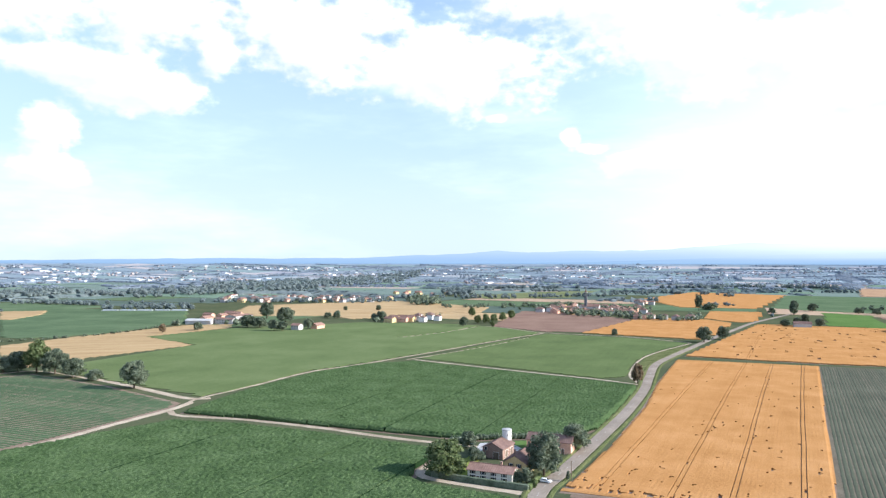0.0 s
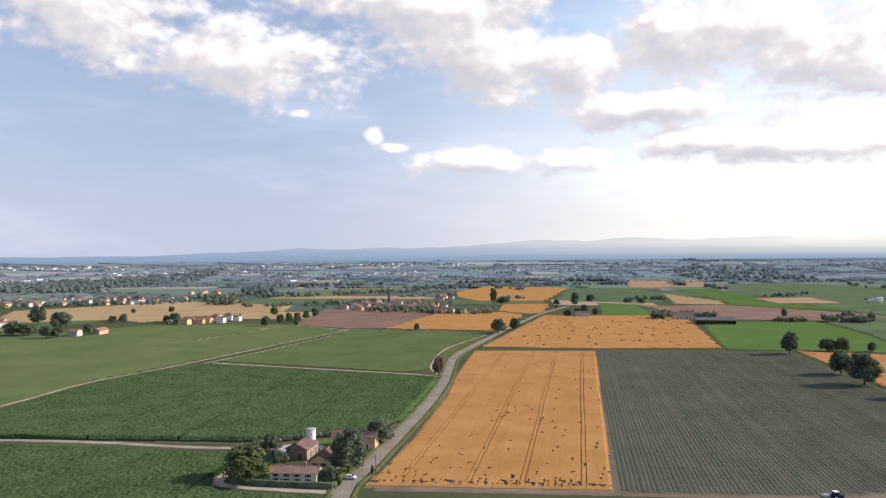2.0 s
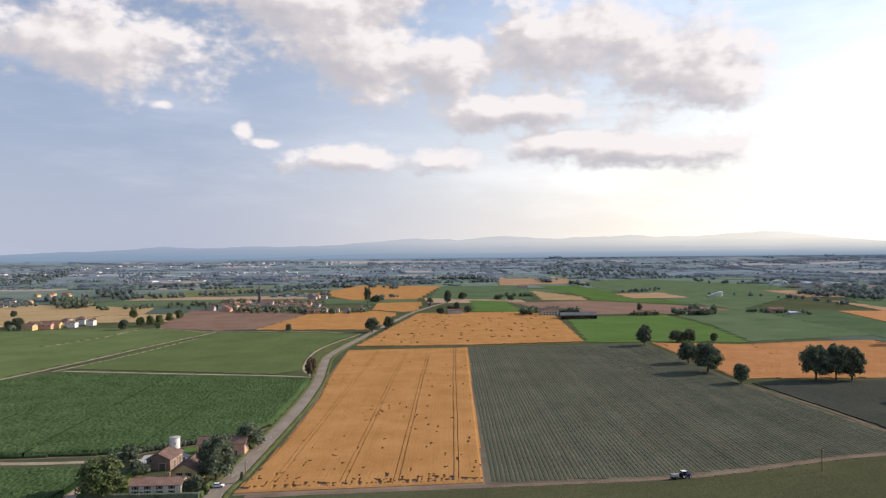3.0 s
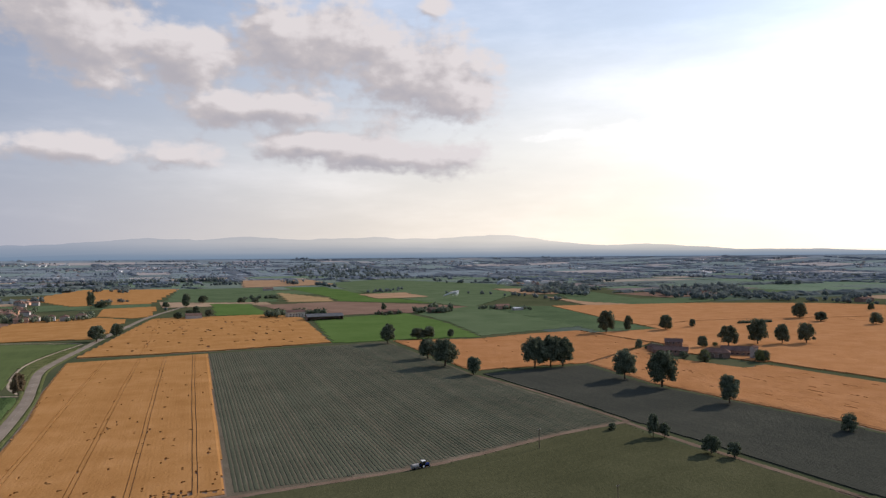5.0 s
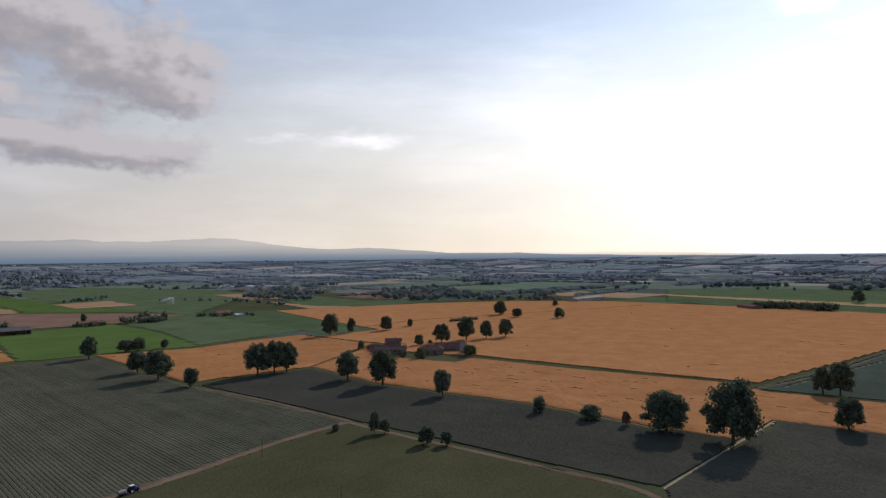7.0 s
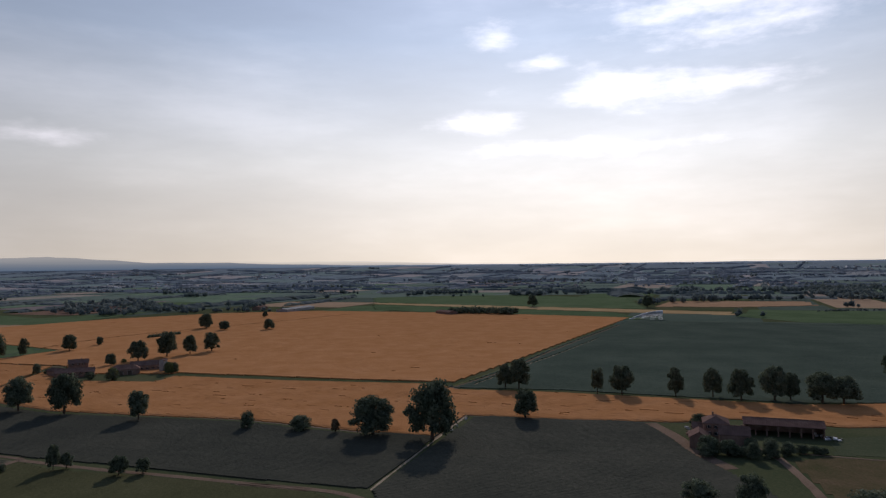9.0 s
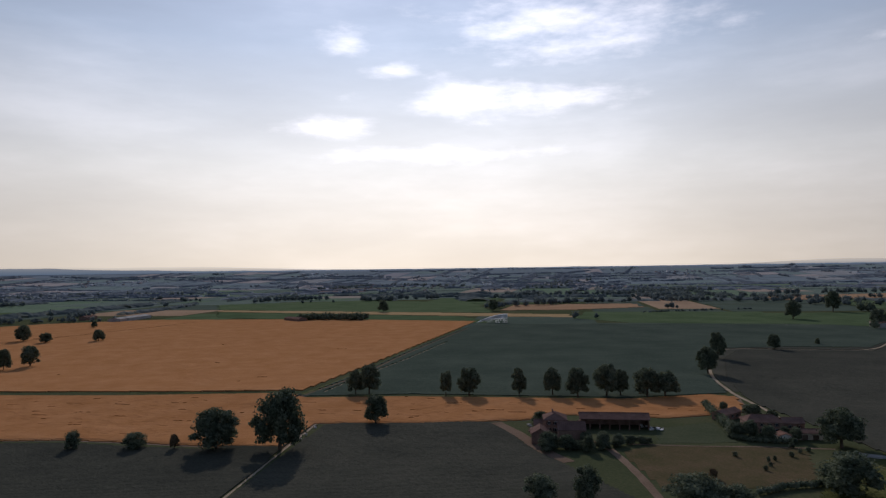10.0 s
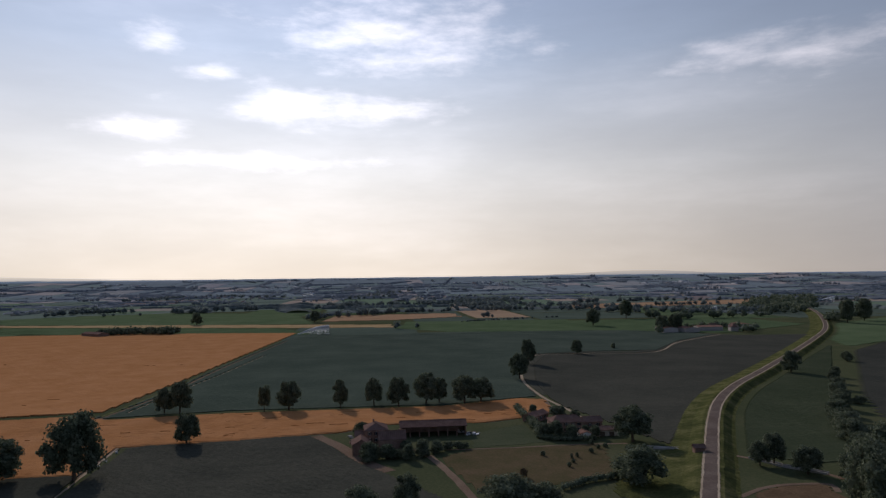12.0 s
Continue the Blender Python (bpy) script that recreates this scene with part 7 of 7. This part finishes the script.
def glasshouse(x, y, rot, w, d):
    """A low glass tunnel: an arched skin on hoops."""
    base = new("glasshouse")
    base.matrix_basis = pose(x, y, 0, 0, 0, 90 - rot)
    arc = [(math.cos(math.pi * k / 8) * d / 2, math.sin(math.pi * k / 8) * d * 0.27) for k in range(9)]
    bm = bmesh.new()
    ends = [[bm.verts.new((s * w / 2, a, b)) for a, b in arc] for s in (-1, 1)]
    for k in range(8):
        bm.faces.new((ends[0][k], ends[1][k], ends[1][k + 1], ends[0][k + 1]))
    bm.faces.new(ends[0])
    bm.faces.new(ends[1][::-1])
    part("skin", bm, FILM, base)
    for i in range(7):
        q = -w / 2 + w * i / 6
        bm = bmesh.new()
        rings = [[bm.verts.new((q + o, a * 1.02, b * 1.02 + 0.02)) for a, b in arc] for o in (-0.25, 0.25)]
        for k in range(8):
            bm.faces.new((rings[0][k], rings[1][k], rings[1][k + 1], rings[0][k + 1]))
        part("hoop", bm, CONCRETE, base)
    return tagged(base, "long low pale greenhouse tunnel in the fields", "greenhouse", "greenhouse tunnels")


for k in range(5):
    glasshouse(-548 + 28 * k, 1146 + 1.5 * k, 90, 24, 9)
house(551, 784, 112, 24, 12, 7.4, 9.8, PLASTER, TILES_DARK, "large cream farmhouse with a brown roof", wins=[("s", a, z) for z in (1, 3.6) for a in (-8, -4, 0, 4, 8)], group="farm by the meadow")
open_barn(551, 721, 117, 46, 18, 5.2, 8.2, "long grey field barn with an open side", 9, roof_mat=STONE)
house(658, 717, 112, 26, 12, 4.6, 6.8, BRICK, TILES, "low farmhouse with a red roof in the meadow", group="farm by the meadow")
tree("tall", 666, 734, 14.7, 8.1, "slim dark conifer beside a farmhouse", name="conifer")
house(724, 685, 112, 24, 12, 5.2, 7.6, BRICK, TILES_DARK, "brown farmhouse among dark trees", group="farm by the meadow")
house(831, 650, 112, 22, 11, 5.4, 7.6, PLASTER_PINK, TILES, "reddish farmhouse in the green fields", wins=[("s", a, 3) for a in (-6, -2, 2, 6)], group="farm by the meadow")
house(827, 618, 112, 16, 8, 3.4, 4.4, FAR_WALL, PALE_METAL, "low white shed with a metal roof", name="shed", category="shed", group="farm by the meadow")
house(958, 1477, 112, 24, 11, 5.4, 7.6, FAR_WALL, TILES, "far farmhouse at the edge of a meadow")
house(1282, 199, 112, 95, 22, 5.0, 6.8, FAR_WALL, CONCRETE, "long low barn with a pale metal roof", name="barn", category="barn", ribs=False)
house(1320, 272, 112, 30, 14, 5.5, 7.5, BRICK, TILES_DARK, "brown farm building behind the wheat", ribs=False)
house(1128, -67, 60, 40, 16, 4.5, 6.4, BRICK, TILES_DARK, "low farm shed with a sloping dark roof", name="shed", category="shed", ribs=False)
house(450, 870, 112, 20, 10, 5.4, 7.6, FAR_WALL, TILES_DARK, "farmhouse hidden by dark trees")


def bell_tower(x, y, h):
    base = new("bell_tower")
    base.matrix_basis = pose(x, y, 0, 0, 0, -GRID)
    part("shaft", box_bm(-2.0, 2.0, -2.0, 2.0, -0.3, h * 0.72), STONE, base)
    bm = bmesh.new()
    for sx in (-1, 1):
        for sy in (-1, 1):
            box_bm(sx * 1.9 - 0.6 * (sx > 0), sx * 1.9 + 0.6 * (sx < 0), sy * 1.9 - 0.6 * (sy > 0), sy * 1.9 + 0.6 * (sy < 0), h * 0.72, h * 0.84, bm)
    part("belfry", bm, STONE, base)
    part("cornice", box_bm(-2.3, 2.3, -2.3, 2.3, h * 0.84, h * 0.86), CONCRETE, base)
    bm = bmesh.new()
    bmesh.ops.create_cone(bm, cap_ends=True, segments=8, radius1=2.0, radius2=0.15, depth=h * 0.14, matrix=pose(0, 0, h * 0.93))
    part("spire", bm, TILES_DARK, base)
    return tagged(base, "tall grey stone bell tower of the village church", "bell tower")


bell_tower(233, 1133, 38.0)
house(243, 1133, 112, 24, 13, 10, 14, FAR_WALL, TILES, "pale village church with a tiled roof", name="church", category="church")


# ---- irrigation water ----
def sprinkler(x, y, span, h, heading, label, dome=False, seed=0):
    """A jet of droplets that rises, arcs over and falls as a veil."""
    rng = np.random.default_rng(seed)
    n = 2600
    t = rng.random(n) ** 0.8
    if dome:
        u = rng.uniform(-1, 1, n)
        px, pz = u * span / 2, h * np.sqrt(np.maximum(0, 1 - u * u)) * rng.uniform(0.55, 1.0, n) ** 0.3
        pz *= np.where(rng.random(n) < 0.5, rng.random(n) ** 0.4, 1)
        py = rng.normal(0, 1.5, n)
    else:
        px, pz = t * span, h * (1 - (1 - t * 0.95) ** 2) + 0.3
        pz = np.maximum(0.2, pz - rng.exponential(h * 0.22, n) * t)
        py = rng.normal(0, 0.4 + 1.2 * t)
    s = rng.uniform(0.16, 0.36, n) * (span / 28)
    a = radians(90 - heading)
    X, Y = x + px * math.cos(a) - py * math.sin(a), y + px * math.sin(a) + py * math.cos(a)
    vs, fs = [], []
    for i in range(n):
        c, q = np.array([X[i], Y[i], pz[i]]), s[i]
        b = len(vs)
        vs += [tuple(c + np.array(d) * q) for d in ((1, 1, 1), (-1, -1, 1), (-1, 1, -1), (1, -1, -1))]
        fs += [(b, b + 1, b + 2), (b, b + 3, b + 1), (b, b + 2, b + 3), (b + 1, b + 3, b + 2)]
    return tagged(mesh_ob("water_jet", vs, fs, SPRAY), label, "water jet", kind="stuff")


JET = "white spray of an irrigation sprinkler over a field"
sprinkler(963, -316, 44, 12, 196, JET, seed=1)
sprinkler(1558, 1207, 60, 15, 100, JET, True, 2)
sprinkler(1024, 951, 38, 10, 100, JET, seed=3)
sprinkler(3250, 1316, 90, 16, 140, JET, True, 4)
sprinkler(3080, -1064, 60, 15, 200, JET, True, 5)
sprinkler(3994, -2034, 66, 18, 200, JET, False, 6)
sprinkler(4295, -1708, 60, 14, 200, JET, True, 7)
sprinkler(3812, -2299, 80, 18, 200, JET, True, 8)
sprinkler(974, -1182, 26, 12, 220, JET, False, 9)
sprinkler(1103, -1787, 40, 14, 220, JET, False, 10)
sprinkler(4662, -1163, 70, 14, 200, JET, True, 11)


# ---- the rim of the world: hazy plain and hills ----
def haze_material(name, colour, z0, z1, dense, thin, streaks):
    """Far land with its haze painted as a blue glow: dense at its foot, thinning out upward into the sky behind."""
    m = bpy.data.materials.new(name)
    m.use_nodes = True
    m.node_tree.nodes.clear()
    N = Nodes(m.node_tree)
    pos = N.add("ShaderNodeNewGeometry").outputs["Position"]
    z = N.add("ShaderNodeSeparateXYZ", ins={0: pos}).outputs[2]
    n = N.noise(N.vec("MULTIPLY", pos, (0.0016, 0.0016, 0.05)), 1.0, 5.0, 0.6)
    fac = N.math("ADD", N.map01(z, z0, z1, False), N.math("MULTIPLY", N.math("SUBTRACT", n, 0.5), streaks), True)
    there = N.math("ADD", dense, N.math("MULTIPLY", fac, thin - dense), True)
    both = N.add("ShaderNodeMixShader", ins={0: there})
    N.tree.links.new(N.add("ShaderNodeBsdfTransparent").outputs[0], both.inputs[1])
    # the haze colour is emitted, no light falls on it
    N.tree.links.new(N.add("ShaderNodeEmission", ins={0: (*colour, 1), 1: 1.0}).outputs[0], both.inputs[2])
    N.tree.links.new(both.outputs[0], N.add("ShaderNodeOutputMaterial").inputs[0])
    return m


def rim(name, radius, top, material, label, bottom=-2.0, step=0.5):
    """A ring far behind everything; top(azimuth) is its skyline in metres."""
    vs, fs = [], []
    n = int(360 / step)
    for k in range(n):
        a = radians(k * step)
        x, y = radius * math.sin(a), radius * math.cos(a)
        h = top(k * step)
        vs += [(x, y, bottom), (x, y, bottom + (h - bottom) * 0.5), (x, y, h)]
    for k in range(n):
        b, c = 3 * k, 3 * ((k + 1) % n)
        fs += [(b, c, c + 1, b + 1), (b + 1, c + 1, c + 2, b + 2)]
    return tagged(mesh_ob(name, vs, fs, material), label, "backdrop", kind="structure")


def bump_at(a, mid, wide, high):
    d = ((a - mid + 180) % 360 - 180) / wide
    return high * math.exp(-d * d)


def rough_line(a, k, seed):
    t = radians(a)
    return noise.fractal(Vector((math.cos(t) * k, math.sin(t) * k, seed)), 1.0, 2.1, 5)


def hills_back(a):
    h = bump_at(a, 24, 12, 95) + bump_at(a, 36, 10, 70) + bump_at(a, 48, 11, 85) + bump_at(a, 62, 16, 60) + bump_at(a, 6, 10, 62) + bump_at(a, 345, 20, 26)
    return 80 + h * (1.0 + 0.3 * rough_line(a, 9, 1.0)) + 3 * rough_line(a, 40, 3.0)


def hills_front(a):
    h = bump_at(a, 30, 14, 50) + bump_at(a, 50, 18, 46) + bump_at(a, 86, 9, 24) + bump_at(a, 72, 12, 30) + bump_at(a, 134, 5.5, 20) + bump_at(a, 138, 4, 12)
    return 79 + h * (1 + 0.25 * rough_line(a, 9, 7.0)) + 2 * rough_line(a, 36, 5.0)


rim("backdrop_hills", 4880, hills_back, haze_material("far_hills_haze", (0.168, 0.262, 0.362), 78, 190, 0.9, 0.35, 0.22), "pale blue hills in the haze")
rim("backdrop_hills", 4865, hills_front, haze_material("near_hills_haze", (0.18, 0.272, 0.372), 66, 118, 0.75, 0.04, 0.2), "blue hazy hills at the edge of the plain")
